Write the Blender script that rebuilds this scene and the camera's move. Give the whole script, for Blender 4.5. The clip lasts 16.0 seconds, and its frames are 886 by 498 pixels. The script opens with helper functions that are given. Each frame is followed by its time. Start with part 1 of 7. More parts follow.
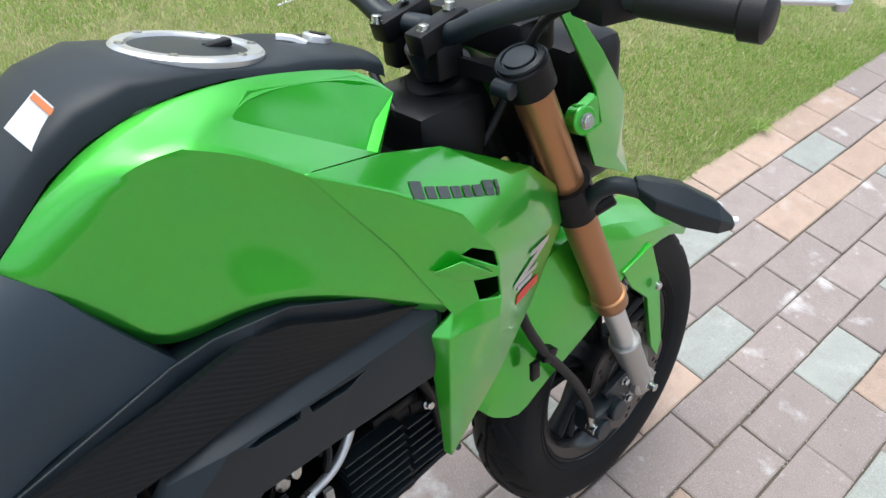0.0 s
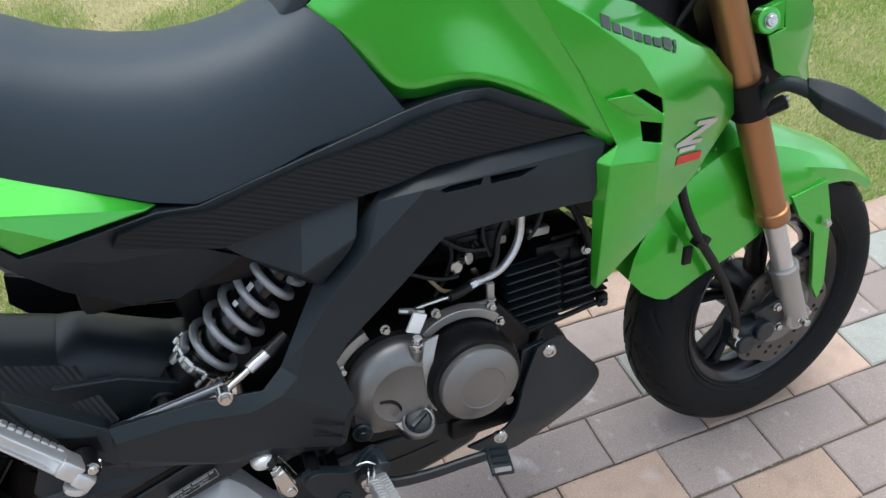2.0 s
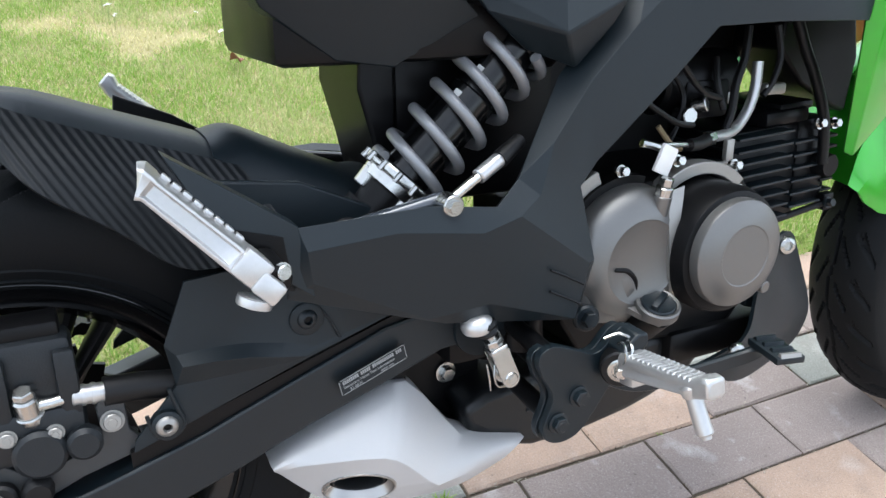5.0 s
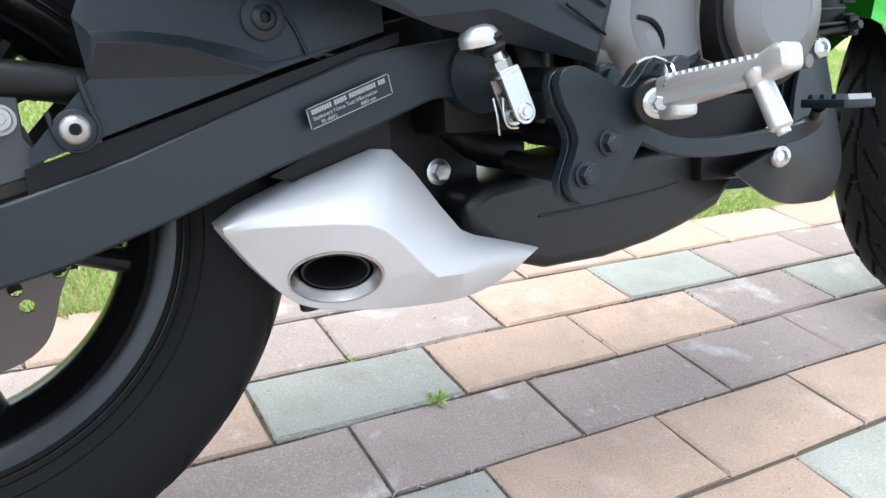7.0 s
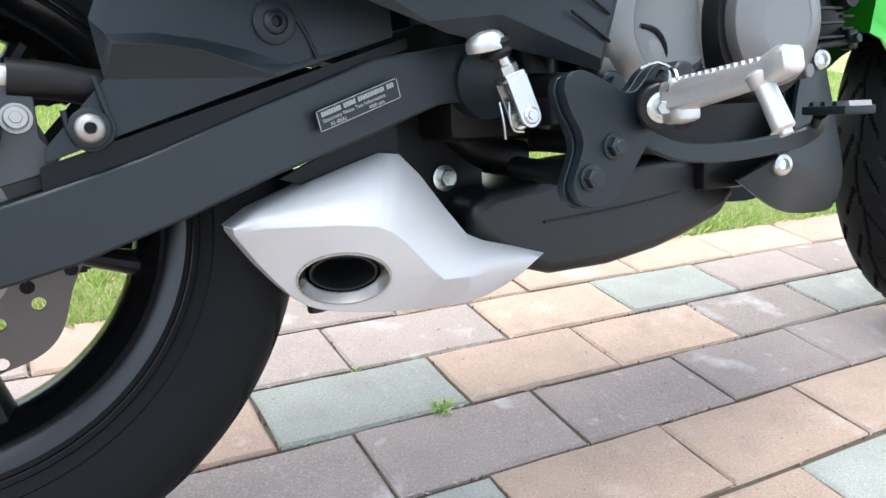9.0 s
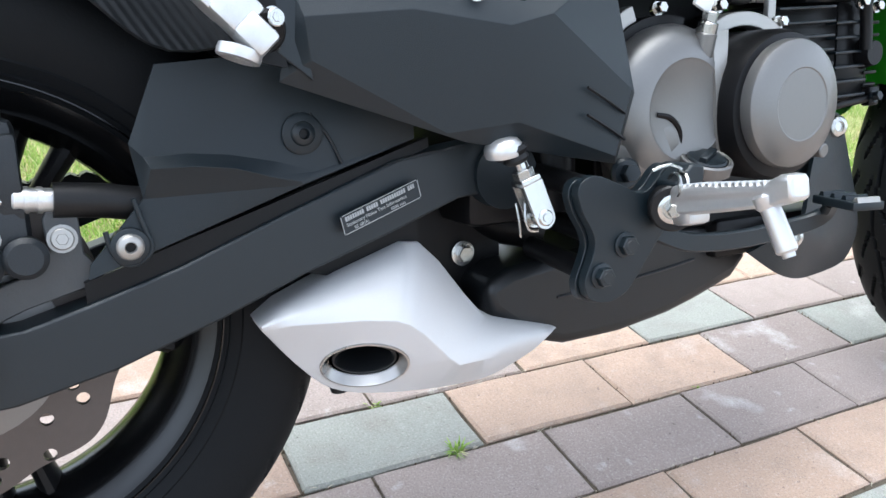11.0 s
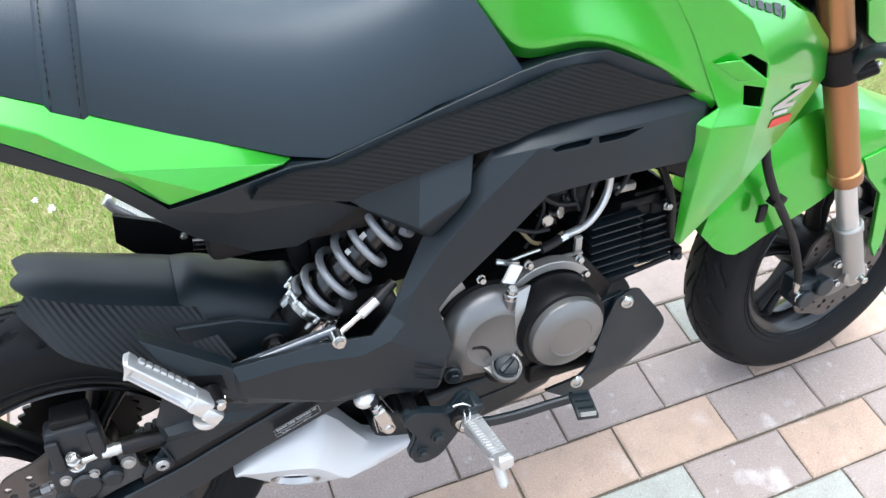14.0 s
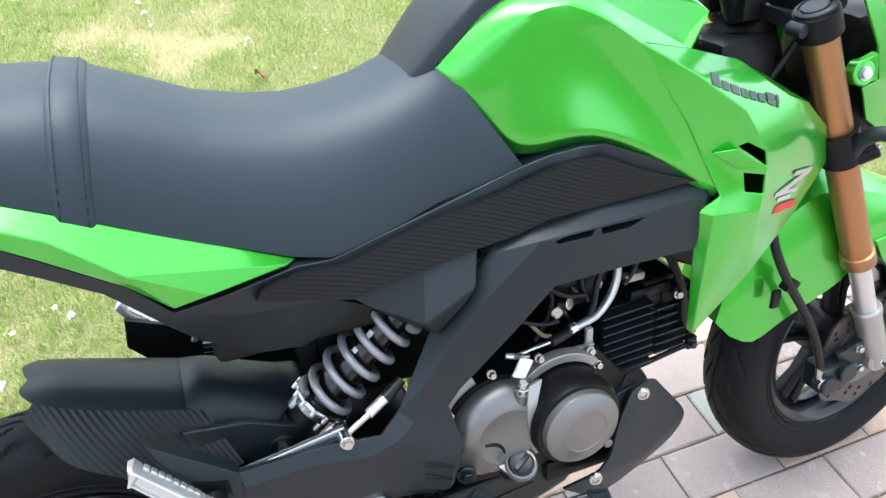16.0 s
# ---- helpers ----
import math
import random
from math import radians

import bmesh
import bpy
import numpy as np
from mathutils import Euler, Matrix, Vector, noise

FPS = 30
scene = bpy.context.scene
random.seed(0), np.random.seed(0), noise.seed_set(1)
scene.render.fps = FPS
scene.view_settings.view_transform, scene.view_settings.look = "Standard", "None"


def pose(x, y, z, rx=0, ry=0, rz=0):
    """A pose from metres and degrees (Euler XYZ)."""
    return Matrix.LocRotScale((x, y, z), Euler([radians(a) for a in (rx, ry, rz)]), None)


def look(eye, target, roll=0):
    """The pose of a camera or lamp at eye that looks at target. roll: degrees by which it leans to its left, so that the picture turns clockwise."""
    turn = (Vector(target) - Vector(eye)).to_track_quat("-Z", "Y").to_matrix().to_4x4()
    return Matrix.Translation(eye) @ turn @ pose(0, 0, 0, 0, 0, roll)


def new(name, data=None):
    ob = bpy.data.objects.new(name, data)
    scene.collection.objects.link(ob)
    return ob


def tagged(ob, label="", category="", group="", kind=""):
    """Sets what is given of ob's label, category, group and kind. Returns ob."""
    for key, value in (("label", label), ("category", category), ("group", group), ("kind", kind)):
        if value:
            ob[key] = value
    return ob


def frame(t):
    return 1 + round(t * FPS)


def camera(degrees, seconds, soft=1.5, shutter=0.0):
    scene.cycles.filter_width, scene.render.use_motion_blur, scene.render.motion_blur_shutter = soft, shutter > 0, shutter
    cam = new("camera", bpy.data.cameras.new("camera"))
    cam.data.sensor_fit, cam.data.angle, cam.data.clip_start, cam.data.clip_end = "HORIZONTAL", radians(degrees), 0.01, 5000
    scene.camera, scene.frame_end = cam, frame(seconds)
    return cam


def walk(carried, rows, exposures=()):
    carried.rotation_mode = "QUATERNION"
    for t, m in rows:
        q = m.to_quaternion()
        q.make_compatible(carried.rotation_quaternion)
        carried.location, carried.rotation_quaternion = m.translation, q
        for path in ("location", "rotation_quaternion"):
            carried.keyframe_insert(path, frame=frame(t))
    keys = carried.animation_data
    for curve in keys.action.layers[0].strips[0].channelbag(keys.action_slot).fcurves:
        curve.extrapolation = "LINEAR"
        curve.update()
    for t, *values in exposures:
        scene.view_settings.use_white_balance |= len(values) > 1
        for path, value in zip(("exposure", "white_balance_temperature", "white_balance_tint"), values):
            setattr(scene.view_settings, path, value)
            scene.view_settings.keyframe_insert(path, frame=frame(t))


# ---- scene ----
cam = camera(59.9, 16.0)
PATH = [
    (0, (0.431, -0.293, 1.178), (1.504, 0.687, -0.196), 7.6),
    (0.5, (0.399, -0.352, 1.167), (1.413, 0.643, -0.24), 7.4),
    (1, (0.361, -0.44, 1.155), (1.272, 0.653, -0.251), 5.9),
    (1.5, (0.334, -0.523, 1.161), (1.087, 0.733, -0.201), 3.7),
    (2, (0.303, -0.552, 1.138), (0.958, 0.765, -0.217), 4.6),
    (2.5, (0.244, -0.562, 1.122), (0.911, 0.741, -0.24), 5.4),
    (3, (0.145, -0.584, 1.101), (0.878, 0.678, -0.267), 7.1),
    (3.5, (0.093, -0.572, 1.072), (0.82, 0.688, -0.3), 9.1),
    (3.7, (0.089, -0.56, 1.064), (0.816, 0.703, -0.306), 9.1),
    (5.8, (0.068, -0.444, 0.529), (0.952, 1.125, -0.339), 5.8),
    (6, (0.072, -0.446, 0.507), (0.950, 1.125, -0.364), 6.0),
    (6.5, (0.077, -0.470, 0.469), (0.972, 1.115, -0.356), 4.0),
    (7, (0.076, -0.478, 0.438), (1.025, 1.093, -0.358), 5.0),
    (7.5, (0.070, -0.483, 0.426), (1.047, 1.069, -0.372), 5.2),
    (8, (0.067, -0.482, 0.425), (1.047, 1.082, -0.347), 5.0),
    (10.3, (0.07, -0.491, 0.443), (0.991, 1.127, -0.288), 5.4),
    (10.5, (0.062, -0.48, 0.458), (0.989, 1.122, -0.3), 5.5),
    (11, (0.07, -0.473, 0.522), (0.96, 1.107, -0.321), 5.6),
    (11.5, (0.079, -0.463, 0.676), (0.914, 0.976, -0.433), 5.3),
    (12, (0.096, -0.472, 0.881), (0.845, 0.787, -0.48), 5.5),
    (12.5, (0.133, -0.48, 1.016), (0.803, 0.687, -0.463), 6.5),
    (13, (0.167, -0.486, 1.095), (0.809, 0.675, -0.403), 7.1),
    (13.5, (0.172, -0.493, 1.123), (0.792, 0.674, -0.378), 8.8),
    (14, (0.188, -0.507, 1.169), (0.81, 0.685, -0.312), 7.2),
    (14.5, (0.182, -0.512, 1.173), (0.789, 0.741, -0.263), 7.1),
    (15, (0.192, -0.511, 1.173), (0.808, 0.783, -0.222), 5.2),
    (15.5, (0.195, -0.509, 1.17), (0.805, 0.843, -0.172), 4.0),
    (16, (0.205, -0.515, 1.172), (0.827, 0.863, -0.137), 3.2),
]
# the clip's own exposure rises as the camera goes down to the black parts
EXPOSURE = [(0, 0.27, 6150, 6), (1.5, 0.2, 6150, 6), (3.5, 0.28, 6150, 6), (6, 1.04, 6150, 6), (7, 1.1, 6150, 6), (10, 1.1, 6150, 6), (11, 1.04, 6040, 6), (12, 1.12, 6040, 6), (12.5, 1.10, 6040, 6), (14, 1.07, 6040, 6), (16, 1.1, 6040, 6)]
walk(cam, [(t, look(eye, target, roll)) for t, eye, target, roll in PATH], EXPOSURE)

from mathutils import geometry

# ---- light ----
world = bpy.data.worlds.new("overcast_sky")
scene.world = world
world.use_nodes = True
wn = world.node_tree
wn.nodes.clear()
sky = wn.nodes.new("ShaderNodeTexSky")
sky.sky_type = "NISHITA"
sky.sun_disc = False
sky.sun_elevation = radians(76)
sky.sun_rotation = radians(345)
sky.air_density, sky.dust_density, sky.ozone_density = 0.8, 3.0, 1.0
bg = wn.nodes.new("ShaderNodeBackground")
bg.inputs["Strength"].default_value = 0.130
wo = wn.nodes.new("ShaderNodeOutputWorld")
# an even cloud cover, a little brighter overhead
place, up, lift, cloud = [wn.nodes.new("ShaderNode" + k) for k in ("TexCoord", "SeparateXYZ", "MapRange", "VectorMath")]
cloud.operation = "SCALE"
lift.inputs["From Min"].default_value, lift.inputs["From Max"].default_value = 0.0, 0.9
lift.inputs["To Min"].default_value, lift.inputs["To Max"].default_value = 2.1, 2.5
wn.links.new(place.outputs["Generated"], up.inputs[0])
wn.links.new(up.outputs["Z"], lift.inputs["Value"])
grey = wn.nodes.new("ShaderNodeHueSaturation")
grey.inputs["Saturation"].default_value = 0.42
wn.links.new(sky.outputs[0], grey.inputs["Color"])
wn.links.new(grey.outputs[0], cloud.inputs[0])
puffs, swell, total = [wn.nodes.new("ShaderNode" + k) for k in ("TexNoise", "MapRange", "Math")]
puffs.inputs["Scale"].default_value, puffs.inputs["Detail"].default_value = 2.2, 4
swell.inputs["From Min"].default_value, swell.inputs["From Max"].default_value = 0.35, 0.65
swell.inputs["To Min"].default_value, swell.inputs["To Max"].default_value = 0.6, 1.4
total.operation = "MULTIPLY"
wn.links.new(place.outputs["Generated"], puffs.inputs["Vector"])
wn.links.new(puffs.outputs["Fac"], swell.inputs["Value"])
wn.links.new(lift.outputs[0], total.inputs[0])
wn.links.new(swell.outputs[0], total.inputs[1])
wn.links.new(total.outputs[0], cloud.inputs["Scale"])
wn.links.new(cloud.outputs[0], bg.inputs[0])
wn.links.new(bg.outputs[0], wo.inputs[0])
sun = new("sun", bpy.data.lights.new("sun", "SUN"))
sun.data.energy, sun.data.angle, sun.data.color = 1.0, radians(55), (1.0, 0.99, 0.97)
sun.matrix_world = look((0.4, 1.3, 4.2), (0.6, 0.2, 0.3))


# ---- materials ----
def material(name, colour, rough=0.5, metal=0.0, coat=0.0, vary=0.15, grain=60.0, bump=0.0, bump_scale=400.0, spec=0.5, per_object=0.0, blotch=6.0):
    """A surface with colour variation at two scales, uneven gloss and fine relief."""
    m = bpy.data.materials.new(name)
    m.use_nodes = True
    nt = m.node_tree
    b = nt.nodes["Principled BSDF"]
    b.inputs["Roughness"].default_value, b.inputs["Metallic"].default_value = rough, metal
    b.inputs["Coat Weight"].default_value, b.inputs["Coat Roughness"].default_value = coat, 0.04
    b.inputs["Specular IOR Level"].default_value = spec
    b.inputs["Coat IOR"].default_value = 1.55
    tc = nt.nodes.new("ShaderNodeTexCoord")
    n1, n2 = nt.nodes.new("ShaderNodeTexNoise"), nt.nodes.new("ShaderNodeTexNoise")
    n1.inputs["Scale"].default_value, n2.inputs["Scale"].default_value = grain, blotch
    n1.inputs["Detail"].default_value, n2.inputs["Detail"].default_value = 4, 3
    mix = nt.nodes.new("ShaderNodeMath")
    mix.operation = "ADD"
    half = nt.nodes.new("ShaderNodeMath")
    half.operation, half.inputs[1].default_value = "MULTIPLY", 0.5
    for n in (n1, n2):
        nt.links.new(tc.outputs["Object"], n.inputs["Vector"])
    nt.links.new(n1.outputs["Fac"], mix.inputs[0])
    nt.links.new(n2.outputs["Fac"], mix.inputs[1])
    nt.links.new(mix.outputs[0], half.inputs[0])
    ramp = nt.nodes.new("ShaderNodeMix")
    ramp.data_type = "RGBA"
    ramp.inputs["A"].default_value = (*[c * (1 - vary) for c in colour], 1)
    ramp.inputs["B"].default_value = (*[min(1, c * (1 + vary)) for c in colour], 1)
    nt.links.new(half.outputs[0], ramp.inputs["Factor"])
    out = ramp.outputs["Result"]
    if per_object:
        info = nt.nodes.new("ShaderNodeObjectInfo")
        hsv = nt.nodes.new("ShaderNodeHueSaturation")
        mr = nt.nodes.new("ShaderNodeMapRange")
        mr.inputs["To Min"].default_value, mr.inputs["To Max"].default_value = 1 - per_object, 1 + per_object
        nt.links.new(info.outputs["Random"], mr.inputs["Value"])
        nt.links.new(mr.outputs[0], hsv.inputs["Value"])
        nt.links.new(out, hsv.inputs["Color"])
        out = hsv.outputs[0]
    nt.links.new(out, b.inputs["Base Color"])
    rr = nt.nodes.new("ShaderNodeMapRange")
    rr.inputs["From Min"].default_value, rr.inputs["From Max"].default_value = 0.3, 0.7
    rr.inputs["To Min"].default_value, rr.inputs["To Max"].default_value = max(0.02, rough - 0.05), min(1, rough + 0.06)
    nt.links.new(n2.outputs["Fac"], rr.inputs["Value"])
    nt.links.new(rr.outputs[0], b.inputs["Roughness"])
    if bump:
        n3 = nt.nodes.new("ShaderNodeTexNoise")
        n3.inputs["Scale"].default_value, n3.inputs["Detail"].default_value = bump_scale, 3
        nt.links.new(tc.outputs["Object"], n3.inputs["Vector"])
        bp = nt.nodes.new("ShaderNodeBump")
        bp.inputs["Strength"].default_value, bp.inputs["Distance"].default_value = bump, 0.001
        nt.links.new(n3.outputs["Fac"], bp.inputs["Height"])
        nt.links.new(bp.outputs[0], b.inputs["Normal"])
    return m


def ribbed(m, direction, pitch, depth):
    """Adds moulded diagonal ribs to a plastic: direction across the ribs in the thing's own space, pitch in metres."""
    nt = m.node_tree
    b = nt.nodes["Principled BSDF"]
    tc = nt.nodes.new("ShaderNodeTexCoord")
    dot = nt.nodes.new("ShaderNodeVectorMath")
    dot.operation, dot.inputs[1].default_value = "DOT_PRODUCT", [c * 2 * math.pi / pitch for c in direction]
    sine = nt.nodes.new("ShaderNodeMath")
    sine.operation = "SINE"
    bp = nt.nodes.new("ShaderNodeBump")
    bp.inputs["Strength"].default_value, bp.inputs["Distance"].default_value = 1.0, depth
    nt.links.new(tc.outputs["Object"], dot.inputs[0])
    nt.links.new(dot.outputs["Value"], sine.inputs[0])
    nt.links.new(sine.outputs[0], bp.inputs["Height"])
    for link in list(b.inputs["Normal"].links):
        nt.links.new(link.from_socket, bp.inputs["Normal"])
    nt.links.new(bp.outputs[0], b.inputs["Normal"])
    return m


GREEN = material("green_paint", (0.047, 0.450, 0.022), 0.40, 0.85, 1.0, 0.06, 900, 0.02, 1500)
GREEN.node_tree.nodes["Principled BSDF"].inputs["Coat IOR"].default_value = 1.65
GREEN.node_tree.nodes["Principled BSDF"].inputs["Coat Roughness"].default_value = 0.09
BLACK = material("black_plastic", (0.0036, 0.0086, 0.0122), 0.46, 0, 0, 0.18, 200, 0.16, 1400, 0.42)
CARBON = ribbed(material("ribbed_plastic", (0.0042, 0.0054, 0.0064), 0.45, 0, 0, 0.12, 200, 0.1, 1400, 0.25), (0.355, 0, 0.935), 0.0050, 0.00017)
CARBON_FINE = ribbed(material("ribbed_plastic_fine", (0.008, 0.0098, 0.0115), 0.48, 0, 0, 0.12, 200, 0.1, 1400, 0.3), (0.86, 0, 0.51), 0.0054, 0.00035)
DARK = material("black_metal", (0.0045, 0.0045, 0.005), 0.38, 0.0, 0.0, 0.2, 120, 0.1, 600, 0.2)
SATIN = material("satin_black_metal", (0.0038, 0.0084, 0.0118), 0.42, 0.0, 0.0, 0.15, 150, 0.05, 900, 0.48)
SEATM = material("seat_vinyl", (0.0100, 0.0215, 0.0315), 0.50, 0, 0, 0.10, 300, 0.3, 1300, 0.5)
RUBBER = material("tyre_rubber", (0.0040, 0.0049, 0.0058), 0.58, 0, 0, 0.3, 90, 0.2, 500, 0.16)
RIM = material("gloss_black_rim", (0.0028, 0.0030, 0.0034), 0.20, 0.0, 0.0, 0.2, 120, 0.02, 600, 0.5)
HOSE = material("hose_rubber", (0.006, 0.006, 0.0065), 0.45, 0, 0, 0.2, 120, 0.1, 500, 0.3)
SILVER = material("silver_paint", (0.52, 0.52, 0.52), 0.48, 0.2, 0.08, 0.06, 900, 0.06, 1500)
EXHAUST_BLACK = material("heatproof_black", (0.0065, 0.0075, 0.0085), 0.36, 0.0, 0.0, 0.35, 120, 0.06, 500, 0.4, 0, 18)
OUTLET = material("polished_steel", (0.42, 0.41, 0.395), 0.30, 1.0, 0, 0.08, 300, 0.03, 900)
ALLOY = material("cast_alloy", (0.58, 0.58, 0.575), 0.34, 0.8, 0, 0.12, 300, 0.15, 900)
CALIPER = material("cast_black", (0.010, 0.0125, 0.015), 0.42, 0.0, 0.0, 0.2, 200, 0.25, 900, 0.4)
BRACKET = material("bracket_grey", (0.055, 0.058, 0.060), 0.45, 0.3, 0, 0.15, 200, 0.15, 900)
ENGINE = material("engine_grey", (0.190, 0.187, 0.181), 0.38, 0.75, 0, 0.08, 500, 0.1, 1500)
ENGINE_LIGHT = material("engine_silver", (0.36, 0.35, 0.33), 0.38, 0.7, 0, 0.1, 400, 0.1, 1200)
ZINC = material("zinc_plate", (0.52, 0.52, 0.50), 0.25, 1.0, 0, 0.1, 300, 0.05, 900)
STEEL = material("disc_steel", (0.085, 0.072, 0.065), 0.42, 0.5, 0, 0.12, 200, 0.1, 900)
SPRING = material("spring_grey", (0.26, 0.265, 0.275), 0.42, 0.45, 0.1, 0.06, 300)
BRONZE = material("bronze_fork", (0.37, 0.185, 0.085), 0.34, 0.8, 0, 0.06, 500, 0.04, 1500)
WHITE = material("white_plastic", (0.75, 0.75, 0.73), 0.4, 0, 0, 0.05)
ORANGE = material("orange_print", (0.7, 0.22, 0.08), 0.5)
RED = material("red_print", (0.55, 0.03, 0.02), 0.4)
INK = material("black_print", (0.035, 0.045, 0.04), 0.35)
CLEAR = material("clear_lens", (0.5, 0.52, 0.5), 0.1, 0, 0.5, 0.05)


# ---- mesh helpers ----
def part(name, bm, mat, parent=None, label="", smooth=40, bevel=0.0):
    """Links a bmesh as one mesh object under a thing or a part."""
    bmesh.ops.recalc_face_normals(bm, faces=bm.faces[:])
    me = bpy.data.meshes.new(name)
    bm.to_mesh(me)
    bm.free()
    me.materials.append(mat)
    if smooth:
        for p in me.polygons:
            p.use_smooth = True
        me.set_sharp_from_angle(angle=radians(smooth))
    ob = new(name, me)
    ob.parent = parent
    if bevel:
        bv = ob.modifiers.new("edge", "BEVEL")
        bv.width, bv.segments, bv.limit_method, bv.angle_limit = bevel, 2, "ANGLE", radians(28)
        bv.harden_normals = False
    return tagged(ob, label)


def join(*bms):
    """Several bmeshes as one."""
    out = bms[0]
    for b in bms[1:]:
        me = bpy.data.meshes.new("tmp")
        b.to_mesh(me)
        b.free()
        out.from_mesh(me)
        bpy.data.meshes.remove(me)
    return out


def moved(bm, m):
    bmesh.ops.transform(bm, matrix=m, verts=bm.verts[:])
    return bm


def mirrored(bm):
    """The same shape on the other side of the plane y = 0."""
    for v in bm.verts:
        v.co.y = -v.co.y
    bmesh.ops.reverse_faces(bm, faces=bm.faces[:])
    return bm


def box(x0, x1, y0, y1, z0, z1, bev=0.0):
    bm = bmesh.new()
    bmesh.ops.create_cube(bm, size=1)
    for v in bm.verts:
        v.co = Vector(((x0 + x1) / 2 + v.co.x * (x1 - x0), (y0 + y1) / 2 + v.co.y * (y1 - y0), (z0 + z1) / 2 + v.co.z * (z1 - z0)))
    if bev:
        bmesh.ops.bevel(bm, geom=bm.edges[:], offset=bev, segments=2, affect="EDGES", profile=0.5)
    return bm


def basis(d):
    """Two unit vectors across d."""
    d = Vector(d).normalized()
    u = d.cross(Vector((0, 0, 1)) if abs(d.z) < 0.9 else Vector((1, 0, 0))).normalized()
    return u, d.cross(u)


def rod(p0, p1, r0, r1=None, n=16, bev=0.0):
    """A round bar from p0 to p1, with turned ends."""
    r1 = r0 if r1 is None else r1
    p0, p1 = Vector(p0), Vector(p1)
    d = (p1 - p0)
    u, v = basis(d)
    rings = [(p0, r0), (p1, r1)]
    if bev:
        e = d.normalized() * bev
        rings = [(p0, r0 - bev), (p0 + e, r0), (p1 - e, r1), (p1, r1 - bev)]
    return rings_mesh([[c + (u * math.cos(a) + v * math.sin(a)) * r for a in [2 * math.pi * k / n for k in range(n)]] for c, r in rings])


def rings_mesh(rings, closed=True, caps=True, loop=False):
    """Skins a row of equal rings of points."""
    bm = bmesh.new()
    vs = [[bm.verts.new(p) for p in ring] for ring in rings]
    n = len(rings[0])
    span = n if closed else n - 1
    pairs = list(zip(vs, vs[1:])) + ([(vs[-1], vs[0])] if loop else [])
    for a, b in pairs:
        for k in range(span):
            bm.faces.new((a[k], a[(k + 1) % n], b[(k + 1) % n], b[k]))
    if caps and closed and not loop:
        bm.faces.new(vs[0][::-1])
        bm.faces.new(vs[-1])
    return bm


def smooth_path(pts, steps=6):
    """A curve through the points."""
    pts = [Vector(p) for p in pts]
    out = []
    for i in range(len(pts) - 1):
        p0, p1, p2, p3 = pts[max(i - 1, 0)], pts[i], pts[i + 1], pts[min(i + 2, len(pts) - 1)]
        for k in range(steps):
            t = k / steps
            out.append(0.5 * (2 * p1 + (p2 - p0) * t + (2 * p0 - 5 * p1 + 4 * p2 - p3) * t * t + (3 * p1 - p0 - 3 * p2 + p3) * t ** 3))
    return out + [pts[-1]]


def tube(pts, r, steps=6, n=10, flat=1.0):
    """A bent round bar or hose through the points."""
    path = smooth_path(pts, steps) if steps > 1 else [Vector(p) for p in pts]
    rings, u = [], None
    for i, p in enumerate(path):
        d = (path[min(i + 1, len(path) - 1)] - path[max(i - 1, 0)]).normalized()
        u = basis(d)[0] if u is None else (u - d * u.dot(d)).normalized()
        v = d.cross(u)
        rings.append([p + (u * math.cos(a) + v * math.sin(a) * flat) * r for a in [2 * math.pi * k / n for k in range(n)]])
    return rings_mesh(rings)


def lathe(profile, centre, axis, n=48, loop=True):
    """Turns a profile of (radius, distance along the axis) round the axis."""
    c, a = Vector(centre), Vector(axis).normalized()
    u, v = basis(a)
    rings = [[c + a * h + (u * math.cos(t) + v * math.sin(t)) * r for r, h in profile] for t in [2 * math.pi * k / n for k in range(n)]]
    bm = bmesh.new()
    vs = [[bm.verts.new(p) for p in ring] for ring in rings]
    m = len(profile)
    for i in range(n):
        x, y = vs[i], vs[(i + 1) % n]
        for k in range(m if loop else m - 1):
            bm.faces.new((x[k], x[(k + 1) % m], y[(k + 1) % m], y[k]))
    bmesh.ops.remove_doubles(bm, verts=bm.verts[:], dist=1e-6)
    return bm


def cap_disc(profile, centre, axis, n=40):
    """A turned lid: profile from the rim to the middle, closed at both ends."""
    return lathe([*profile, (0.0, profile[-1][1])] if profile[-1][0] > 0 else profile, centre, axis, n, loop=False)


def bolt(pos, axis, r=0.006, h=0.006, socket=True):
    """A hexagon-headed or flanged socket bolt."""
    p, a, r = Vector(pos), Vector(axis).normalized(), r * 0.84
    bm = join(rod(p, p + a * h * 0.35, r * 1.28, n=16), rod(p + a * h * 0.3, p + a * h, r, n=6 if not socket else 14, bev=r * 0.12))
    if socket:
        bm = join(bm, rod(p + a * h * 0.7, p + a * (h + 0.0006), r * 0.72, r * 0.5, n=6))
    return bm


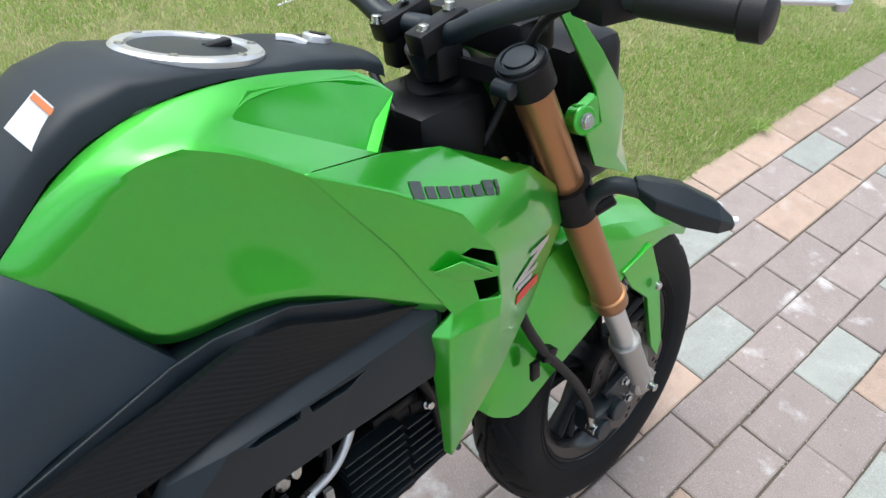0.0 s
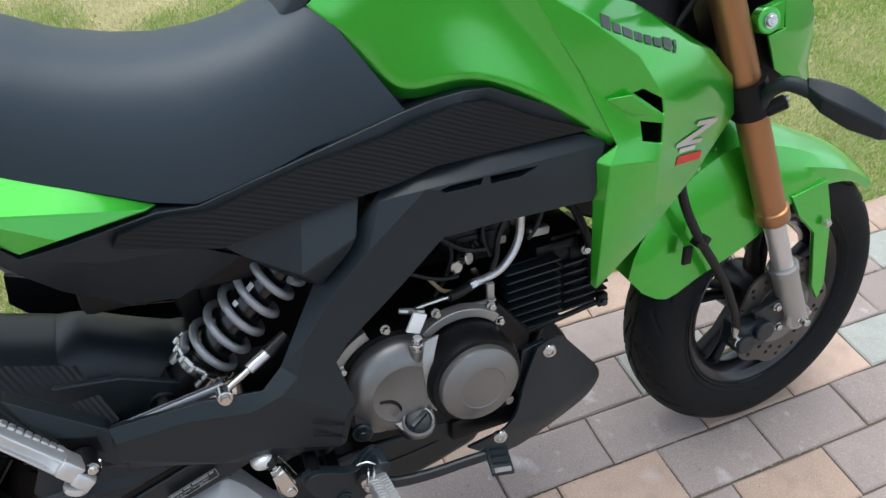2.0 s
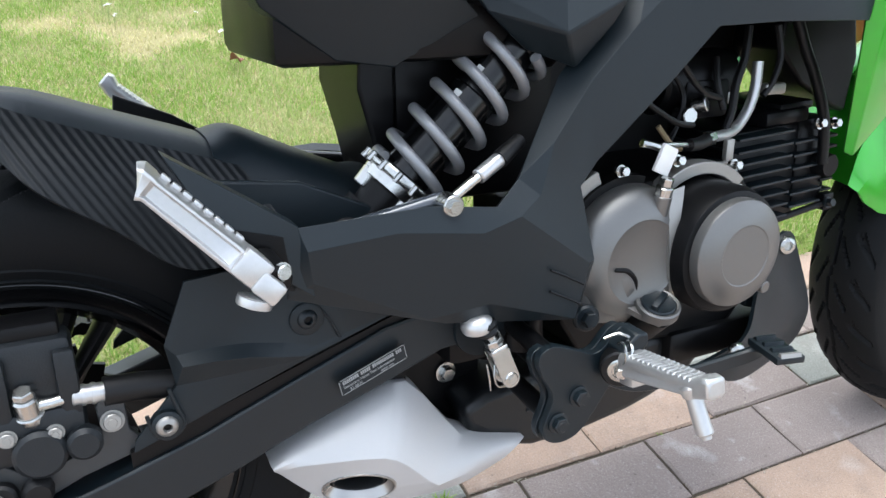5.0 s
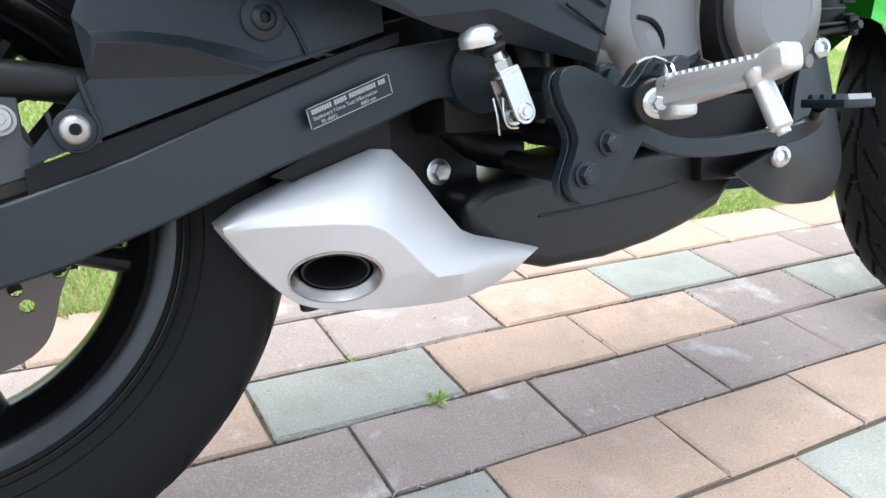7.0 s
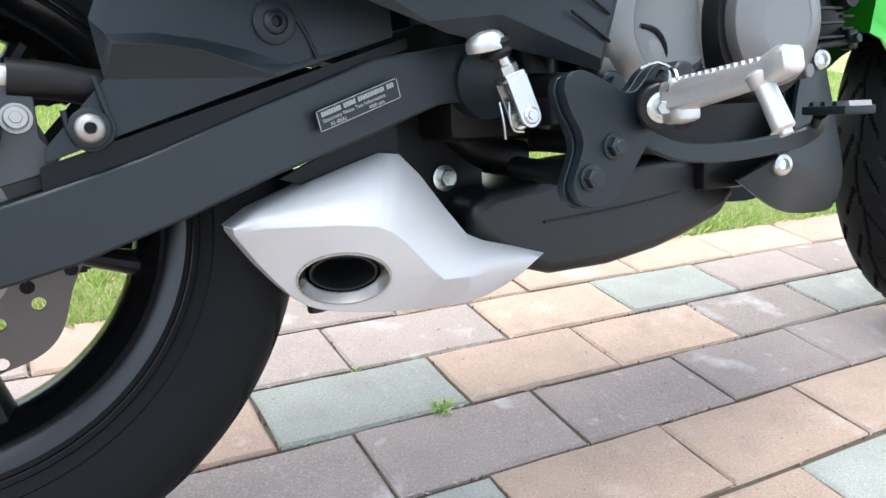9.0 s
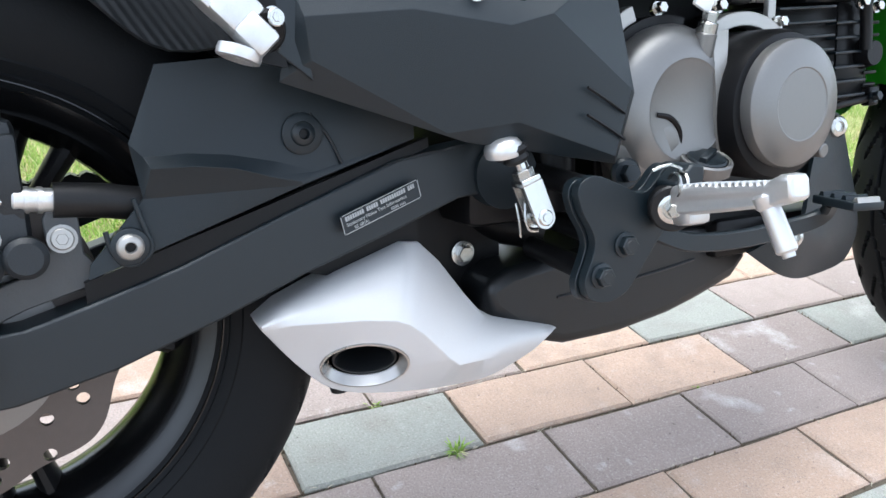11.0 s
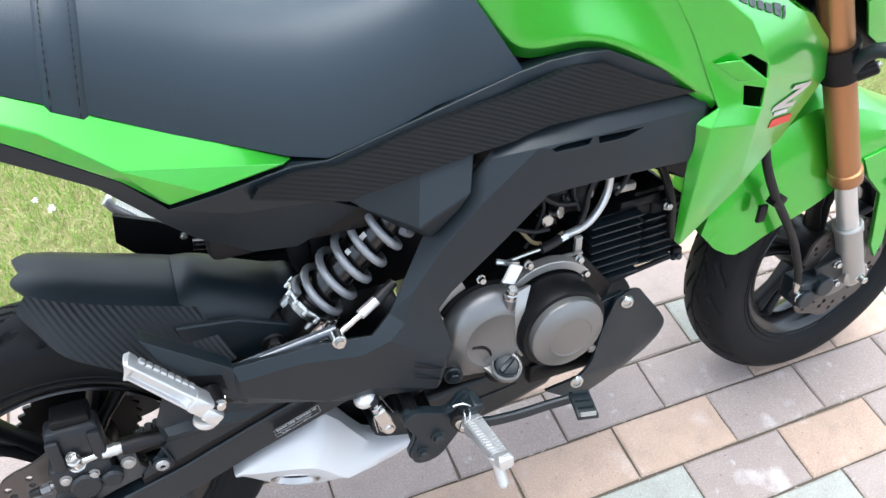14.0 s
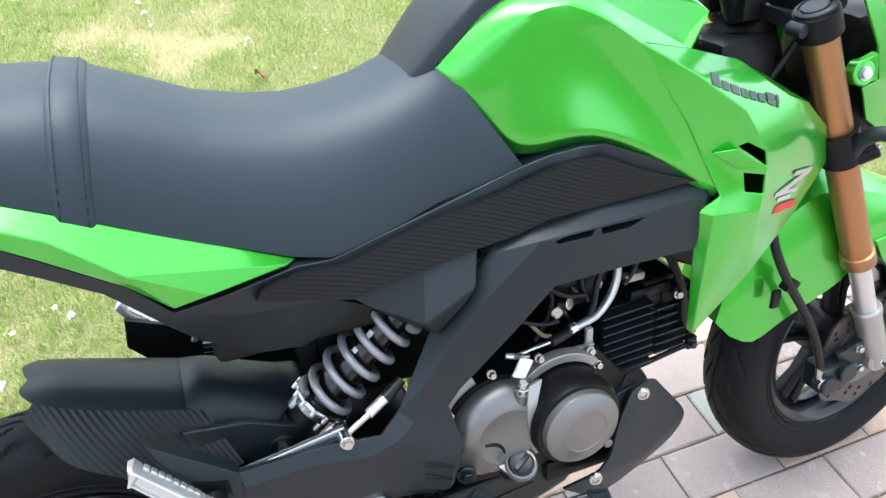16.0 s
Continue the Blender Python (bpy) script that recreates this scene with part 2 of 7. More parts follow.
def slab(outline, thick=0.02, inset=0.006, rise=0.004, away=(0, 1, 0)):
    """A moulded panel: an outline of points, its face raised inside a chamfered border, its edge turned back by thick."""
    bm = bmesh.new()
    vs = [bm.verts.new(p) for p in outline]
    es = [bm.edges.new((vs[i], vs[(i + 1) % len(vs)])) for i in range(len(vs))]
    bmesh.ops.triangle_fill(bm, use_beauty=True, use_dissolve=False, edges=es)
    out = -Vector(away)
    bm.normal_update()
    for f in bm.faces:
        if f.normal.dot(out) < 0:
            f.normal_flip()
    if inset:
        bmesh.ops.inset_region(bm, faces=bm.faces[:], thickness=inset, depth=rise, use_even_offset=True)
    rim = [e for e in bm.edges if e.is_boundary]
    ex = bmesh.ops.extrude_edge_only(bm, edges=rim)
    back = [g for g in ex["geom"] if isinstance(g, bmesh.types.BMVert)]
    for v in back:
        v.co += Vector(away) * thick
    bmesh.ops.triangle_fill(bm, use_beauty=True, use_dissolve=False, edges=[e for e in bm.edges if e.is_boundary])
    return bm


def plate(outline, y0, y1, holes=()):
    """A flat plate in the plane of x and z, cut out with round holes (x, z, radius), from y0 to y1."""
    bm = bmesh.new()
    loops = [[(x, z) for x, z in outline]]
    for hx, hz, hr in holes:
        loops.append([(hx + hr * math.cos(2 * math.pi * k / 10), hz + hr * math.sin(2 * math.pi * k / 10)) for k in range(10)])
    es = []
    for lp in loops:
        vs = [bm.verts.new((x, y0, z)) for x, z in lp]
        es += [bm.edges.new((vs[i], vs[(i + 1) % len(vs)])) for i in range(len(vs))]
    bmesh.ops.triangle_fill(bm, use_beauty=True, use_dissolve=False, edges=es)
    ex = bmesh.ops.extrude_face_region(bm, geom=bm.faces[:])
    for g in ex["geom"]:
        if isinstance(g, bmesh.types.BMVert):
            g.co.y = y1
    return bm


def thicken(bm, t):
    """Gives an open shell a back face and an edge; t metres against the normals."""
    bm.normal_update()
    front = bm.faces[:]
    rim = [(e.verts[0], e.verts[1]) for e in bm.edges if e.is_boundary]
    back = {v: bm.verts.new(v.co - v.normal * t) for v in bm.verts[:]}
    for f in front:
        bm.faces.new([back[v] for v in reversed(f.verts)])
    for a, b in rim:
        bm.faces.new((a, b, back[b], back[a]))
    return bm


def wedge(points):
    bm = bmesh.new()
    bmesh.ops.convex_hull(bm, input=[bm.verts.new(q) for q in points])
    return bm


def facets(verts, faces, thick=0.004, away=(0, 1, 0), soft=0, keep=(), cut=()):
    """A faceted shell from named corners, given thickness on its far side. soft: rounds of smoothing; keep: chains of corners that stay creased;
    cut: faces with openings, each an outline of names and a list of loops."""
    bm = bmesh.new()
    used = {k for f in [*faces, *[c[0] for c in cut]] for k in f.split()}
    vs = {k: bm.verts.new(p) for k, p in verts.items() if k in used}
    for f in faces:
        bm.faces.new([vs[k] for k in f.split()])
    for outline, loops in cut:
        es = []
        for lp in [[vs[k] for k in outline.split()]] + [[bm.verts.new(p) for p in lp] for lp in loops]:
            es += [bm.edges.get((lp[i], lp[(i + 1) % len(lp)])) or bm.edges.new((lp[i], lp[(i + 1) % len(lp)])) for i in range(len(lp))]
        bmesh.ops.triangle_fill(bm, use_beauty=True, use_dissolve=False, edges=es, normal=-Vector(away))
    bmesh.ops.recalc_face_normals(bm, faces=bm.faces[:])
    bm.normal_update()
    if sum(f.normal.dot(Vector(away)) * f.calc_area() for f in bm.faces) > 0:
        bmesh.ops.reverse_faces(bm, faces=bm.faces[:])
    if soft:
        lay = bm.edges.layers.float.new("crease_edge")
        for e in bm.edges:
            if e.is_boundary:
                e[lay] = 1.0
        for chain in keep:
            names = chain.split()
            for a, b in zip(names, names[1:]):
                e = bm.edges.get((vs[a], vs[b]))
                if e:
                    e[lay] = 0.75
        me = bpy.data.meshes.new("cage")
        bm.to_mesh(me)
        bm.free()
        ob = bpy.data.objects.new("cage", me)
        scene.collection.objects.link(ob)
        sub = ob.modifiers.new("soft", "SUBSURF")
        sub.levels, sub.boundary_smooth = soft, "PRESERVE_CORNERS"
        got = bpy.data.meshes.new_from_object(ob.evaluated_get(bpy.context.evaluated_depsgraph_get()))
        bm = bmesh.new()
        bm.from_mesh(got)
        bpy.data.objects.remove(ob)
        bpy.data.meshes.remove(me)
        bpy.data.meshes.remove(got)
    return thicken(bm, thick)


# ---- ground ----
PAVE_EDGE = 0.366
ROW, PITCH = 0.102, 0.200
START = {3: 0.461, 2: 0.361, 1: 0.447, 0: 0.317, -1: 0.402, -2: 0.284, -3: 0.345}


def ground_material():
    m = material("lawn_soil", (0.30, 0.27, 0.14), 0.95, 0, 0, 0.45, 45, 0.6, 120, 0.2, 0, 2.2)
    return m


def build_ground():
    bm = bmesh.new()
    ys = [-150, -8, PAVE_EDGE - 0.003, PAVE_EDGE + 0.004, 0.6, 1.0, 1.6, 2.4, 3.4, 5, 9, 150]
    xs = [-150, -9, -4] + [-2 + 0.5 * k for k in range(15)] + [8, 14, 150]
    grid = []
    for y in ys:
        row = []
        for x in xs:
            z = -0.03 if y < PAVE_EDGE else -0.012 + (0.008 * noise.noise((x * 0.9, y * 0.9, 0)) if 0.5 < y < 20 else 0)
            row.append(bm.verts.new((x, y, z)))
        grid.append(row)
    for a, b in zip(grid, grid[1:]):
        for k in range(len(xs) - 1):
            bm.faces.new((a[k], a[k + 1], b[k + 1], b[k]))
    tagged(part("ground", bm, ground_material(), smooth=0), "flat lawn soil under short dry grass", "ground", kind="structure")


build_ground()


def blades(count, x0, x1, y0, y1, h0, h1, seed, name, mat, label, patch=0.0):
    """Short mown grass, each blade a bent tapering strip."""
    rng = np.random.default_rng(seed)
    x = rng.uniform(x0, x1, count)
    y = y0 + (y1 - y0) * rng.uniform(0, 1, count) ** 1.25
    if patch:
        dens = np.array([noise.noise((a * 1.7, b * 1.7, 3.0)) + 0.6 * noise.noise((a * 5, b * 5, 7.0)) for a, b in zip(x, y)])
        keep = dens > -patch + rng.uniform(-0.25, 0.25, count)
        x, y = x[keep], y[keep]
    n = len(x)
    h = rng.uniform(h0, h1, n)
    a = rng.uniform(0, 2 * np.pi, n)
    w = rng.uniform(0.0007, 0.0014, n)
    lean = rng.uniform(0.2, 1.3, n) * h
    b = a + rng.uniform(-1.2, 1.2, n) + np.pi / 2
    dx, dy = np.cos(a) * w, np.sin(a) * w
    lx, ly = np.cos(b) * lean, np.sin(b) * lean
    z = np.full(n, -0.008)
    co = np.stack([np.stack([x - dx, y - dy, z], 1), np.stack([x + dx, y + dy, z], 1),
                   np.stack([x + dx * 0.8 + lx * 0.4, y + dy * 0.8 + ly * 0.4, z + h * 0.6], 1),
                   np.stack([x - dx * 0.8 + lx * 0.4, y - dy * 0.8 + ly * 0.4, z + h * 0.6], 1),
                   np.stack([x + lx, y + ly, z + h * 0.95], 1)], 1).reshape(-1, 3)
    i = np.arange(n)[:, None] * 5
    quads, tris = i + np.array([[0, 1, 2, 3]]), i + np.array([[3, 2, 4]])
    me = bpy.data.meshes.new(name)
    me.vertices.add(len(co))
    me.vertices.foreach_set("co", co.ravel())
    loops = np.concatenate([quads.ravel(), tris.ravel()])
    me.loops.add(len(loops))
    me.loops.foreach_set("vertex_index", loops.astype(np.int32))
    me.polygons.add(2 * n)
    me.polygons.foreach_set("loop_start", np.concatenate([np.arange(n) * 4, 4 * n + np.arange(n) * 3]).astype(np.int32))
    me.update(calc_edges=True)
    me.validate()
    me.materials.append(mat)
    return tagged(new(name, me), label, "grass", kind="stuff")


def grass_material(name, a, b, dry):
    m = bpy.data.materials.new(name)
    m.use_nodes = True
    nt = m.node_tree
    p = nt.nodes["Principled BSDF"]
    p.inputs["Roughness"].default_value, p.inputs["Specular IOR Level"].default_value = 0.6, 0.25
    geo = nt.nodes.new("ShaderNodeNewGeometry")
    cr = nt.nodes.new("ShaderNodeValToRGB")
    e = cr.color_ramp.elements
    e[0].color, e[1].color = (*a, 1), (*dry, 1)
    e[0].position, e[1].position = 0.0, 1.0
    mid = e.new(0.72)
    mid.color = (*b, 1)
    nt.links.new(geo.outputs["Random Per Island"], cr.inputs["Fac"])
    tc, nz = nt.nodes.new("ShaderNodeTexCoord"), nt.nodes.new("ShaderNodeTexNoise")
    nz.inputs["Scale"].default_value, nz.inputs["Detail"].default_value = 2.6, 4
    nt.links.new(tc.outputs["Object"], nz.inputs["Vector"])
    mr = nt.nodes.new("ShaderNodeMapRange")
    mr.inputs["From Min"].default_value, mr.inputs["From Max"].default_value, mr.inputs["To Max"].default_value = 0.48, 0.70, 0.5
    nt.links.new(nz.outputs["Fac"], mr.inputs["Value"])
    mx = nt.nodes.new("ShaderNodeMix")
    mx.data_type = "RGBA"
    nt.links.new(mr.outputs[0], mx.inputs["Factor"])
    nt.links.new(cr.outputs[0], mx.inputs["A"])
    mx.inputs["B"].default_value = (*dry, 1)
    nt.links.new(mx.outputs["Result"], p.inputs["Base Color"])
    tr = nt.nodes.new("ShaderNodeBsdfTranslucent")
    nt.links.new(mx.outputs["Result"], tr.inputs["Color"])
    ms = nt.nodes.new("ShaderNodeMixShader")
    ms.inputs[0].default_value = 0.4
    nt.links.new(p.outputs[0], ms.inputs[1])
    nt.links.new(tr.outputs[0], ms.inputs[2])
    nt.links.new(ms.outputs[0], nt.nodes["Material Output"].inputs["Surface"])
    return m


LAWN = grass_material("lawn_blades", (0.155, 0.30, 0.045), (0.32, 0.46, 0.10), (0.58, 0.55, 0.32))
blades(430000, -1.6, 3.6, PAVE_EDGE - 0.005, 2.6, 0.008, 0.022, 1, "lawn", LAWN, "short yellowish green lawn grass with dry patches", 0.55)
blades(90000, -6.0, 9.0, PAVE_EDGE + 0.02, 8.0, 0.018, 0.04, 2, "lawn", LAWN, "short yellowish green lawn grass farther out", 0.6)

STRAW = grass_material("dry_thatch", (0.34, 0.34, 0.12), (0.56, 0.50, 0.27), (0.74, 0.65, 0.44))
blades(190000, -1.5, 3.4, PAVE_EDGE - 0.004, 2.4, 0.005, 0.014, 3, "thatch", STRAW, "dry straw thatch lying between the grass")

# ---- pavement ----
MAUVE = material("mauve_brick", (0.292, 0.240, 0.216), 0.88, 0, 0, 0.3, 420, 0.5, 300, 0.3, 0.13, 14)
TAN = material("orange_brick", (0.405, 0.292, 0.222), 0.88, 0, 0, 0.28, 420, 0.5, 300, 0.3, 0.12, 14)
GREY = material("grey_green_brick", (0.300, 0.308, 0.276), 0.9, 0, 0, 0.34, 380, 0.55, 300, 0.3, 0.08, 14)
BROWN = material("brown_brick", (0.375, 0.268, 0.205), 0.88, 0, 0, 0.3, 420, 0.5, 300, 0.3, 0.1, 14)


def bloom(m, amount):
    """Adds chalky lime bloom and dark specks to a brick."""
    nt = m.node_tree
    b = nt.nodes["Principled BSDF"]
    src = b.inputs["Base Color"].links[0].from_socket
    geo, info = nt.nodes.new("ShaderNodeNewGeometry"), nt.nodes.new("ShaderNodeObjectInfo")
    for scale, lo, hi, colour, share in ((11.0, 0.60, 0.74, (0.62, 0.59, 0.57, 1), amount), (38.0, 0.66, 0.76, (0.62, 0.59, 0.56, 1), amount * 0.55), (24.0, 0.50, 0.72, (0.20, 0.165, 0.145, 1), 0.28), (95.0, 0.68, 0.73, (0.10, 0.085, 0.075, 1), 0.5), (520.0, 0.50, 0.62, (0.15, 0.125, 0.11, 1), 0.32), (430.0, 0.55, 0.68, (0.66, 0.62, 0.58, 1), 0.2), (190.0, 0.69, 0.75, (0.07, 0.06, 0.055, 1), 0.6)):
        nz, mr, mx = nt.nodes.new("ShaderNodeTexNoise"), nt.nodes.new("ShaderNodeMapRange"), nt.nodes.new("ShaderNodeMix")
        nz.inputs["Scale"].default_value, nz.inputs["Detail"].default_value = scale, 5
        nt.links.new(geo.outputs["Position"], nz.inputs["Vector"])
        mr.inputs["From Min"].default_value, mr.inputs["From Max"].default_value, mr.inputs["To Max"].default_value = lo, hi, share
        nt.links.new(nz.outputs["Fac"], mr.inputs["Value"])
        mx.data_type = "RGBA"
        nt.links.new(mr.outputs[0], mx.inputs["Factor"])
        nt.links.new(src, mx.inputs["A"])
        mx.inputs["B"].default_value = colour
        src = mx.outputs["Result"]
    nt.links.new(src, b.inputs["Base Color"])


for brick_kind, share in ((MAUVE, 0.75), (TAN, 0.3), (GREY, 0.3), (BROWN, 0.5)):
    bloom(brick_kind, share)
SAND = material("joint_sand", (0.105, 0.088, 0.066), 0.95, 0, 0, 0.6, 300, 1.0, 220, 0.2)
bed = box(-60, 60, -60, PAVE_EDGE - 0.004, -0.028, -0.0052)
pavement = tagged(part("pavement", bed, SAND, smooth=0), "paved drive of mixed mauve, orange and grey bricks", "pavement", kind="structure")
BRICKS = {"m": MAUVE, "o": TAN, "g": GREY, "b": BROWN}


def brick_mesh(name, mat, seed):
    """A paving brick with a worn, slightly uneven edge."""
    rng = random.Random(seed)
    hx, hy, c = PITCH / 2 - 0.0020, ROW / 2 - 0.0020, 0.0032
    ring = [(-1, -1), (-0.33, -1), (0.33, -1), (1, -1), (1, 0), (1, 1), (0.33, 1), (-0.33, 1), (-1, 1), (-1, 0)]
    side = [(x * hx + rng.uniform(-0.0007, 0.0007), y * hy + rng.uniform(-0.0007, 0.0007)) for x, y in ring]
    lip = [(x * (1 - (c + rng.uniform(-0.0008, 0.0016)) / hx), y * (1 - (c + rng.uniform(-0.0008, 0.0016)) / hy)) for x, y in side]
    v = [(x, y, -0.02) for x, y in side] + [(x, y, -c * rng.uniform(0.6, 1.0)) for x, y in side] + [(x, y, rng.uniform(-0.0004, 0.0)) for x, y in lip]
    f = [(a + k, a + (k + 1) % 10, a + 10 + (k + 1) % 10, a + 10 + k) for a in (0, 10) for k in range(10)] + [tuple(range(20, 30))]
    me = bpy.data.meshes.new(name)
    me.from_pydata(v, [], f)
    me.materials.append(mat)
    return me


# colours of the bricks row by row, from the lawn outwards: mauve, orange, grey, brown
PATTERN = {3: (-1, "moooooooooooom"), 2: (-1, "mmogmmmmgmmgmm"), 1: (-2, "bgoomgmmmmoooo"), 0: (-1, "mmmmmoogmmmm"), -1: (-1, "gooommmmmm"), -2: (2, "gmommgm"), -3: (2, "ogmmmo")}


def lay_bricks():
    rng = random.Random(5)
    meshes = {k: [brick_mesh("brick", m, 11 * j + len(k)) for j in range(5)] for k, m in BRICKS.items()}
    far = {k: bmesh.new() for k in BRICKS}
    for r in range(3, -40, -1):
        y = -0.04 + ROW * (r + 0.5)
        off = START.get(r, 0.36 + (PITCH / 2 if r % 2 == 0 else 0) + rng.uniform(-0.02, 0.02))
        for k in range(-22, 24):
            x = off + PITCH * (k + 0.5)
            c = rng.choice("mmmmmoobbg")
            row = PATTERN.get(r)
            if row and 0 <= k - row[0] < len(row[1]):
                c = row[1][k - row[0]]
            m = pose(x + rng.uniform(-0.001, 0.001), y + rng.uniform(-0.001, 0.001), rng.uniform(-0.0016, 0.0004), rng.uniform(-0.35, 0.35), rng.uniform(-0.25, 0.25), rng.uniform(-0.3, 0.3))
            if r >= -9 and -0.9 < x < 3.2:
                ob = new("brick", rng.choice(meshes[c]))
                ob.parent = pavement
                ob.matrix_basis = m
            else:
                t = meshes[c][0].copy()
                t.transform(m)
                far[c].from_mesh(t)
                bpy.data.meshes.remove(t)
    for k, bm in far.items():
        tagged(part("bricks", bm, BRICKS[k], pavement, smooth=0), kind="stuff")


# ---- the motorcycle ----
bike = new("motorcycle")
bike.matrix_world = Matrix.Translation((0.0098, 0.0522, 0.2364)) @ Matrix.Rotation(radians(-14.0), 4, "X") @ Matrix.Translation((0, 0, -0.2425))
tagged(bike, "small lime green and black motorcycle leaning on the brick drive", "motorcycle")


def bp(name, bm, mat, label="", parent=None, smooth=40, bevel=0.0):
    return part(name, bm, mat, parent or bike, label, smooth, bevel)


def tyre_mesh(grooves=24):
    """A road tyre of 100 mm with slanting grooves cut into its tread, its axle along y."""
    prof = [(0.150, 0.030), (0.158, 0.037), (0.1635, 0.0415), (0.1650, 0.0400), (0.172, 0.0445), (0.1735, 0.0437), (0.187, 0.0485), (0.203, 0.050), (0.215, 0.0485)]
    n, m = 960, 53
    side = np.array(prof)
    phi = np.linspace(1, -1, m)
    crown_y = 0.0485 * np.sin(phi * np.pi / 2 * 0.86) / np.sin(np.pi / 2 * 0.86)
    crown_r = 0.2155 + (0.2425 - 0.2155) * (np.cos(phi * np.pi / 2 * 0.86) - np.cos(np.pi / 2 * 0.86)) / (1 - np.cos(np.pi / 2 * 0.86))
    r = np.concatenate([side[:, 0], crown_r[1:-1], side[::-1, 0]])
    y = np.concatenate([side[:, 1], crown_y[1:-1], -side[::-1, 1]])
    th = np.arange(n) * 2 * np.pi / n
    R, T = np.meshgrid(r, th)
    Y = np.tile(y, (n, 1))
    s = np.abs(Y) / 0.0485
    tread = (R > 0.216)
    turn = T * grooves / (2 * np.pi)

    def band(centre, half, lo, hi):
        """Share of a groove's depth: within half of its centre line, from lo to hi across the tread."""
        return np.clip((half - np.abs(centre)) / (half * 0.35), 0, 1) * np.clip((s - lo) / 0.03, 0, 1) * np.clip((hi - s) / 0.03, 0, 1)

    for sign, shift in ((1, 0.0), (-1, 0.5)):
        u = (turn + shift - 1.9 * s) % 1.0 - 0.5
        v = (turn + shift + 0.5 - 1.3 * s) % 1.0 - 0.5
        depth = np.maximum(band(u, 0.075, 0.10, 0.46), np.maximum(band(u, 0.085, 0.58, 0.93), band(v, 0.07, 0.50, 0.78)))
        R = np.where(tread & (Y * sign > 0.0), R - 0.0042 * depth, R)
    R = np.where(tread, R - 0.0042 * np.clip((0.0016 - np.abs(Y - 0.0035 * np.sin(T * grooves / 2))) / 0.0006, 0, 1), R)
    X, Z = R * np.cos(T), R * np.sin(T)
    k = len(r)
    co = np.stack([X, Y, Z], 2).reshape(-1, 3)
    i = np.arange(n)[:, None] * k + np.arange(k)[None, :]
    j = np.roll(i, -1, 0)
    q = np.stack([i, np.roll(i, -1, 1), np.roll(j, -1, 1), j], 2).reshape(-1, 4)
    me = bpy.data.meshes.new("tyre")
    me.from_pydata(co.tolist(), [], q.tolist())
    bm = bmesh.new()
    bm.from_mesh(me)
    bpy.data.meshes.remove(me)
    return bm


def rim_mesh():
    prof = [(0.160, 0.0395), (0.1645, 0.0385), (0.163, 0.031), (0.150, 0.027), (0.140, 0.012), (0.138, 0), (0.140, -0.012), (0.150, -0.027), (0.163, -0.031), (0.1645, -0.0385), (0.160, -0.0395),
            (0.1575, -0.034), (0.1565, -0.036), (0.149, -0.033), (0.143, -0.028), (0.141, -0.030), (0.130, -0.014), (0.128, 0), (0.130, 0.014), (0.141, 0.030), (0.143, 0.028), (0.149, 0.033), (0.1565, 0.036), (0.1575, 0.034)]
    return lathe(prof, (0, 0, 0), (0, 1, 0), 96)


def spoke_mesh(a, d):
    """One leg of a forked spoke at the angle a, spread by d."""
    p0 = Vector((0.036 * math.cos(a + d * 0.8), 0, 0.036 * math.sin(a + d * 0.8)))
    p1 = Vector((0.134 * math.cos(a + d), 0, 0.134 * math.sin(a + d)))
    e = (p1 - p0).normalized()
    w = Vector((-e.z, 0, e.x))
    rings = []
    for p, ww, hh in ((p0, 0.009, 0.020), ((p0 + p1) / 2, 0.0065, 0.013), (p1, 0.009, 0.018)):
        rings.append([p + w * ww * math.cos(t) + Vector((0, 1, 0)) * hh * math.sin(t) for t in [math.pi / 4 + math.pi / 6 * q for q in range(12)]])
    return rings_mesh(rings)


def disc_mesh(r_out, r_in, y, lobes=8):
    """A wavy brake disc with drilled rows."""
    outline = []
    for k in range(160):
        t = 2 * math.pi * k / 160
        outline.append(((r_out - 0.0035 + 0.0035 * math.cos(lobes * t)) * math.cos(t), (r_out - 0.0035 + 0.0035 * math.cos(lobes * t)) * math.sin(t)))
    holes = []
    for k in range(lobes * 2):
        for q, (rr, da) in enumerate(((0.89, 0.0), (0.79, 0.09), (0.69, 0.18))):
            t = 2 * math.pi * (k + 0.25) / (lobes * 2) + da
            if (k + q) % 3 != 2:
                holes.append((r_out * rr * math.cos(t), r_out * rr * math.sin(t), 0.0042))
    bm = plate(outline, y - 0.002, y + 0.002, holes + [])
    return bm


def wheel(name, label, m, disc_r, disc_y, turn):
    w = bp(name, moved(rim_mesh(), m), RIM, label)
    part("hub", moved(lathe([(0.040, -0.045), (0.044, -0.040), (0.044, 0.040), (0.040, 0.045), (0.012, 0.045), (0.012, -0.045)], (0, 0, 0), (0, 1, 0), 32), m), DARK, w)
    for k in range(5):
        for d in (-0.12, 0.12):
            part("spoke", moved(spoke_mesh(2 * math.pi * k / 5 + turn, d), m), DARK, w)
    part("tyre", moved(tyre_mesh(), m), RUBBER, w, "black rubber road tyre", 30)
    part("brake_disc", moved(disc_mesh(disc_r, 0.05, disc_y), m), STEEL, w, "wavy drilled steel brake disc", 30)
    part("disc_carrier", moved(lathe([(0.058, disc_y - 0.0035), (0.058, disc_y + 0.003), (0.03, disc_y + 0.012), (0.03, disc_y - 0.005)], (0, 0, 0), (0, 1, 0), 40), m), ENGINE, w)
    return w


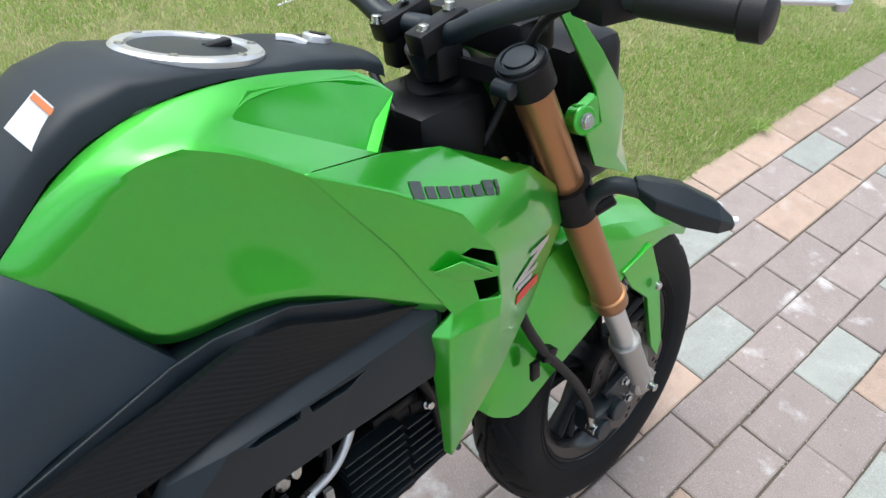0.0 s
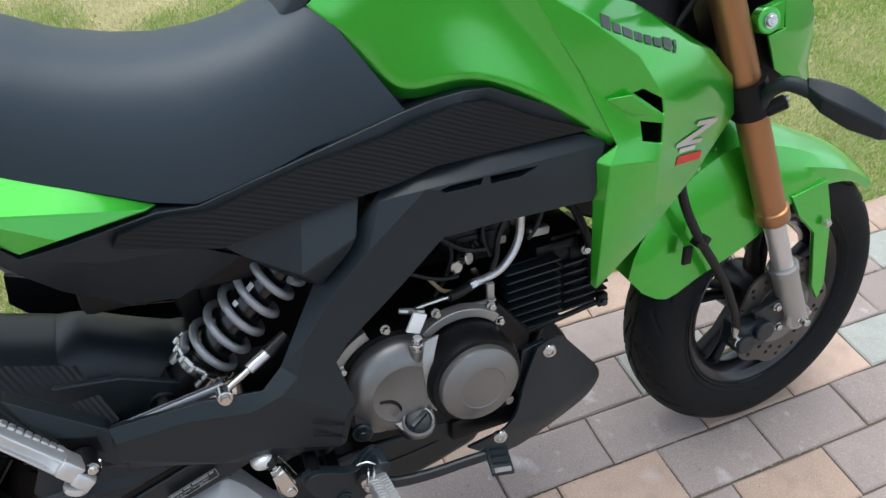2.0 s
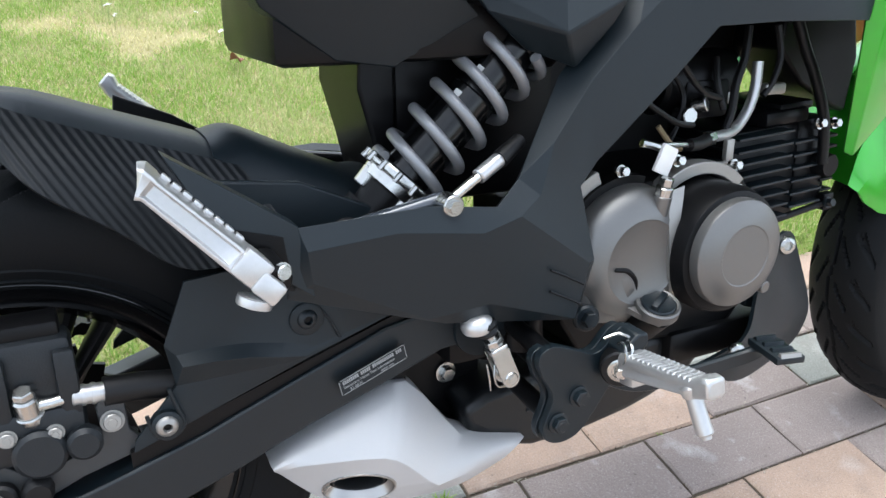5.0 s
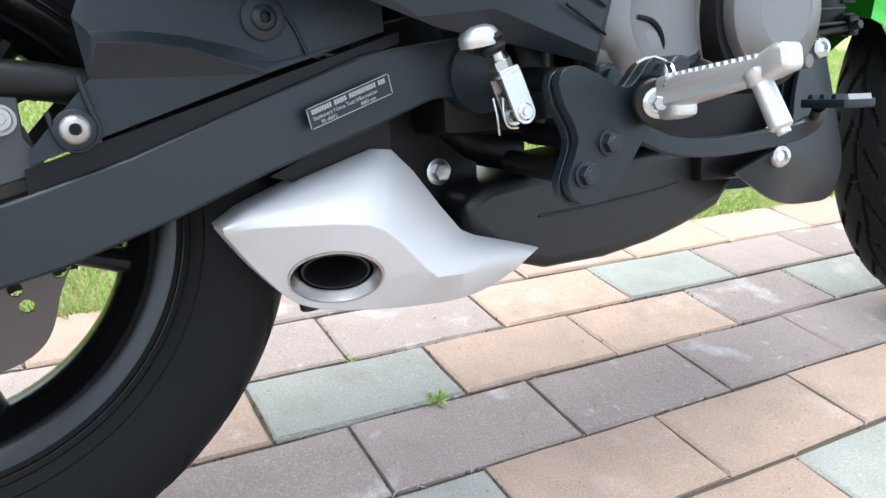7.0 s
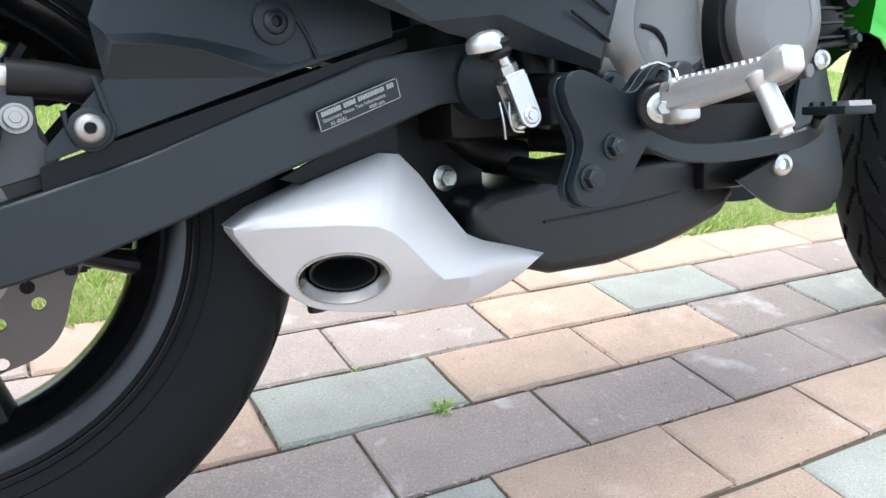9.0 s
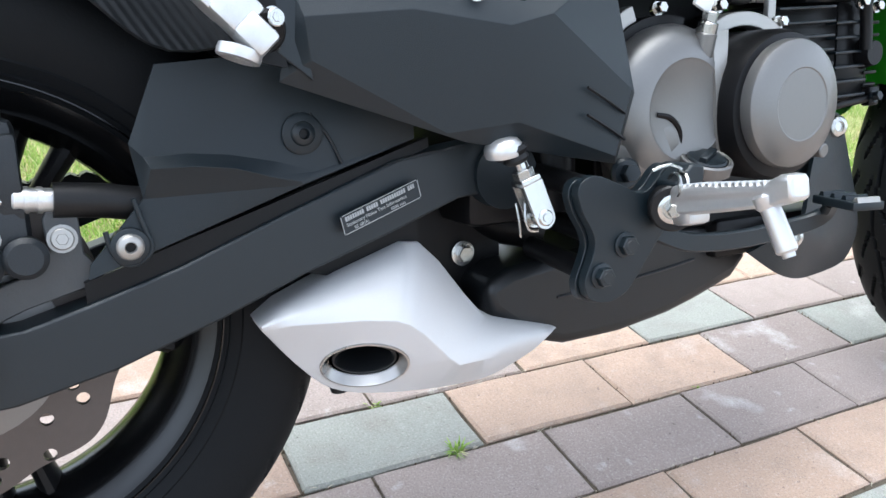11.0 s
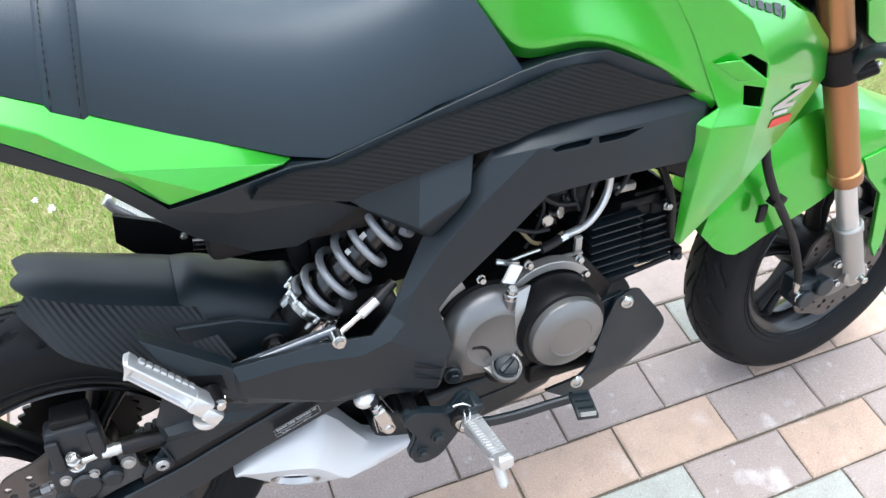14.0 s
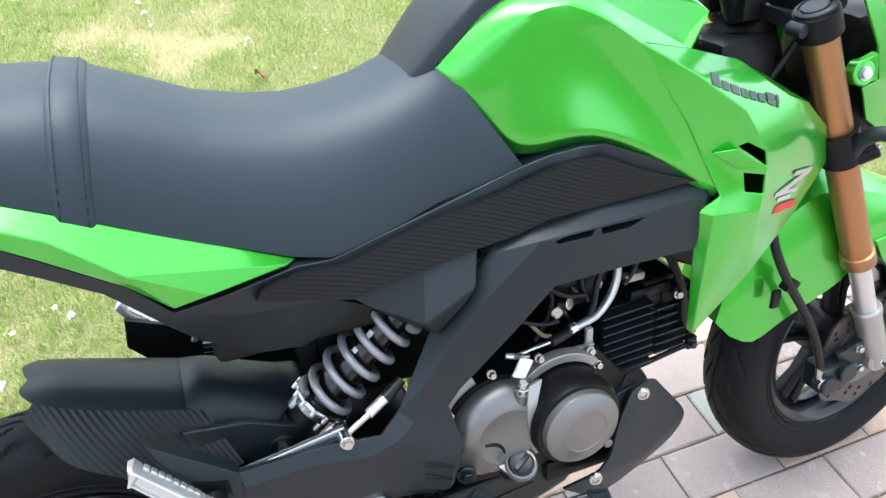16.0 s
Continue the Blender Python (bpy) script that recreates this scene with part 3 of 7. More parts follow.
REAR = Matrix.Translation((0, 0, 0.2425))
FRONT = Matrix.Translation((1.175, 0, 0.2445)) @ Matrix.Rotation(radians(2.2), 4, (-math.sin(radians(25)), 0, math.cos(radians(25))))
rear_wheel = wheel("rear_wheel", "black cast alloy rear wheel", REAR, 0.097, -0.066, radians(63))
front_wheel = wheel("front_wheel", "black cast alloy front wheel", FRONT, 0.100, -0.066, 0.3)

# swing arm, one box beam each side and a cross tube
ARM = [(x, -0.1, z) for x, z in ((-0.048, 0.252), (0.036, 0.2565), (0.072, 0.266), (0.125, 0.282), (0.192, 0.308), (0.273, 0.338), (0.367, 0.352), (0.373, 0.312), (0.322, 0.307), (0.272, 0.289), (0.205, 0.267), (0.149, 0.245), (0.086, 0.224), (0.029, 0.2115), (-0.05, 0.208))]
swing = bp("swing_arm", slab(ARM, 0.028, 0.005, 0.004), SATIN, "satin black box-section swing arm", bevel=0.002)
part("left_arm", mirrored(slab(ARM, 0.028, 0.004, 0.003)), SATIN, swing, bevel=0.002)
# dark block added to darken the gap between arm and end cover
part("inner_web", plate([(0.212, 0.262), (0.30, 0.300), (0.30, 0.262), (0.285, 0.255), (0.25, 0.250)], -0.070, -0.064), DARK, swing)
part("cross_tube", rod((0.36, -0.1, 0.322), (0.36, 0.1, 0.322), 0.026, n=24), SATIN, swing)

# moulded frame cover, from the tank down to the swing arm pivot
COVER_V = {"o0": (0.511, -0.104, 0.626), "o1": (0.542, -0.106, 0.639), "o2": (0.625, -0.116, 0.65), "o3": (0.777, -0.116, 0.648), "o4": (0.784, -0.120, 0.627), "o5": (0.762, -0.127, 0.566), "o6": (0.642, -0.129, 0.568), "o7": (0.57, -0.129, 0.566), "o8": (0.52, -0.129, 0.521),
           "o9": (0.45, -0.129, 0.463), "oa": (0.435, -0.129, 0.444), "ob": (0.452, -0.130, 0.378), "oc": (0.434, -0.132, 0.327), "od": (0.308, -0.134, 0.350), "oe": (0.186, -0.130, 0.392), "of": (0.196, -0.133, 0.444), "og": (0.293, -0.138, 0.448), "oh": (0.351, -0.138, 0.440), "oi": (0.375, -0.128, 0.457), "oj": (0.425, -0.105, 0.531),
           "r0": (0.505, -0.114, 0.618), "r1": (0.552, -0.130, 0.628), "r2": (0.640, -0.133, 0.632), "r3": (0.772, -0.127, 0.634), "rb": (0.487, -0.127, 0.572), "r4": (0.440, -0.130, 0.529), "r5": (0.404, -0.134, 0.484), "r6": (0.390, -0.138, 0.444),
           "e": (0.200, -0.140, 0.428), "f": (0.267, -0.144, 0.433), "g": (0.334, -0.148, 0.424), "h": (0.368, -0.146, 0.432), "i": (0.438, -0.143, 0.381), "j": (0.203, -0.139, 0.404), "k": (0.293, -0.135, 0.357), "l": (0.345, -0.141, 0.362), "m": (0.424, -0.144, 0.334)}
COVER_F = ["o0 o1 r1 r0", "o1 o2 r2 r1", "o2 o3 r3 r2", "o3 o4 r3", "r0 r1 rb", "r1 o7 o8 rb", "rb o8 o9 r4", "r4 o9 oa r5", "o0 r0 rb oj", "oj rb r4", "oj r4 r5 oi", "oi r5 r6", "r5 oa r6", "oi r6 h oh", "r6 oa ob i h",
           "of og f e", "og oh g f", "oh h g", "e f k j", "f g l k", "g h i l", "l i m", "i ob oc m", "j k od oe", "k l m oc od", "e j oe of"]
VENTS = [[(0.567, -0.132, 0.6245), (0.580, -0.132, 0.6275), (0.617, -0.133, 0.6290), (0.614, -0.133, 0.6205), (0.573, -0.132, 0.6200)], [(0.6245, -0.1335, 0.6290), (0.684, -0.1325, 0.6280), (0.663, -0.1325, 0.6195), (0.627, -0.133, 0.6195)]]


def cover_mesh():
    return facets(COVER_V, COVER_F, 0.012, cut=[("r1 r2 r3 o4 o5 o6 o7", VENTS)])


frame_cover = bp("frame_cover", cover_mesh(), BLACK, "matt black moulded frame cover with two slots", smooth=20, bevel=0.003)
part("left_frame_cover", mirrored(cover_mesh()), BLACK, frame_cover, smooth=32)
part("slot_backing", box(0.56, 0.70, -0.112, -0.104, 0.585, 0.635, 0.002), DARK, frame_cover)

SIDE = [(0.174, -0.134, 0.65), (0.22, -0.13, 0.654), (0.29, -0.12, 0.661), (0.327, -0.11, 0.654), (0.446, -0.102, 0.681), (0.542, -0.092, 0.701), (0.577, -0.1, 0.712), (0.605, -0.117, 0.722), (0.632, -0.12, 0.722), (0.71, -0.12, 0.687), (0.783, -0.116, 0.650),
        (0.672, -0.114, 0.652), (0.574, -0.11, 0.647), (0.519, -0.105, 0.638), (0.478, -0.102, 0.628), (0.423, -0.107, 0.622), (0.352, -0.114, 0.614), (0.312, -0.112, 0.611), (0.231, -0.117, 0.621)]
side = bp("side_panel", slab(SIDE, 0.02, 0.004, 0.003), BLACK, "black side panel with moulded diagonal ribs", bevel=0.001)
RIBS = [(0.247, -0.1315, 0.639), (0.34, -0.122, 0.61), (0.484, -0.1145, 0.629), (0.523, -0.117, 0.635), (0.568, -0.121, 0.648), (0.754, -0.1245, 0.655), (0.684, -0.1275, 0.682), (0.625, -0.1285, 0.711), (0.597, -0.121, 0.711), (0.524, -0.1105, 0.686), (0.431, -0.1115, 0.672), (0.338, -0.1185, 0.649), (0.292, -0.127, 0.655), (0.255, -0.132, 0.650)]
part("ribbed_insert", slab([(x, y - 0.002, z) for x, y, z in RIBS], 0.008, 0.002, 0.001), CARBON, side)
part("left_side_panel", mirrored(slab(SIDE, 0.02, 0.004, 0.003)), BLACK, side)
WING_V = {"a": (0.337, -0.107, 0.607), "b": (0.423, -0.112, 0.621), "c": (0.486, -0.108, 0.627), "d": (0.473, -0.131, 0.592), "e": (0.411, -0.136, 0.565), "f": (0.464, -0.122, 0.570), "g": (0.432, -0.118, 0.537), "h": (0.396, -0.098, 0.552), "i": (0.363, -0.098, 0.581)}
part("shock_cover", facets(WING_V, ["a b e i", "b c d e", "d f g e", "e g h", "i e h", "c f d"], 0.01), BLACK, side, smooth=15, bevel=0.002)
INNER = [(0.174, -0.13, 0.648), (0.231, -0.114, 0.619), (0.32, -0.107, 0.61), (0.361, -0.087, 0.579), (0.292, -0.08, 0.543), (0.246, -0.082, 0.55), (0.192, -0.092, 0.588), (0.168, -0.117, 0.626), (0.121, -0.117, 0.675), (0.078, -0.117, 0.702), (-0.006, -0.117, 0.752), (-0.153, -0.102, 0.817), (-0.153, -0.102, 0.837), (0.046, -0.12, 0.743), (0.142, -0.128, 0.682)]
part("inner_panel", slab(INNER, 0.03, 0.005, 0.002), BLACK, side, bevel=0.001)
part("airbox", box(0.300, 0.475, -0.030, 0.065, 0.415, 0.60, 0.012), DARK, side)
part("inner_fender", plate([(0.284, 0.56), (0.318, 0.57), (0.318, 0.42), (0.304, 0.43), (0.294, 0.475), (0.282, 0.52)], -0.03, 0.075), DARK, side, bevel=0.003)
part("battery_box", box(0.20, 0.5, -0.085, 0.085, 0.545, 0.64, 0.01), DARK, side)


# seat
def seat_rings():
    """Stations along the seat: x, edge height, half width, crown height."""
    st = [(-0.203, 0.889, 0.068, 0.897), (-0.105, 0.843, 0.093, 0.882), (-0.007, 0.8, 0.108, 0.863), (0.055, 0.774, 0.111, 0.853), (0.102, 0.754, 0.113, 0.85), (0.145, 0.733, 0.113, 0.843), (0.19, 0.71, 0.113, 0.824), (0.24, 0.689, 0.113, 0.802), (0.289, 0.667, 0.113, 0.791), (0.328, 0.656, 0.112, 0.787), (0.369, 0.664, 0.109, 0.79), (0.408, 0.673, 0.105, 0.798), (0.447, 0.684, 0.1, 0.813), (0.464, 0.686, 0.097, 0.823)]
    rings = []
    for x, zb, w, zt in st:
        ring = []
        for k in range(25):
            a = math.pi * k / 24
            cy, cz = math.cos(a), math.sin(a)
            y = -w * math.copysign(abs(cy) ** 0.62, cy)
            z = zb + (zt - zb) * abs(cz) ** 0.72
            ring.append(Vector((x + 0.0 * z, y, z)))
        rings.append(ring)
    return rings


def seat_mesh():
    rings = seat_rings()
    # the nose follows the slanting edge of the tank
    nose = []
    for k, p in enumerate(rings[-1]):
        t = (p.z - 0.690) / 0.133
        nose.append(Vector((0.556 - 0.086 * max(0, min(1, t)) ** 0.9, p.y * 0.96, p.z + 0.006 * (1 - max(0, min(1, t))))))
    bm = bmesh.new()
    rows = [[bm.verts.new(p) for p in r] for r in rings + [nose]]
    for a, b in zip(rows, rows[1:]):
        for k in range(24):
            bm.faces.new((a[k], a[k + 1], b[k + 1], b[k]))
    low = [bm.verts.new(Vector((r[0].co.x, 0, min(r[0].co.z, r[-1].co.z) - 0.004))) for r in rows]
    for i in range(len(rows) - 1):
        a, b = rows[i], rows[i + 1]
        bm.faces.new((a[0], b[0], low[i + 1], low[i]))
        bm.faces.new((b[-1], a[-1], low[i], low[i + 1]))
    bm.faces.new(rows[0] + [low[0]])
    bm.faces.new([low[-1]] + rows[-1][::-1])
    bmesh.ops.subdivide_edges(bm, edges=bm.edges[:], cuts=1, use_grid_fill=True, smooth=0.0)
    return bm


seat = bp("seat", seat_mesh(), SEATM, "dark grey vinyl motorcycle seat with a passenger strap", smooth=60)


def strap_mesh():
    """A band over the seat, standing a little proud of it."""
    ra, rb = [r for r in seat_rings() if abs(r[0].x - 0.102) < 1e-6][0], [r for r in seat_rings() if abs(r[0].x - 0.145) < 1e-6][0]
    rows = []
    for t in (0.0, 0.12, 0.5, 0.88, 1.0):
        row = []
        for k in range(25):
            p = ra[k].lerp(rb[k], 0.04 + 0.75 * t)
            p = p + Vector((0.16 * (p.z - 0.79) + 0.002, 0, 0))
            n = Vector((0, p.y * 0.8, p.z - 0.78)).normalized()
            row.append(p + n * (0.0035 if 0 < t < 1 else 0.0))
        row[0] = row[0] + Vector((0, 0, -0.006))
        row[-1] = row[-1] + Vector((0, 0, -0.006))
        rows.append(row)
    return rings_mesh(rows, closed=False)


strap = part("passenger_strap", strap_mesh(), SEATM, seat, "stitched vinyl band", 50)

# thread along both edges of the band
threads = bmesh.new()
for t in (0.16, 0.84):
    line = []
    for k in range(25):
        ra, rb = [[r for r in seat_rings() if abs(r[0].x - x0) < 1e-6][0] for x0 in (0.102, 0.145)]
        q = ra[k].lerp(rb[k], 0.04 + 0.75 * t)
        q = q + Vector((0.16 * (q.z - 0.79) + 0.002, 0, 0))
        line.append(q + Vector((0, q.y * 0.8, q.z - 0.78)).normalized() * 0.0038)
    line = smooth_path(line[:18], 4)
    for k in range(0, len(line) - 1, 2):
        threads = join(threads, rod(line[k], line[k + 1], 0.0005, n=6))
part("stitching", threads, HOSE, seat)

# green tail fairing
TAIL_V = {"a": (0.293, -0.111, 0.664), "b": (0.22, -0.111, 0.698), "c": (0.145, -0.111, 0.733), "d": (0.102, -0.111, 0.754), "e": (0.055, -0.109, 0.775), "f": (-0.184, -0.07, 0.878),
          "g": (0.175, -0.136, 0.653), "h": (0.142, -0.132, 0.682), "i": (0.079, -0.127, 0.723), "j": (0.046, -0.122, 0.742), "k": (-0.183, -0.08, 0.848),
          "l": (0.209, -0.139, 0.66), "m": (0.282, -0.123, 0.665), "n": (0.143, -0.1455, 0.700), "o": (0.092, -0.133, 0.739), "p": (0.048, -0.126, 0.76)}
TAIL_F = ["a b m", "b n m", "n l m", "b c n", "c d o n", "d e p o", "e f p", "l n g", "n h g", "n o i h", "o p j i", "p f k j"]
tail = bp("tail_fairing", facets(TAIL_V, TAIL_F, 0.004), GREEN, "glossy lime green tail fairing", smooth=20, bevel=0.0012)
part("left_tail_fairing", mirrored(facets(TAIL_V, TAIL_F, 0.004)), GREEN, tail, smooth=20)

# tank
TANK_V = {"b0": (0.469, -0.062, 0.814), "b1": (0.522, -0.068, 0.866), "b2": (0.582, -0.068, 0.886), "b3": (0.655, -0.064, 0.884), "b4": (0.720, -0.058, 0.869), "b5": (0.775, -0.053, 0.853),
          "c0": (0.484, -0.077, 0.796), "c1": (0.531, -0.098, 0.867), "c2": (0.588, -0.112, 0.869), "c3": (0.625, -0.120, 0.854), "c4": (0.661, -0.1290, 0.8265),
          "m0": (0.517, -0.081, 0.752), "m1": (0.556, -0.0945, 0.797), "m2": (0.608, -0.1085, 0.799), "m3": (0.662, -0.1170, 0.776), "m4": (0.7315, -0.1300, 0.7265),
          "l0": (0.547, -0.090, 0.720), "l1": (0.583, -0.105, 0.729), "l2": (0.616, -0.121, 0.739), "l3": (0.684, -0.1235, 0.707), "l4": (0.7850, -0.1310, 0.6400),
          "k0": (0.546, -0.080, 0.706), "k1": (0.585, -0.095, 0.716), "k2": (0.617, -0.110, 0.726), "k3": (0.686, -0.113, 0.693), "k4": (0.784, -0.123, 0.628),
          "g0": (0.458, -0.052, 0.808), "g1": (0.474, -0.064, 0.788), "g2": (0.506, -0.070, 0.745),
          "q1": (0.634, -0.092, 0.867), "q2": (0.659, -0.076, 0.876), "q3": (0.763, -0.062, 0.853), "q4": (0.790, -0.074, 0.832), "q5": (0.745, -0.104, 0.803)}
TANK_F = ["l0 l1 k1 k0", "l1 l2 k2 k1", "l2 l3 k3 k2", "l3 l4 k4 k3", "b0 c0 g1 g0", "c0 m0 g2 g1", "m0 l0 k0 g2", "b0 b1 c1 c0", "c0 c1 m1 m0", "m0 m1 l1 l0", "b1 b2 c2 c1", "c1 c2 m2 m1", "m1 m2 l2 l1", "c2 c3 m3 m2", "m2 m3 l3 l2", "c3 c4 m4 m3", "m3 m4 l4 l3",
          "b2 b3 q2 q1 c2", "c2 q1 c3", "b3 b4 q2", "b4 b5 q3 q2", "b5 q4 q3", "c3 q1 c4", "q1 q5 c4"]
SCOOP_V = {**{k: TANK_V[k] for k in ("q1", "q2", "q3", "q4", "q5")}, "r1": (0.662, -0.087, 0.842), "r2": (0.680, -0.079, 0.845), "r3": (0.752, -0.068, 0.828), "r4": (0.766, -0.076, 0.815), "r5": (0.738, -0.094, 0.797)}
SCOOP_F = ["q1 q2 r2 r1", "q2 q3 r3 r2", "q3 q4 r4 r3", "q4 q5 r5 r4", "q5 q1 r1 r5", "r1 r2 r3 r4 r5"]


def tank_side():
    return join(facets(TANK_V, TANK_F, 0.004, soft=3, keep=("c1 c2 c3 c4", "c2 q1", "l0 l1 l2 l3 l4", "b0 c0 m0 l0")), facets(SCOOP_V, SCOOP_F, 0.003))


tank = bp("fuel_tank", tank_side(), GREEN, "glossy lime green fuel tank with a black top cover", smooth=32)
part("left_tank_side", mirrored(tank_side()), GREEN, tank, smooth=32)


def tank_top():
    st = [(0.436, 0.054, 0.785, 0.803), (0.457, 0.060, 0.806, 0.829), (0.481, 0.0645, 0.827, 0.858), (0.516, 0.067, 0.859, 0.889), (0.545, 0.067, 0.874, 0.905), (0.582, 0.067, 0.884, 0.911), (0.621, 0.0655, 0.886, 0.900), (0.655, 0.063, 0.883, 0.8905), (0.70, 0.059, 0.872, 0.8795), (0.73, 0.0565, 0.865, 0.8765), (0.775, 0.0525, 0.852, 0.865), (0.812, 0.035, 0.83, 0.848)]
    rings = []
    for x, w, zb, zt in st:
        rings.append([(x, -w * math.cos(math.pi * k / 16), zb + (zt - zb) * math.sin(math.pi * k / 16) ** 0.45 + (0.0015 if 0 < k < 16 else 0)) for k in range(17)])
    return rings_mesh(rings, closed=False)


top = part("tank_cover", tank_top(), BLACK, tank, "matt black tank top cover", 60)
CAP = Vector((0.656, 0.0, 0.8925))
CAP_AXIS = Vector((0.25, 0, 1)).normalized()
part("filler_ring", lathe([(0.057, -0.010), (0.0575, 0.001), (0.055, 0.0035), (0.046, 0.0035), (0.044, 0.001), (0.044, -0.004)], CAP, CAP_AXIS, 48), ALLOY, tank, "brushed alloy fuel filler ring")
part("filler_cap", cap_disc([(0.044, 0.0), (0.044, 0.001), (0.02, 0.002)], CAP, CAP_AXIS, 40), SATIN, tank)
part("filler_lock", join(box(0.668, 0.690, -0.007, 0.005, 0.886, 0.8925, 0.002)), DARK, tank)
for k in range(6):
    a = 2 * math.pi * k / 6 + 0.4
    u, v = basis(CAP_AXIS)
    part("filler_bolt", rod(CAP + (u * math.cos(a) + v * math.sin(a)) * 0.0505 + CAP_AXIS * 0.003, CAP + (u * math.cos(a) + v * math.sin(a)) * 0.0505 + CAP_AXIS * 0.0048, 0.0035, n=10), ZINC, tank)

# radiator shroud
SHR_V = {"a": (0.662, -0.13, 0.826), "b": (0.748, -0.106, 0.803), "c": (0.816, -0.098, 0.781), "d": (0.94, -0.092, 0.71), "e": (0.982, -0.09, 0.67), "f": (0.994, -0.089, 0.618), "g": (0.933, -0.102, 0.555), "h": (0.864, -0.112, 0.493), "i": (0.78, -0.12, 0.432),
         "j": (0.773, -0.142, 0.613), "k": (0.784, -0.134, 0.633), "l": (0.731, -0.137, 0.785), "m": (0.796, -0.143, 0.737), "n": (0.832, -0.146, 0.683), "y": (0.836, -0.146, 0.664), "o": (0.836, -0.146, 0.653), "p": (0.838, -0.146, 0.629), "q": (0.833, -0.147, 0.608),
         "r": (0.797, -0.139, 0.693), "x": (0.808, -0.141, 0.696), "s": (0.810, -0.139, 0.658), "t": (0.815, -0.140, 0.634), "u": (0.729, -0.132, 0.728), "v": (0.9, -0.13, 0.683), "w": (0.883, -0.12, 0.732), "j2": (0.760, -0.124, 0.614), "i2": (0.777, -0.110, 0.435)}
SHR_F = ["a b l", "b c l", "c m l", "c w m", "w n m", "c d w", "w d v", "w v n", "v d e", "v e f", "v f g o y n", "o g p", "p g h q", "q h i j", "a l u", "l m r u", "m n x", "m x r", "r y s", "y o s", "u r s k", "s t k", "t q j k", "t p q", "j i i2 j2", "k j j2"]
shroud = bp("shroud", facets(SHR_V, SHR_F, 0.004), GREEN, "glossy lime green tank shroud with twin vents", smooth=30, bevel=0.0025)
part("left_shroud", mirrored(facets(SHR_V, SHR_F, 0.004)), GREEN, shroud, smooth=34)
part("vent_liner", box(0.79, 0.87, -0.112, -0.105, 0.60, 0.70, 0.003), DARK, shroud)


# a pointed fin between the two vents
FIN = [(0.760, -0.138, 0.692), (0.788, -0.149, 0.696), (0.819, -0.158, 0.671), (0.794, -0.144, 0.668), (0.790, -0.130, 0.683), (0.822, -0.138, 0.672)]
part("vent_fin", wedge(FIN), GREEN, shroud, smooth=20, bevel=0.0012)

# dark frame parts behind the covers
spine = bp("frame_spine", box(0.50, 0.90, -0.07, 0.07, 0.585, 0.74, 0.02), DARK, "black steel frame")
part("front_duct", plate([(0.760, 0.535), (0.800, 0.494), (0.830, 0.479), (0.860, 0.464), (0.880, 0.458), (0.888, 0.520), (0.870, 0.590), (0.770, 0.600)], -0.030, 0.040), DARK, spine, bevel=0.004)
part("head_tube", rod((0.905, 0, 0.80), (1.0, 0, 0.60), 0.035, n=24), DARK, spine)
part("down_tube", tube([(0.50, -0.075, 0.56), (0.44, -0.085, 0.46), (0.41, -0.085, 0.36), (0.41, -0.085, 0.29)], 0.02, 4), DARK, spine)
part("left_down_tube", tube([(0.50, 0.075, 0.56), (0.44, 0.085, 0.46), (0.41, 0.085, 0.36), (0.41, 0.085, 0.29)], 0.02, 4), DARK, spine)
part("pivot_block", box(0.335, 0.43, -0.085, 0.085, 0.28, 0.37, 0.01), DARK, spine)
part("seat_rail", tube([(0.50, -0.07, 0.60), (0.35, -0.085, 0.60), (0.1, -0.09, 0.70), (-0.12, -0.075, 0.80)], 0.013, 4), DARK, spine)
part("left_seat_rail", tube([(0.50, 0.07, 0.60), (0.35, 0.085, 0.60), (0.1, 0.09, 0.70), (-0.12, 0.075, 0.80)], 0.013, 4), DARK, spine)
# glossy rail, its bluish highlight partly put into a lighter grey base
part("lower_rail", tube([(0.195, -0.113, 0.424), (0.26, -0.116, 0.436), (0.315, -0.118, 0.446)], 0.0065, 3, 12), material("rail_highlight_grey", (0.07, 0.08, 0.095), 0.14, 0.2, 1.0), spine)

# cover details: vents, raised lines, fin behind the foot rest
for dz in (0.0, -0.0185):
    part("engraved_line", tube([(0.396, -0.1470, 0.3835 + dz), (0.414, -0.1461, 0.374 + dz), (0.431, -0.1448, 0.3645 + dz)], 0.0011, 2, 6), DARK, frame_cover)
FIN = [(0.116, -0.122, 0.501), (0.196, -0.137, 0.446), (0.205, -0.139, 0.392), (0.172, -0.138, 0.418), (0.127, -0.13, 0.478)]
part("fin", slab(FIN, 0.02, 0.003, 0.002), BLACK, frame_cover, bevel=0.001)


# ---- engine ----
CASE = [(0.452, 0.30), (0.475, 0.265), (0.66, 0.25), (0.70, 0.29), (0.705, 0.37), (0.66, 0.425), (0.50, 0.425), (0.45, 0.395)]
engine = bp("engine", plate(CASE, -0.085, 0.085), DARK, "black air-cooled engine with grey covers", bevel=0.004)
part("clutch_cover", join(cap_disc([(0.067, 0.0), (0.067, 0.016), (0.064, 0.025), (0.055, 0.033), (0.045, 0.0375), (0.040, 0.0385), (0.038, 0.0375)], (0.513, -0.085, 0.363), (0, -1, 0), 64),
                          slab([(0.452, -0.100, 0.352), (0.462, -0.102, 0.308), (0.505, -0.106, 0.300), (0.545, -0.112, 0.312), (0.50, -0.113, 0.345)], 0.02, 0.004, 0.003)), ENGINE, engine, "grey painted clutch cover", 30)
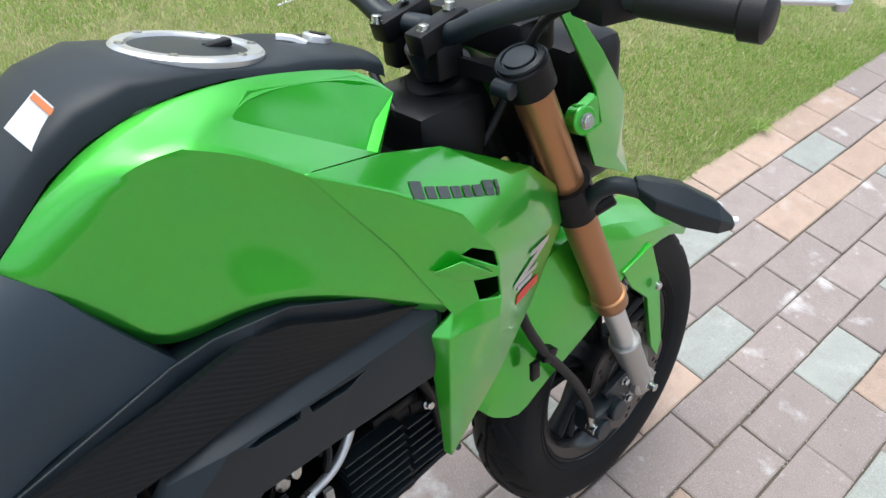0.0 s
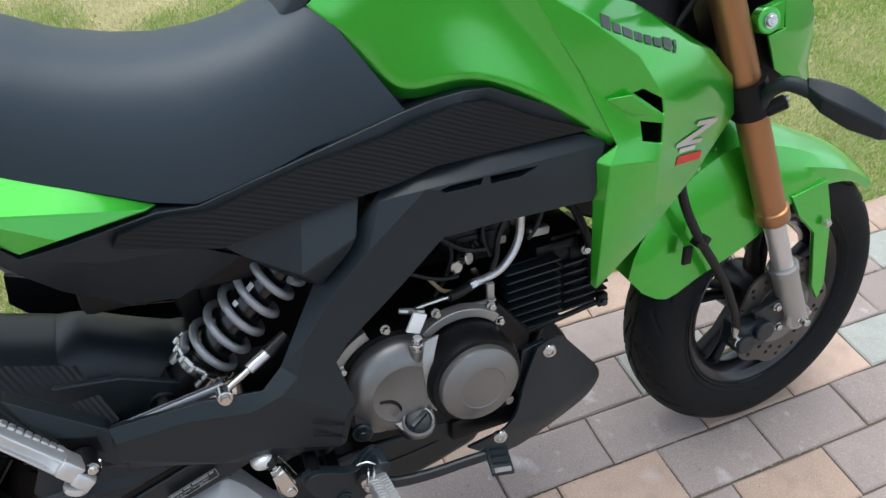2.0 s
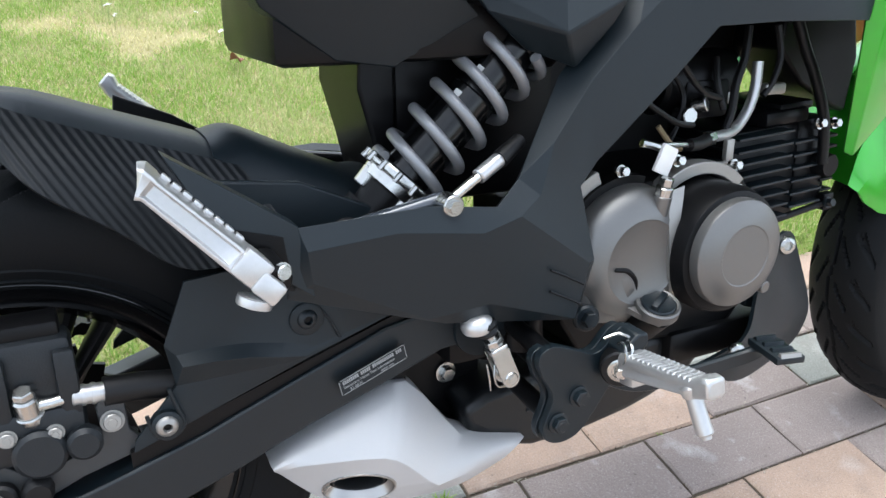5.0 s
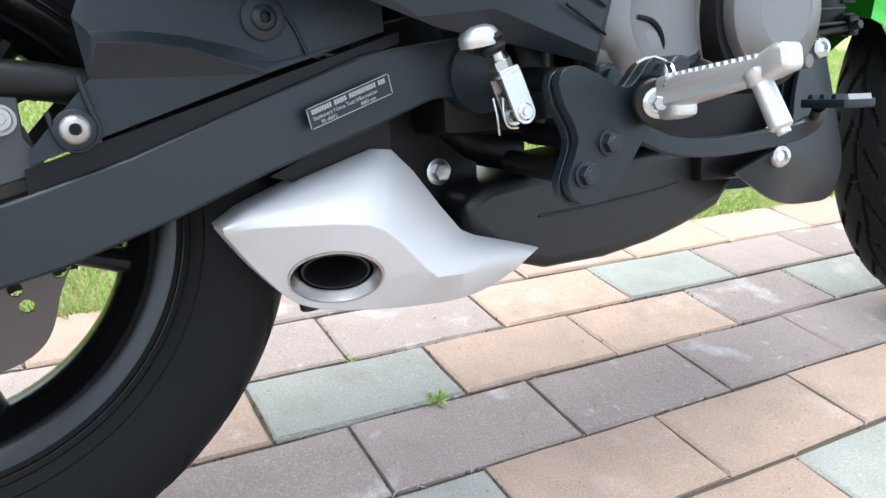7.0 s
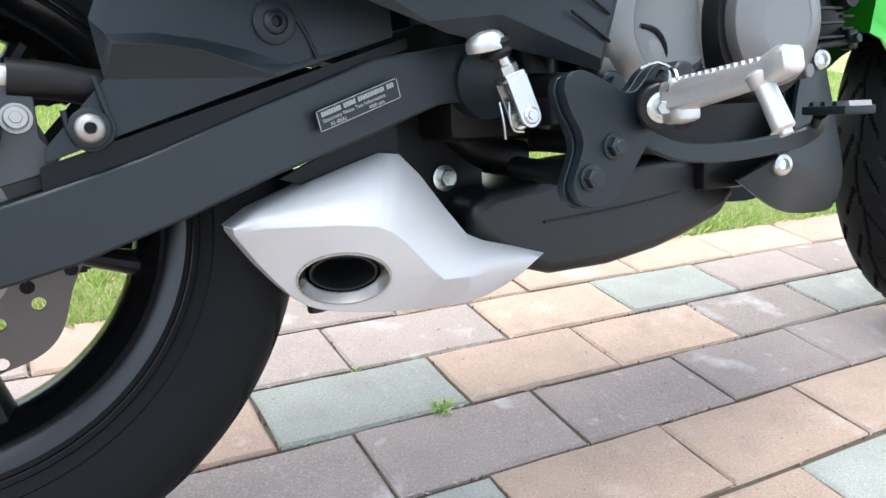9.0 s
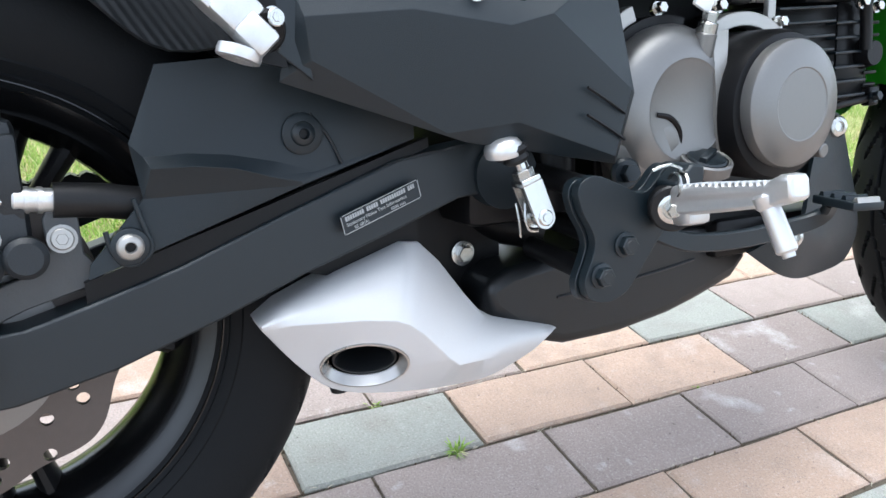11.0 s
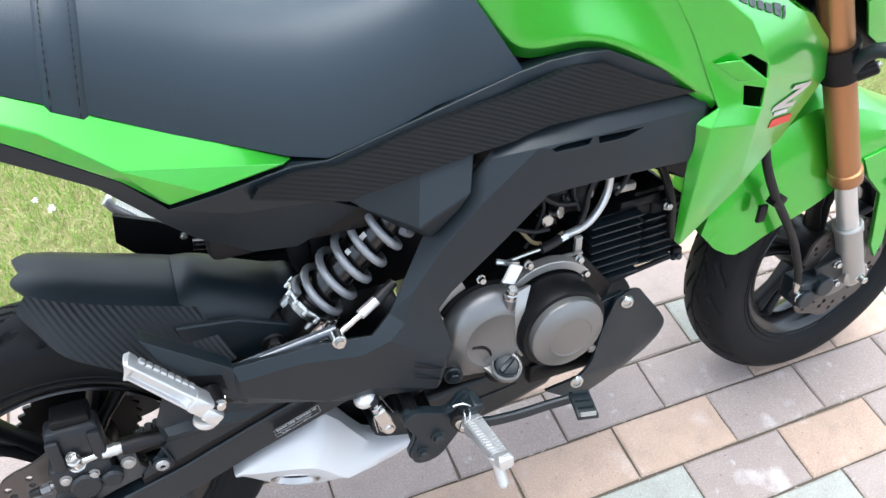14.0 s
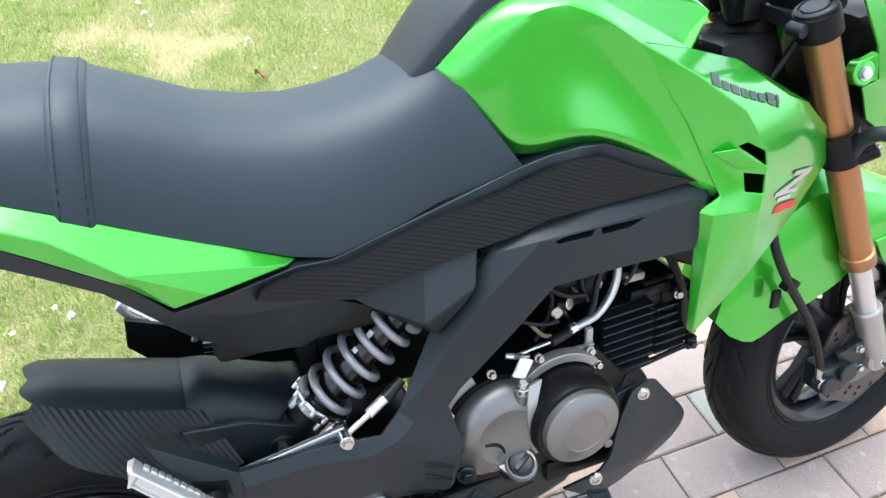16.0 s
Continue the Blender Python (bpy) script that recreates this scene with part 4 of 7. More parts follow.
part("cover_spacer", cap_disc([(0.062, 0.0), (0.062, 0.044), (0.0585, 0.054), (0.050, 0.056)], (0.603, -0.085, 0.363), (0, -1, 0), 56), DARK, engine, "", 35)
part("generator_cover", join(cap_disc([(0.0517, 0.050), (0.0517, 0.0620), (0.0508, 0.0650), (0.0475, 0.0675), (0.0310, 0.0722), (0.0292, 0.0724), (0.0282, 0.0718), (0.010, 0.0718)], (0.6020, -0.085, 0.3648), (0, -1, 0), 64),
                             rod((0.640, -0.134, 0.326), (0.641, -0.151, 0.325), 0.0075, 0.006, n=16, bev=0.001)), ENGINE, engine, "grey painted round engine cover", 30)


def arc_strip(cx, cz, r0, r1, a0, a1, y0, y1, n=18):
    """A flat curved flange round (cx, cz), from angle a0 to a1 in degrees."""
    fan = [radians(a0 + (a1 - a0) * k / n) for k in range(n + 1)]
    return plate([(cx + r1 * math.cos(a), cz + r1 * math.sin(a)) for a in fan] + [(cx + r0 * math.cos(a), cz + r0 * math.sin(a)) for a in reversed(fan)], y0, y1)


part("cover_edge", facets({"a": (0.5660, -0.1100, 0.4250), "b": (0.5470, -0.1130, 0.4225), "c": (0.5370, -0.1235, 0.4020), "d": (0.5520, -0.1240, 0.4050), "e": (0.5400, -0.1265, 0.3700), "f": (0.5465, -0.1265, 0.3700), "g": (0.5420, -0.1250, 0.3380), "h": (0.5480, -0.1250, 0.3380), "i": (0.5540, -0.1180, 0.3160), "j": (0.5590, -0.1180, 0.3180)}, ["a b c d", "d c e f", "f e g h", "h g i j"], 0.012, soft=2), ENGINE_LIGHT, engine, "", 40)
part("gasket_edge", arc_strip(0.600, 0.365, 0.064, 0.076, 45, 132, -0.098, -0.082), ENGINE_LIGHT, engine, bevel=0.001)
part("cover_tab", arc_strip(0.513, 0.363, 0.074, 0.087, 112, 152, -0.092, -0.08), ENGINE_LIGHT, engine, bevel=0.001)
part("cover_gasket", arc_strip(0.513, 0.363, 0.060, 0.074, 75, 200, -0.095, -0.08), DARK, engine)
for p in ((0.448, -0.09, 0.40), (0.468, -0.092, 0.395), (0.505, -0.09, 0.441), (0.57, -0.09, 0.444), (0.644, -0.09, 0.432), (0.657, -0.088, 0.405)):
    part("engine_bolt", bolt(p, (0, -1, 0.15), 0.0055, 0.011, False), ZINC, engine)
part("drain_plug", join(cap_disc([(0.0125, 0.0), (0.0125, 0.003), (0.0105, 0.005)], (0.459, -0.113, 0.316), (-0.2, -1, 0.1), 24), rod((0.459, -0.117, 0.3165), (0.4575, -0.125, 0.3175), 0.0075, n=6, bev=0.0008)), SATIN, engine)
part("cover_lobe", join(cap_disc([(0.030, -0.020), (0.030, -0.004), (0.0275, 0.0005), (0.020, 0.0030), (0.0, 0.0035)], (0.4790, -0.1150, 0.3335), (-0.25, -1, -0.12), 40)), ENGINE, engine, "", 40)
# the groove's shade drawn as a black line on the cover
part("cover_groove", tube([(0.4815, -0.1215, 0.3605), (0.4960, -0.1225, 0.3570), (0.5060, -0.1215, 0.3455), (0.5090, -0.1185, 0.3270)], 0.0024, 6, 8), DARK, engine)
part("plug_boss", rod((0.533, -0.113, 0.396), (0.534, -0.117, 0.422), 0.0085, 0.0088, n=18, bev=0.001), ENGINE, engine)
part("timing_plug", join(rod((0.534, -0.117, 0.420), (0.5345, -0.119, 0.430), 0.0078, n=18, bev=0.001), rod((0.5345, -0.119, 0.430), (0.535, -0.1205, 0.438), 0.0062, n=6, bev=0.0008)), ZINC, engine)
OIL, OIL_AXIS = Vector((0.5250, -0.1325, 0.3220)), Vector((-0.08, -0.36, 0.93)).normalized()
OIL_U = (Vector((1, 0, 0)) - OIL_AXIS * OIL_AXIS.x).normalized()
OIL_W = OIL_AXIS.cross(OIL_U)
oil = part("oil_filler", join(lathe([(0.0200, -0.006), (0.0205, 0.0), (0.0205, 0.003), (0.0190, 0.0042), (0.0168, 0.0035), (0.0168, -0.006)], OIL, OIL_AXIS, 36),
                              slab([OIL - OIL_AXIS * 0.001 + OIL_U * p + OIL_W * q for p, q in ((-0.031, 0.0155), (-0.012, 0.0215), (0.023, 0.0185), (0.0215, 0.0), (0.012, -0.0165), (-0.010, -0.0175), (-0.0205, -0.003))], 0.006, 0.0015, 0.0008, -OIL_AXIS)), ENGINE, engine, "grey alloy oil filler collar")
cap_turn = OIL_AXIS.to_track_quat("Z", "Y").to_matrix().to_4x4()
part("filler_neck", join(rod(OIL - OIL_AXIS * 0.003, OIL - OIL_AXIS * 0.026 + Vector((0, 0.016, 0)), 0.0190, 0.021, n=28)), DARK, oil)
part("oil_cap", join(cap_disc([(0.0158, -0.008), (0.0158, 0.0035), (0.0145, 0.005), (0.012, 0.004)], OIL, OIL_AXIS, 32), moved(box(-0.0125, 0.0125, -0.0032, 0.0032, 0.002, 0.0085, 0.001), Matrix.Translation(OIL) @ cap_turn @ Matrix.Rotation(radians(40), 4, "Z"))), SATIN, oil)


def cylinder_parts():
    """The finned barrel and head, lying forward of the crankcase."""
    tilt = Matrix.Translation((0.70, 0, 0.40)) @ Matrix.Rotation(radians(-3), 4, "Y") @ Matrix.Translation((-0.70, 0, -0.40))
    barrel = part("cylinder", moved(box(0.69, 0.795, -0.046, 0.046, 0.345, 0.452, 0.006), tilt), DARK, engine, "black finned cylinder")
    for k in range(8):
        z = 0.352 + k * 0.0135
        part("fin", moved(box(0.685, 0.765, -0.062, 0.062, z, z + 0.0028, 0.0009), tilt), SATIN, barrel)
    head = part("cylinder_head", moved(box(0.785, 0.834, -0.05, 0.05, 0.352, 0.455, 0.008), tilt), DARK, engine)
    for k in range(6):
        z = 0.358 + k * 0.0145
        part("fin", moved(box(0.772, 0.822, -0.058, 0.058, z, z + 0.003, 0.0009), tilt), SATIN, head)
    part("head_cover", moved(join(box(0.832, 0.842, -0.045, 0.045, 0.362, 0.448, 0.004), rod((0.825, -0.05, 0.40), (0.825, -0.064, 0.40), 0.016, 0.012, n=20)), tilt), DARK, head)
    for k in range(7):
        z = 0.366 + k * 0.0125
        part("fin", moved(box(0.826, 0.849 - 0.001 * abs(k - 3), -0.052, 0.052, z, z + 0.0034, 0.001), tilt), DARK, head)
    part("top_rib", moved(join(box(0.735, 0.80, -0.05, 0.05, 0.452, 0.468, 0.004), box(0.760, 0.812, -0.045, 0.045, 0.464, 0.474, 0.004)), tilt), DARK, head)
    part("stay_lug", moved(box(0.826, 0.842, -0.060, -0.050, 0.346, 0.366, 0.002), tilt), DARK, head)
    for p in ((0.80, -0.058, 0.455), (0.832, -0.052, 0.452), (0.834, -0.058, 0.362)):
        part("head_bolt", bolt(p, (0, -1, 0.2), 0.006, 0.010, False), SATIN if p[2] < 0.4 else ZINC, head)
    part("lower_tie_bar", rod((0.69, -0.062, 0.346), (0.845, -0.055, 0.362), 0.004, n=10), DARK, engine)
    part("plug_lead", tube([(0.758, -0.045, 0.575), (0.775, -0.05, 0.535), (0.790, -0.055, 0.505), (0.807, -0.06, 0.46), (0.815, -0.06, 0.41)], 0.006, 5), HOSE, head)


cylinder_parts()
bp("left_engine_frame", plate([(0.50, 0.40), (0.50, 0.60), (0.80, 0.63), (0.785, 0.52), (0.735, 0.475), (0.70, 0.40)], 0.045, 0.06), DARK, "black frame tube and wiring behind the engine", bevel=0.003)
# cables, pipes and induction above the engine
intake = bp("throttle_body", join(rod((0.60, -0.01, 0.505), (0.70, -0.01, 0.505), 0.032, n=24, bev=0.004), box(0.62, 0.68, -0.045, 0.02, 0.47, 0.51, 0.006)), DARK, "black throttle body with alloy fittings")
part("fitting", rod((0.616, -0.04, 0.476), (0.614, -0.06, 0.478), 0.0085, n=14, bev=0.001), ZINC, intake)
part("fitting", rod((0.641, -0.035, 0.482), (0.645, -0.05, 0.500), 0.006, n=12), ZINC, intake)
part("fitting", box(0.672, 0.694, -0.04, -0.028, 0.482, 0.497, 0.003), ENGINE_LIGHT, intake)
part("fitting", box(0.718, 0.748, -0.056, -0.044, 0.490, 0.502, 0.003), ENGINE_LIGHT, intake)
part("wire", tube([(0.60, -0.045, 0.52), (0.612, -0.05, 0.495), (0.60, -0.055, 0.465), (0.582, -0.06, 0.445)], 0.0028, 5, 8), HOSE, intake)
part("wire", tube([(0.66, -0.04, 0.53), (0.655, -0.05, 0.505), (0.662, -0.055, 0.48)], 0.0035, 5, 8), HOSE, intake)
part("wire", tube([(0.575, -0.07, 0.545), (0.600, -0.066, 0.520), (0.628, -0.060, 0.500), (0.655, -0.056, 0.492)], 0.0034, 5, 8), HOSE, intake)
part("wire", tube([(0.690, -0.05, 0.560), (0.684, -0.054, 0.530), (0.672, -0.058, 0.505), (0.668, -0.060, 0.480), (0.660, -0.062, 0.462)], 0.0042, 5, 8), HOSE, intake)
part("wire", tube([(0.540, -0.075, 0.500), (0.566, -0.073, 0.485), (0.590, -0.070, 0.474), (0.612, -0.066, 0.470)], 0.0030, 5, 8), HOSE, intake)
part("wire", tube([(0.730, -0.05, 0.560), (0.737, -0.052, 0.530), (0.728, -0.054, 0.505), (0.716, -0.054, 0.490)], 0.0036, 5, 8), HOSE, intake)
part("hose_clip", rod((0.622, -0.052, 0.486), (0.630, -0.064, 0.490), 0.0085, n=18, bev=0.001), ZINC, intake)
part("sensor_wire", tube([(0.605, -0.06, 0.446), (0.592, -0.06, 0.452), (0.578, -0.055, 0.470)], 0.0028, 5, 8), material("tan_wire", (0.35, 0.26, 0.14), 0.5), intake)
cable = bp("clutch_cable", tube([(0.533, -0.099, 0.462), (0.56, -0.092, 0.460), (0.597, -0.082, 0.455)], 0.0026, 4, 8), ZINC, "steel cable with black boot and alloy pipe")
part("boot", tube([(0.592, -0.083, 0.455), (0.61, -0.078, 0.454), (0.626, -0.073, 0.456)], 0.0065, 3, 12), HOSE, cable)
part("adjuster_nut", rod((0.624, -0.0735, 0.456), (0.634, -0.071, 0.457), 0.0072, n=6), ZINC, cable)
part("pipe", tube([(0.632, -0.071, 0.457), (0.654, -0.066, 0.457), (0.676, -0.060, 0.461), (0.696, -0.055, 0.478), (0.706, -0.052, 0.50), (0.708, -0.05, 0.525)], 0.0055, 6, 12), ALLOY, cable)
part("bracket", join(box(0.646, 0.656, -0.08, -0.074, 0.425, 0.455, 0.001), box(0.628, 0.656, -0.084, -0.078, 0.430, 0.434, 0.001)), ENGINE_LIGHT, cable)
part("tag", moved(box(-0.009, 0.009, -0.002, 0.002, -0.013, 0.013, 0.001), Matrix.Translation((0.538, -0.112, 0.452)) @ Matrix.Rotation(radians(25), 4, "Y")), WHITE, cable, "white plastic cable tag")
part("lever", tube([(0.522, -0.098, 0.466), (0.536, -0.10, 0.462), (0.552, -0.098, 0.456)], 0.004, 4, 8), ZINC, cable)

# belly cowl: an upper panel and a folded lower corner
BELLY_V = {"a": (0.694, -0.1020, 0.318), "b": (0.708, -0.1010, 0.350), "c": (0.738, -0.0910, 0.354), "d": (0.762, -0.0800, 0.338), "e": (0.800, -0.0660, 0.290), "f": (0.848, -0.0480, 0.232), "g": (0.852, -0.0440, 0.208), "h": (0.832, -0.0480, 0.184), "i": (0.770, -0.0740, 0.1895), "j": (0.700, -0.1030, 0.197), "k": (0.641, -0.1230, 0.2045), "l": (0.596, -0.1180, 0.236),
           "m": (0.640, -0.1300, 0.2560), "n": (0.672, -0.1160, 0.2600), "o": (0.681, -0.1080, 0.2900), "p": (0.720, -0.1040, 0.300), "q": (0.775, -0.0840, 0.252), "r": (0.740, -0.0990, 0.222), "s": (0.812, -0.0680, 0.222)}
BELLY_F = ["a b c p", "c d e p", "a p o", "o p q r", "p e q", "e f q", "q f s", "f g s", "q s r", "g h s", "s h i r", "o r n", "n r m", "m r j k", "r i j", "m k l"]
belly = bp("belly_cowl", facets(BELLY_V, BELLY_F, 0.004, soft=2, keep=("p q s", "q r", "m r i")), BLACK, "matt black belly cowl beside the engine", smooth=30)
part("belly_pan", box(0.585, 0.735, -0.092, 0.085, 0.226, 0.262, 0.006), DARK, belly)
part("mount_plate", plate([(0.690, 0.345), (0.725, 0.352), (0.730, 0.320), (0.700, 0.270), (0.684, 0.275)], -0.092, -0.084), SATIN, belly, bevel=0.001)
part("left_belly_cowl", mirrored(facets(BELLY_V, BELLY_F, 0.004, soft=2)), BLACK, belly)
for p, a in (((0.7275, -0.0975, 0.3385), (-0.3, -1, 0.05)), ((0.6385, -0.1275, 0.2475), (-0.3, -1, 0.05))):
    axis = Vector(a).normalized()
    part("cowl_bolt", join(cap_disc([(0.0105, 0.0), (0.0105, 0.0015), (0.0085, 0.0045), (0.0050, 0.0055), (0.0042, 0.0030)], p, axis, 24)), ZINC, belly)

# ---- exhaust ----
CHAMBER = [(0.352, 0.232), (0.376, 0.243), (0.44, 0.250), (0.54, 0.258), (0.622, 0.258), (0.637, 0.250), (0.637, 0.216), (0.622, 0.200), (0.585, 0.188), (0.545, 0.178), (0.49, 0.1705), (0.43, 0.1700), (0.39, 0.182), (0.36, 0.205)]
exhaust = bp("exhaust", plate(CHAMBER, -0.080, 0.06), EXHAUST_BLACK, "black exhaust chamber with a silver end cover", smooth=60)
rounding = exhaust.modifiers.new("edge", "BEVEL")
rounding.width, rounding.segments, rounding.limit_method, rounding.angle_limit = 0.016, 4, "ANGLE", radians(60)
part("weld_seam", tube([(0.42, -0.0805, 0.214), (0.47, -0.0810, 0.2165), (0.53, -0.0810, 0.2215), (0.57, -0.0805, 0.2265)], 0.0012, 4, 6), EXHAUST_BLACK, exhaust)
part("stand_plate", plate([(0.296, 0.300), (0.33, 0.328), (0.352, 0.318), (0.366, 0.285), (0.392, 0.268), (0.392, 0.228), (0.362, 0.200), (0.325, 0.205), (0.302, 0.245)], -0.036, -0.028), DARK, exhaust, bevel=0.002)
part("stand_arm", tube([(0.355, -0.03, 0.300), (0.39, -0.03, 0.272), (0.43, -0.035, 0.262)], 0.016, 4, 12), DARK, exhaust)
part("header_pipe", tube([(0.770, 0.0, 0.36), (0.762, 0.0, 0.32), (0.735, 0.0, 0.262), (0.690, -0.01, 0.224), (0.63, -0.015, 0.22)], 0.017, 6, 16), DARK, exhaust)
part("chamber_bolt", join(cap_disc([(0.0105, 0.0), (0.0105, 0.0018), (0.0078, 0.0022)], (0.355, -0.0375, 0.2515), (0, -1, 0), 24), rod((0.355, -0.039, 0.2515), (0.355, -0.046, 0.2515), 0.0072, n=6, bev=0.0008)), ZINC, exhaust)
part("rubber_stop", rod((0.232, -0.070, 0.180), (0.233, -0.071, 0.1690), 0.0075, n=16, bev=0.001), HOSE, exhaust)

# the silver end cover: an upper face between its outline and a crease, and a lower face with the outlet
END_TOP = [(0.172, -0.091, 0.2345), (0.190, -0.0845, 0.2440), (0.235, -0.079, 0.260), (0.284, -0.0755, 0.2755), (0.298, -0.0755, 0.2740), (0.313, -0.0775, 0.2585), (0.331, -0.082, 0.2325), (0.346, -0.0855, 0.2130), (0.360, -0.0865, 0.2065), (0.388, -0.087, 0.1990), (0.4145, -0.0875, 0.1910)]
END_CREASE = [(0.1735, -0.0935, 0.2315), (0.192, -0.0990, 0.2340), (0.240, -0.1100, 0.2325), (0.261, -0.1145, 0.2300), (0.2705, -0.1158, 0.2260), (0.2805, -0.1162, 0.2180), (0.292, -0.1162, 0.2055), (0.301, -0.1160, 0.1955), (0.309, -0.1155, 0.1885), (0.345, -0.1065, 0.1850), (0.3895, -0.093, 0.1790)]
END_LOW = [(0.367, -0.089, 0.1675), (0.340, -0.091, 0.1630), (0.30, -0.091, 0.1640), (0.262, -0.087, 0.1670), (0.236, -0.081, 0.1710), (0.218, -0.077, 0.1790), (0.197, -0.080, 0.2010), (0.180, -0.087, 0.2230)]
flat_face = np.array(END_CREASE[1:9] + END_LOW[3:7])
tilt_fit = np.linalg.lstsq(np.stack([np.ones(len(flat_face)), flat_face[:, 0], flat_face[:, 2]], 1), flat_face[:, 1], rcond=None)[0]
OUT_DIR = Vector((tilt_fit[1], -1, tilt_fit[2])).normalized()
OUT_MID = Vector((0.2440, tilt_fit[0] + 0.2440 * tilt_fit[1] + 0.1945 * tilt_fit[2], 0.1945))


def oval(lift, a, b, n=40, drop=0.0):
    """An oval ring about the outlet's middle in the plane of the lower face, lift metres outwards."""
    along = Vector((0.975, -0.2, 0.02))
    along = (along - OUT_DIR * along.dot(OUT_DIR)).normalized()
    across = OUT_DIR.cross(along)
    return [OUT_MID + OUT_DIR * lift + across * drop + along * a * math.cos(2 * math.pi * k / n) + across * b * math.sin(2 * math.pi * k / n) for k in range(n)]


def end_cover_mesh():
    bm = bmesh.new()
    upper, crease = [[Vector(p).lerp(Vector(q), k / 3) for p, q in zip(r, r[1:]) for k in range(3)] + [Vector(r[-1])] for r in (END_TOP, END_CREASE)]
    mids = [[p.lerp(q, t) + Vector((0, -0.0035, 0.0025)) * math.sin(math.pi * t) for p, q in zip(upper, crease)] for t in (0.33, 0.67)]
    rows = [[bm.verts.new(p) for p in r] for r in (upper, *mids, crease)]
    for a, b in zip(rows, rows[1:]):
        for k in range(len(a) - 1):
            bm.faces.new((a[k], a[k + 1], b[k + 1], b[k]))
    low = [bm.verts.new(p) for p in smooth_path([END_CREASE[-1]] + END_LOW + [END_CREASE[0]], 3)[1:-1]]
    lip = rows[-1]
    bend, foot = 24, 8
    for outline, loops in ((lip[:bend + 1] + low[foot:], [oval(0.0, 0.0315, 0.0205)]), (lip[bend:] + low[:foot + 1], [])):
        es = []
        for lp in [outline] + [[bm.verts.new(p) for p in l] for l in loops]:
            es += [bm.edges.get((lp[i], lp[(i + 1) % len(lp)])) or bm.edges.new((lp[i], lp[(i + 1) % len(lp)])) for i in range(len(lp))]
        bmesh.ops.triangle_fill(bm, use_beauty=True, use_dissolve=False, edges=es, normal=OUT_DIR)
    ring = rows[0] + [r[-1] for r in rows[1:]] + low + [r[0] for r in rows[:0:-1]]
    back = [bm.verts.new(v.co + Vector((0.001, 0.030, 0.0))) for v in ring]
    for k in range(len(ring)):
        bm.faces.new((ring[k], ring[(k + 1) % len(ring)], back[(k + 1) % len(ring)], back[k]))
    return bm


end = part("end_cover", end_cover_mesh(), SILVER, exhaust, "satin silver exhaust end cover", 38)
soft_edge = end.modifiers.new("edge", "BEVEL")
soft_edge.width, soft_edge.segments, soft_edge.limit_method, soft_edge.angle_limit = 0.0035, 4, "ANGLE", radians(42)
part("outlet", rings_mesh([oval(-0.002, 0.0325, 0.0215), oval(0.0012, 0.0318, 0.0208), oval(0.0014, 0.0304, 0.0196), oval(-0.0025, 0.0282, 0.0176), oval(-0.0065, 0.0250, 0.0152)], caps=False), OUTLET, exhaust, "bright rolled outlet rim")
part("outlet_pipe", join(rings_mesh([oval(-0.022, 0.0232, 0.0146, drop=0.0012), oval(-0.005, 0.0230, 0.0144, drop=0.0012), oval(-0.0045, 0.0215, 0.0132, drop=0.0012), oval(-0.006, 0.0205, 0.0124, drop=0.0012), oval(-0.040, 0.0200, 0.0120, drop=0.0012)], caps=False), rings_mesh([oval(-0.039, 0.026, 0.0150), oval(-0.041, 0.026, 0.0150)]), rings_mesh([oval(-0.007, 0.0275, 0.0170), oval(-0.020, 0.0275, 0.0170)], caps=False)), EXHAUST_BLACK, exhaust, "black inner tail pipe")
part("end_back", plate([(0.19, 0.232), (0.29, 0.268), (0.35, 0.210), (0.40, 0.188), (0.34, 0.170), (0.25, 0.178), (0.20, 0.212)], -0.052, 0.03), DARK, exhaust)

# ---- foot rests and pedal ----
PLATE = [(0.3745, 0.313), (0.3765, 0.3205), (0.3835, 0.3245), (0.3935, 0.3243), (0.413, 0.3165), (0.425, 0.3110), (0.4345, 0.3110), (0.442, 0.3170), (0.449, 0.3250), (0.4575, 0.3295), (0.4655, 0.3265), (0.466, 0.3110), (0.456, 0.2870), (0.4445, 0.2715), (0.433, 0.2560), (0.421, 0.2415), (0.409, 0.2350), (0.396, 0.2345), (0.385, 0.2400), (0.3815, 0.2515), (0.387, 0.2660), (0.390, 0.2775), (0.3865, 0.2880), (0.379, 0.3000)]
PLATE = [(p.x, p.z) for p in smooth_path([(x, 0, z) for x, z in PLATE + PLATE[:1]], 3)[:-1]]
rest = bp("foot_rest", plate(PLATE, -0.166, -0.158), BLACK, "alloy rider foot rest on a black steel plate", bevel=0.0022)
part("back_plate", moved(plate(PLATE, -0.1575, -0.150), Matrix.Translation((-0.002, 0, -0.0015))), SATIN, rest, bevel=0.001)
for p in ((0.4155, 0.2745), (0.3955, 0.2545), (0.388, 0.316)):
    part("spacer", rod((p[0], -0.158, p[1]), (p[0] + 0.003, -0.075, p[1] + 0.004), 0.0085, n=20), DARK, rest)
for p in ((0.4155, -0.166, 0.2745), (0.3955, -0.166, 0.2545)):
    part("plate_bolt", join(cap_disc([(0.0092, 0.0), (0.0092, 0.0014), (0.0078, 0.0020)], p, (0, -1, 0), 24), rod((p[0], p[1] - 0.001, p[2]), (p[0], p[1] - 0.0075, p[2]), 0.0072, n=6, bev=0.0008), rod((p[0], p[1] - 0.0070, p[2]), (p[0], p[1] - 0.0079, p[2]), 0.0046, 0.0040, n=16)), SATIN, rest)
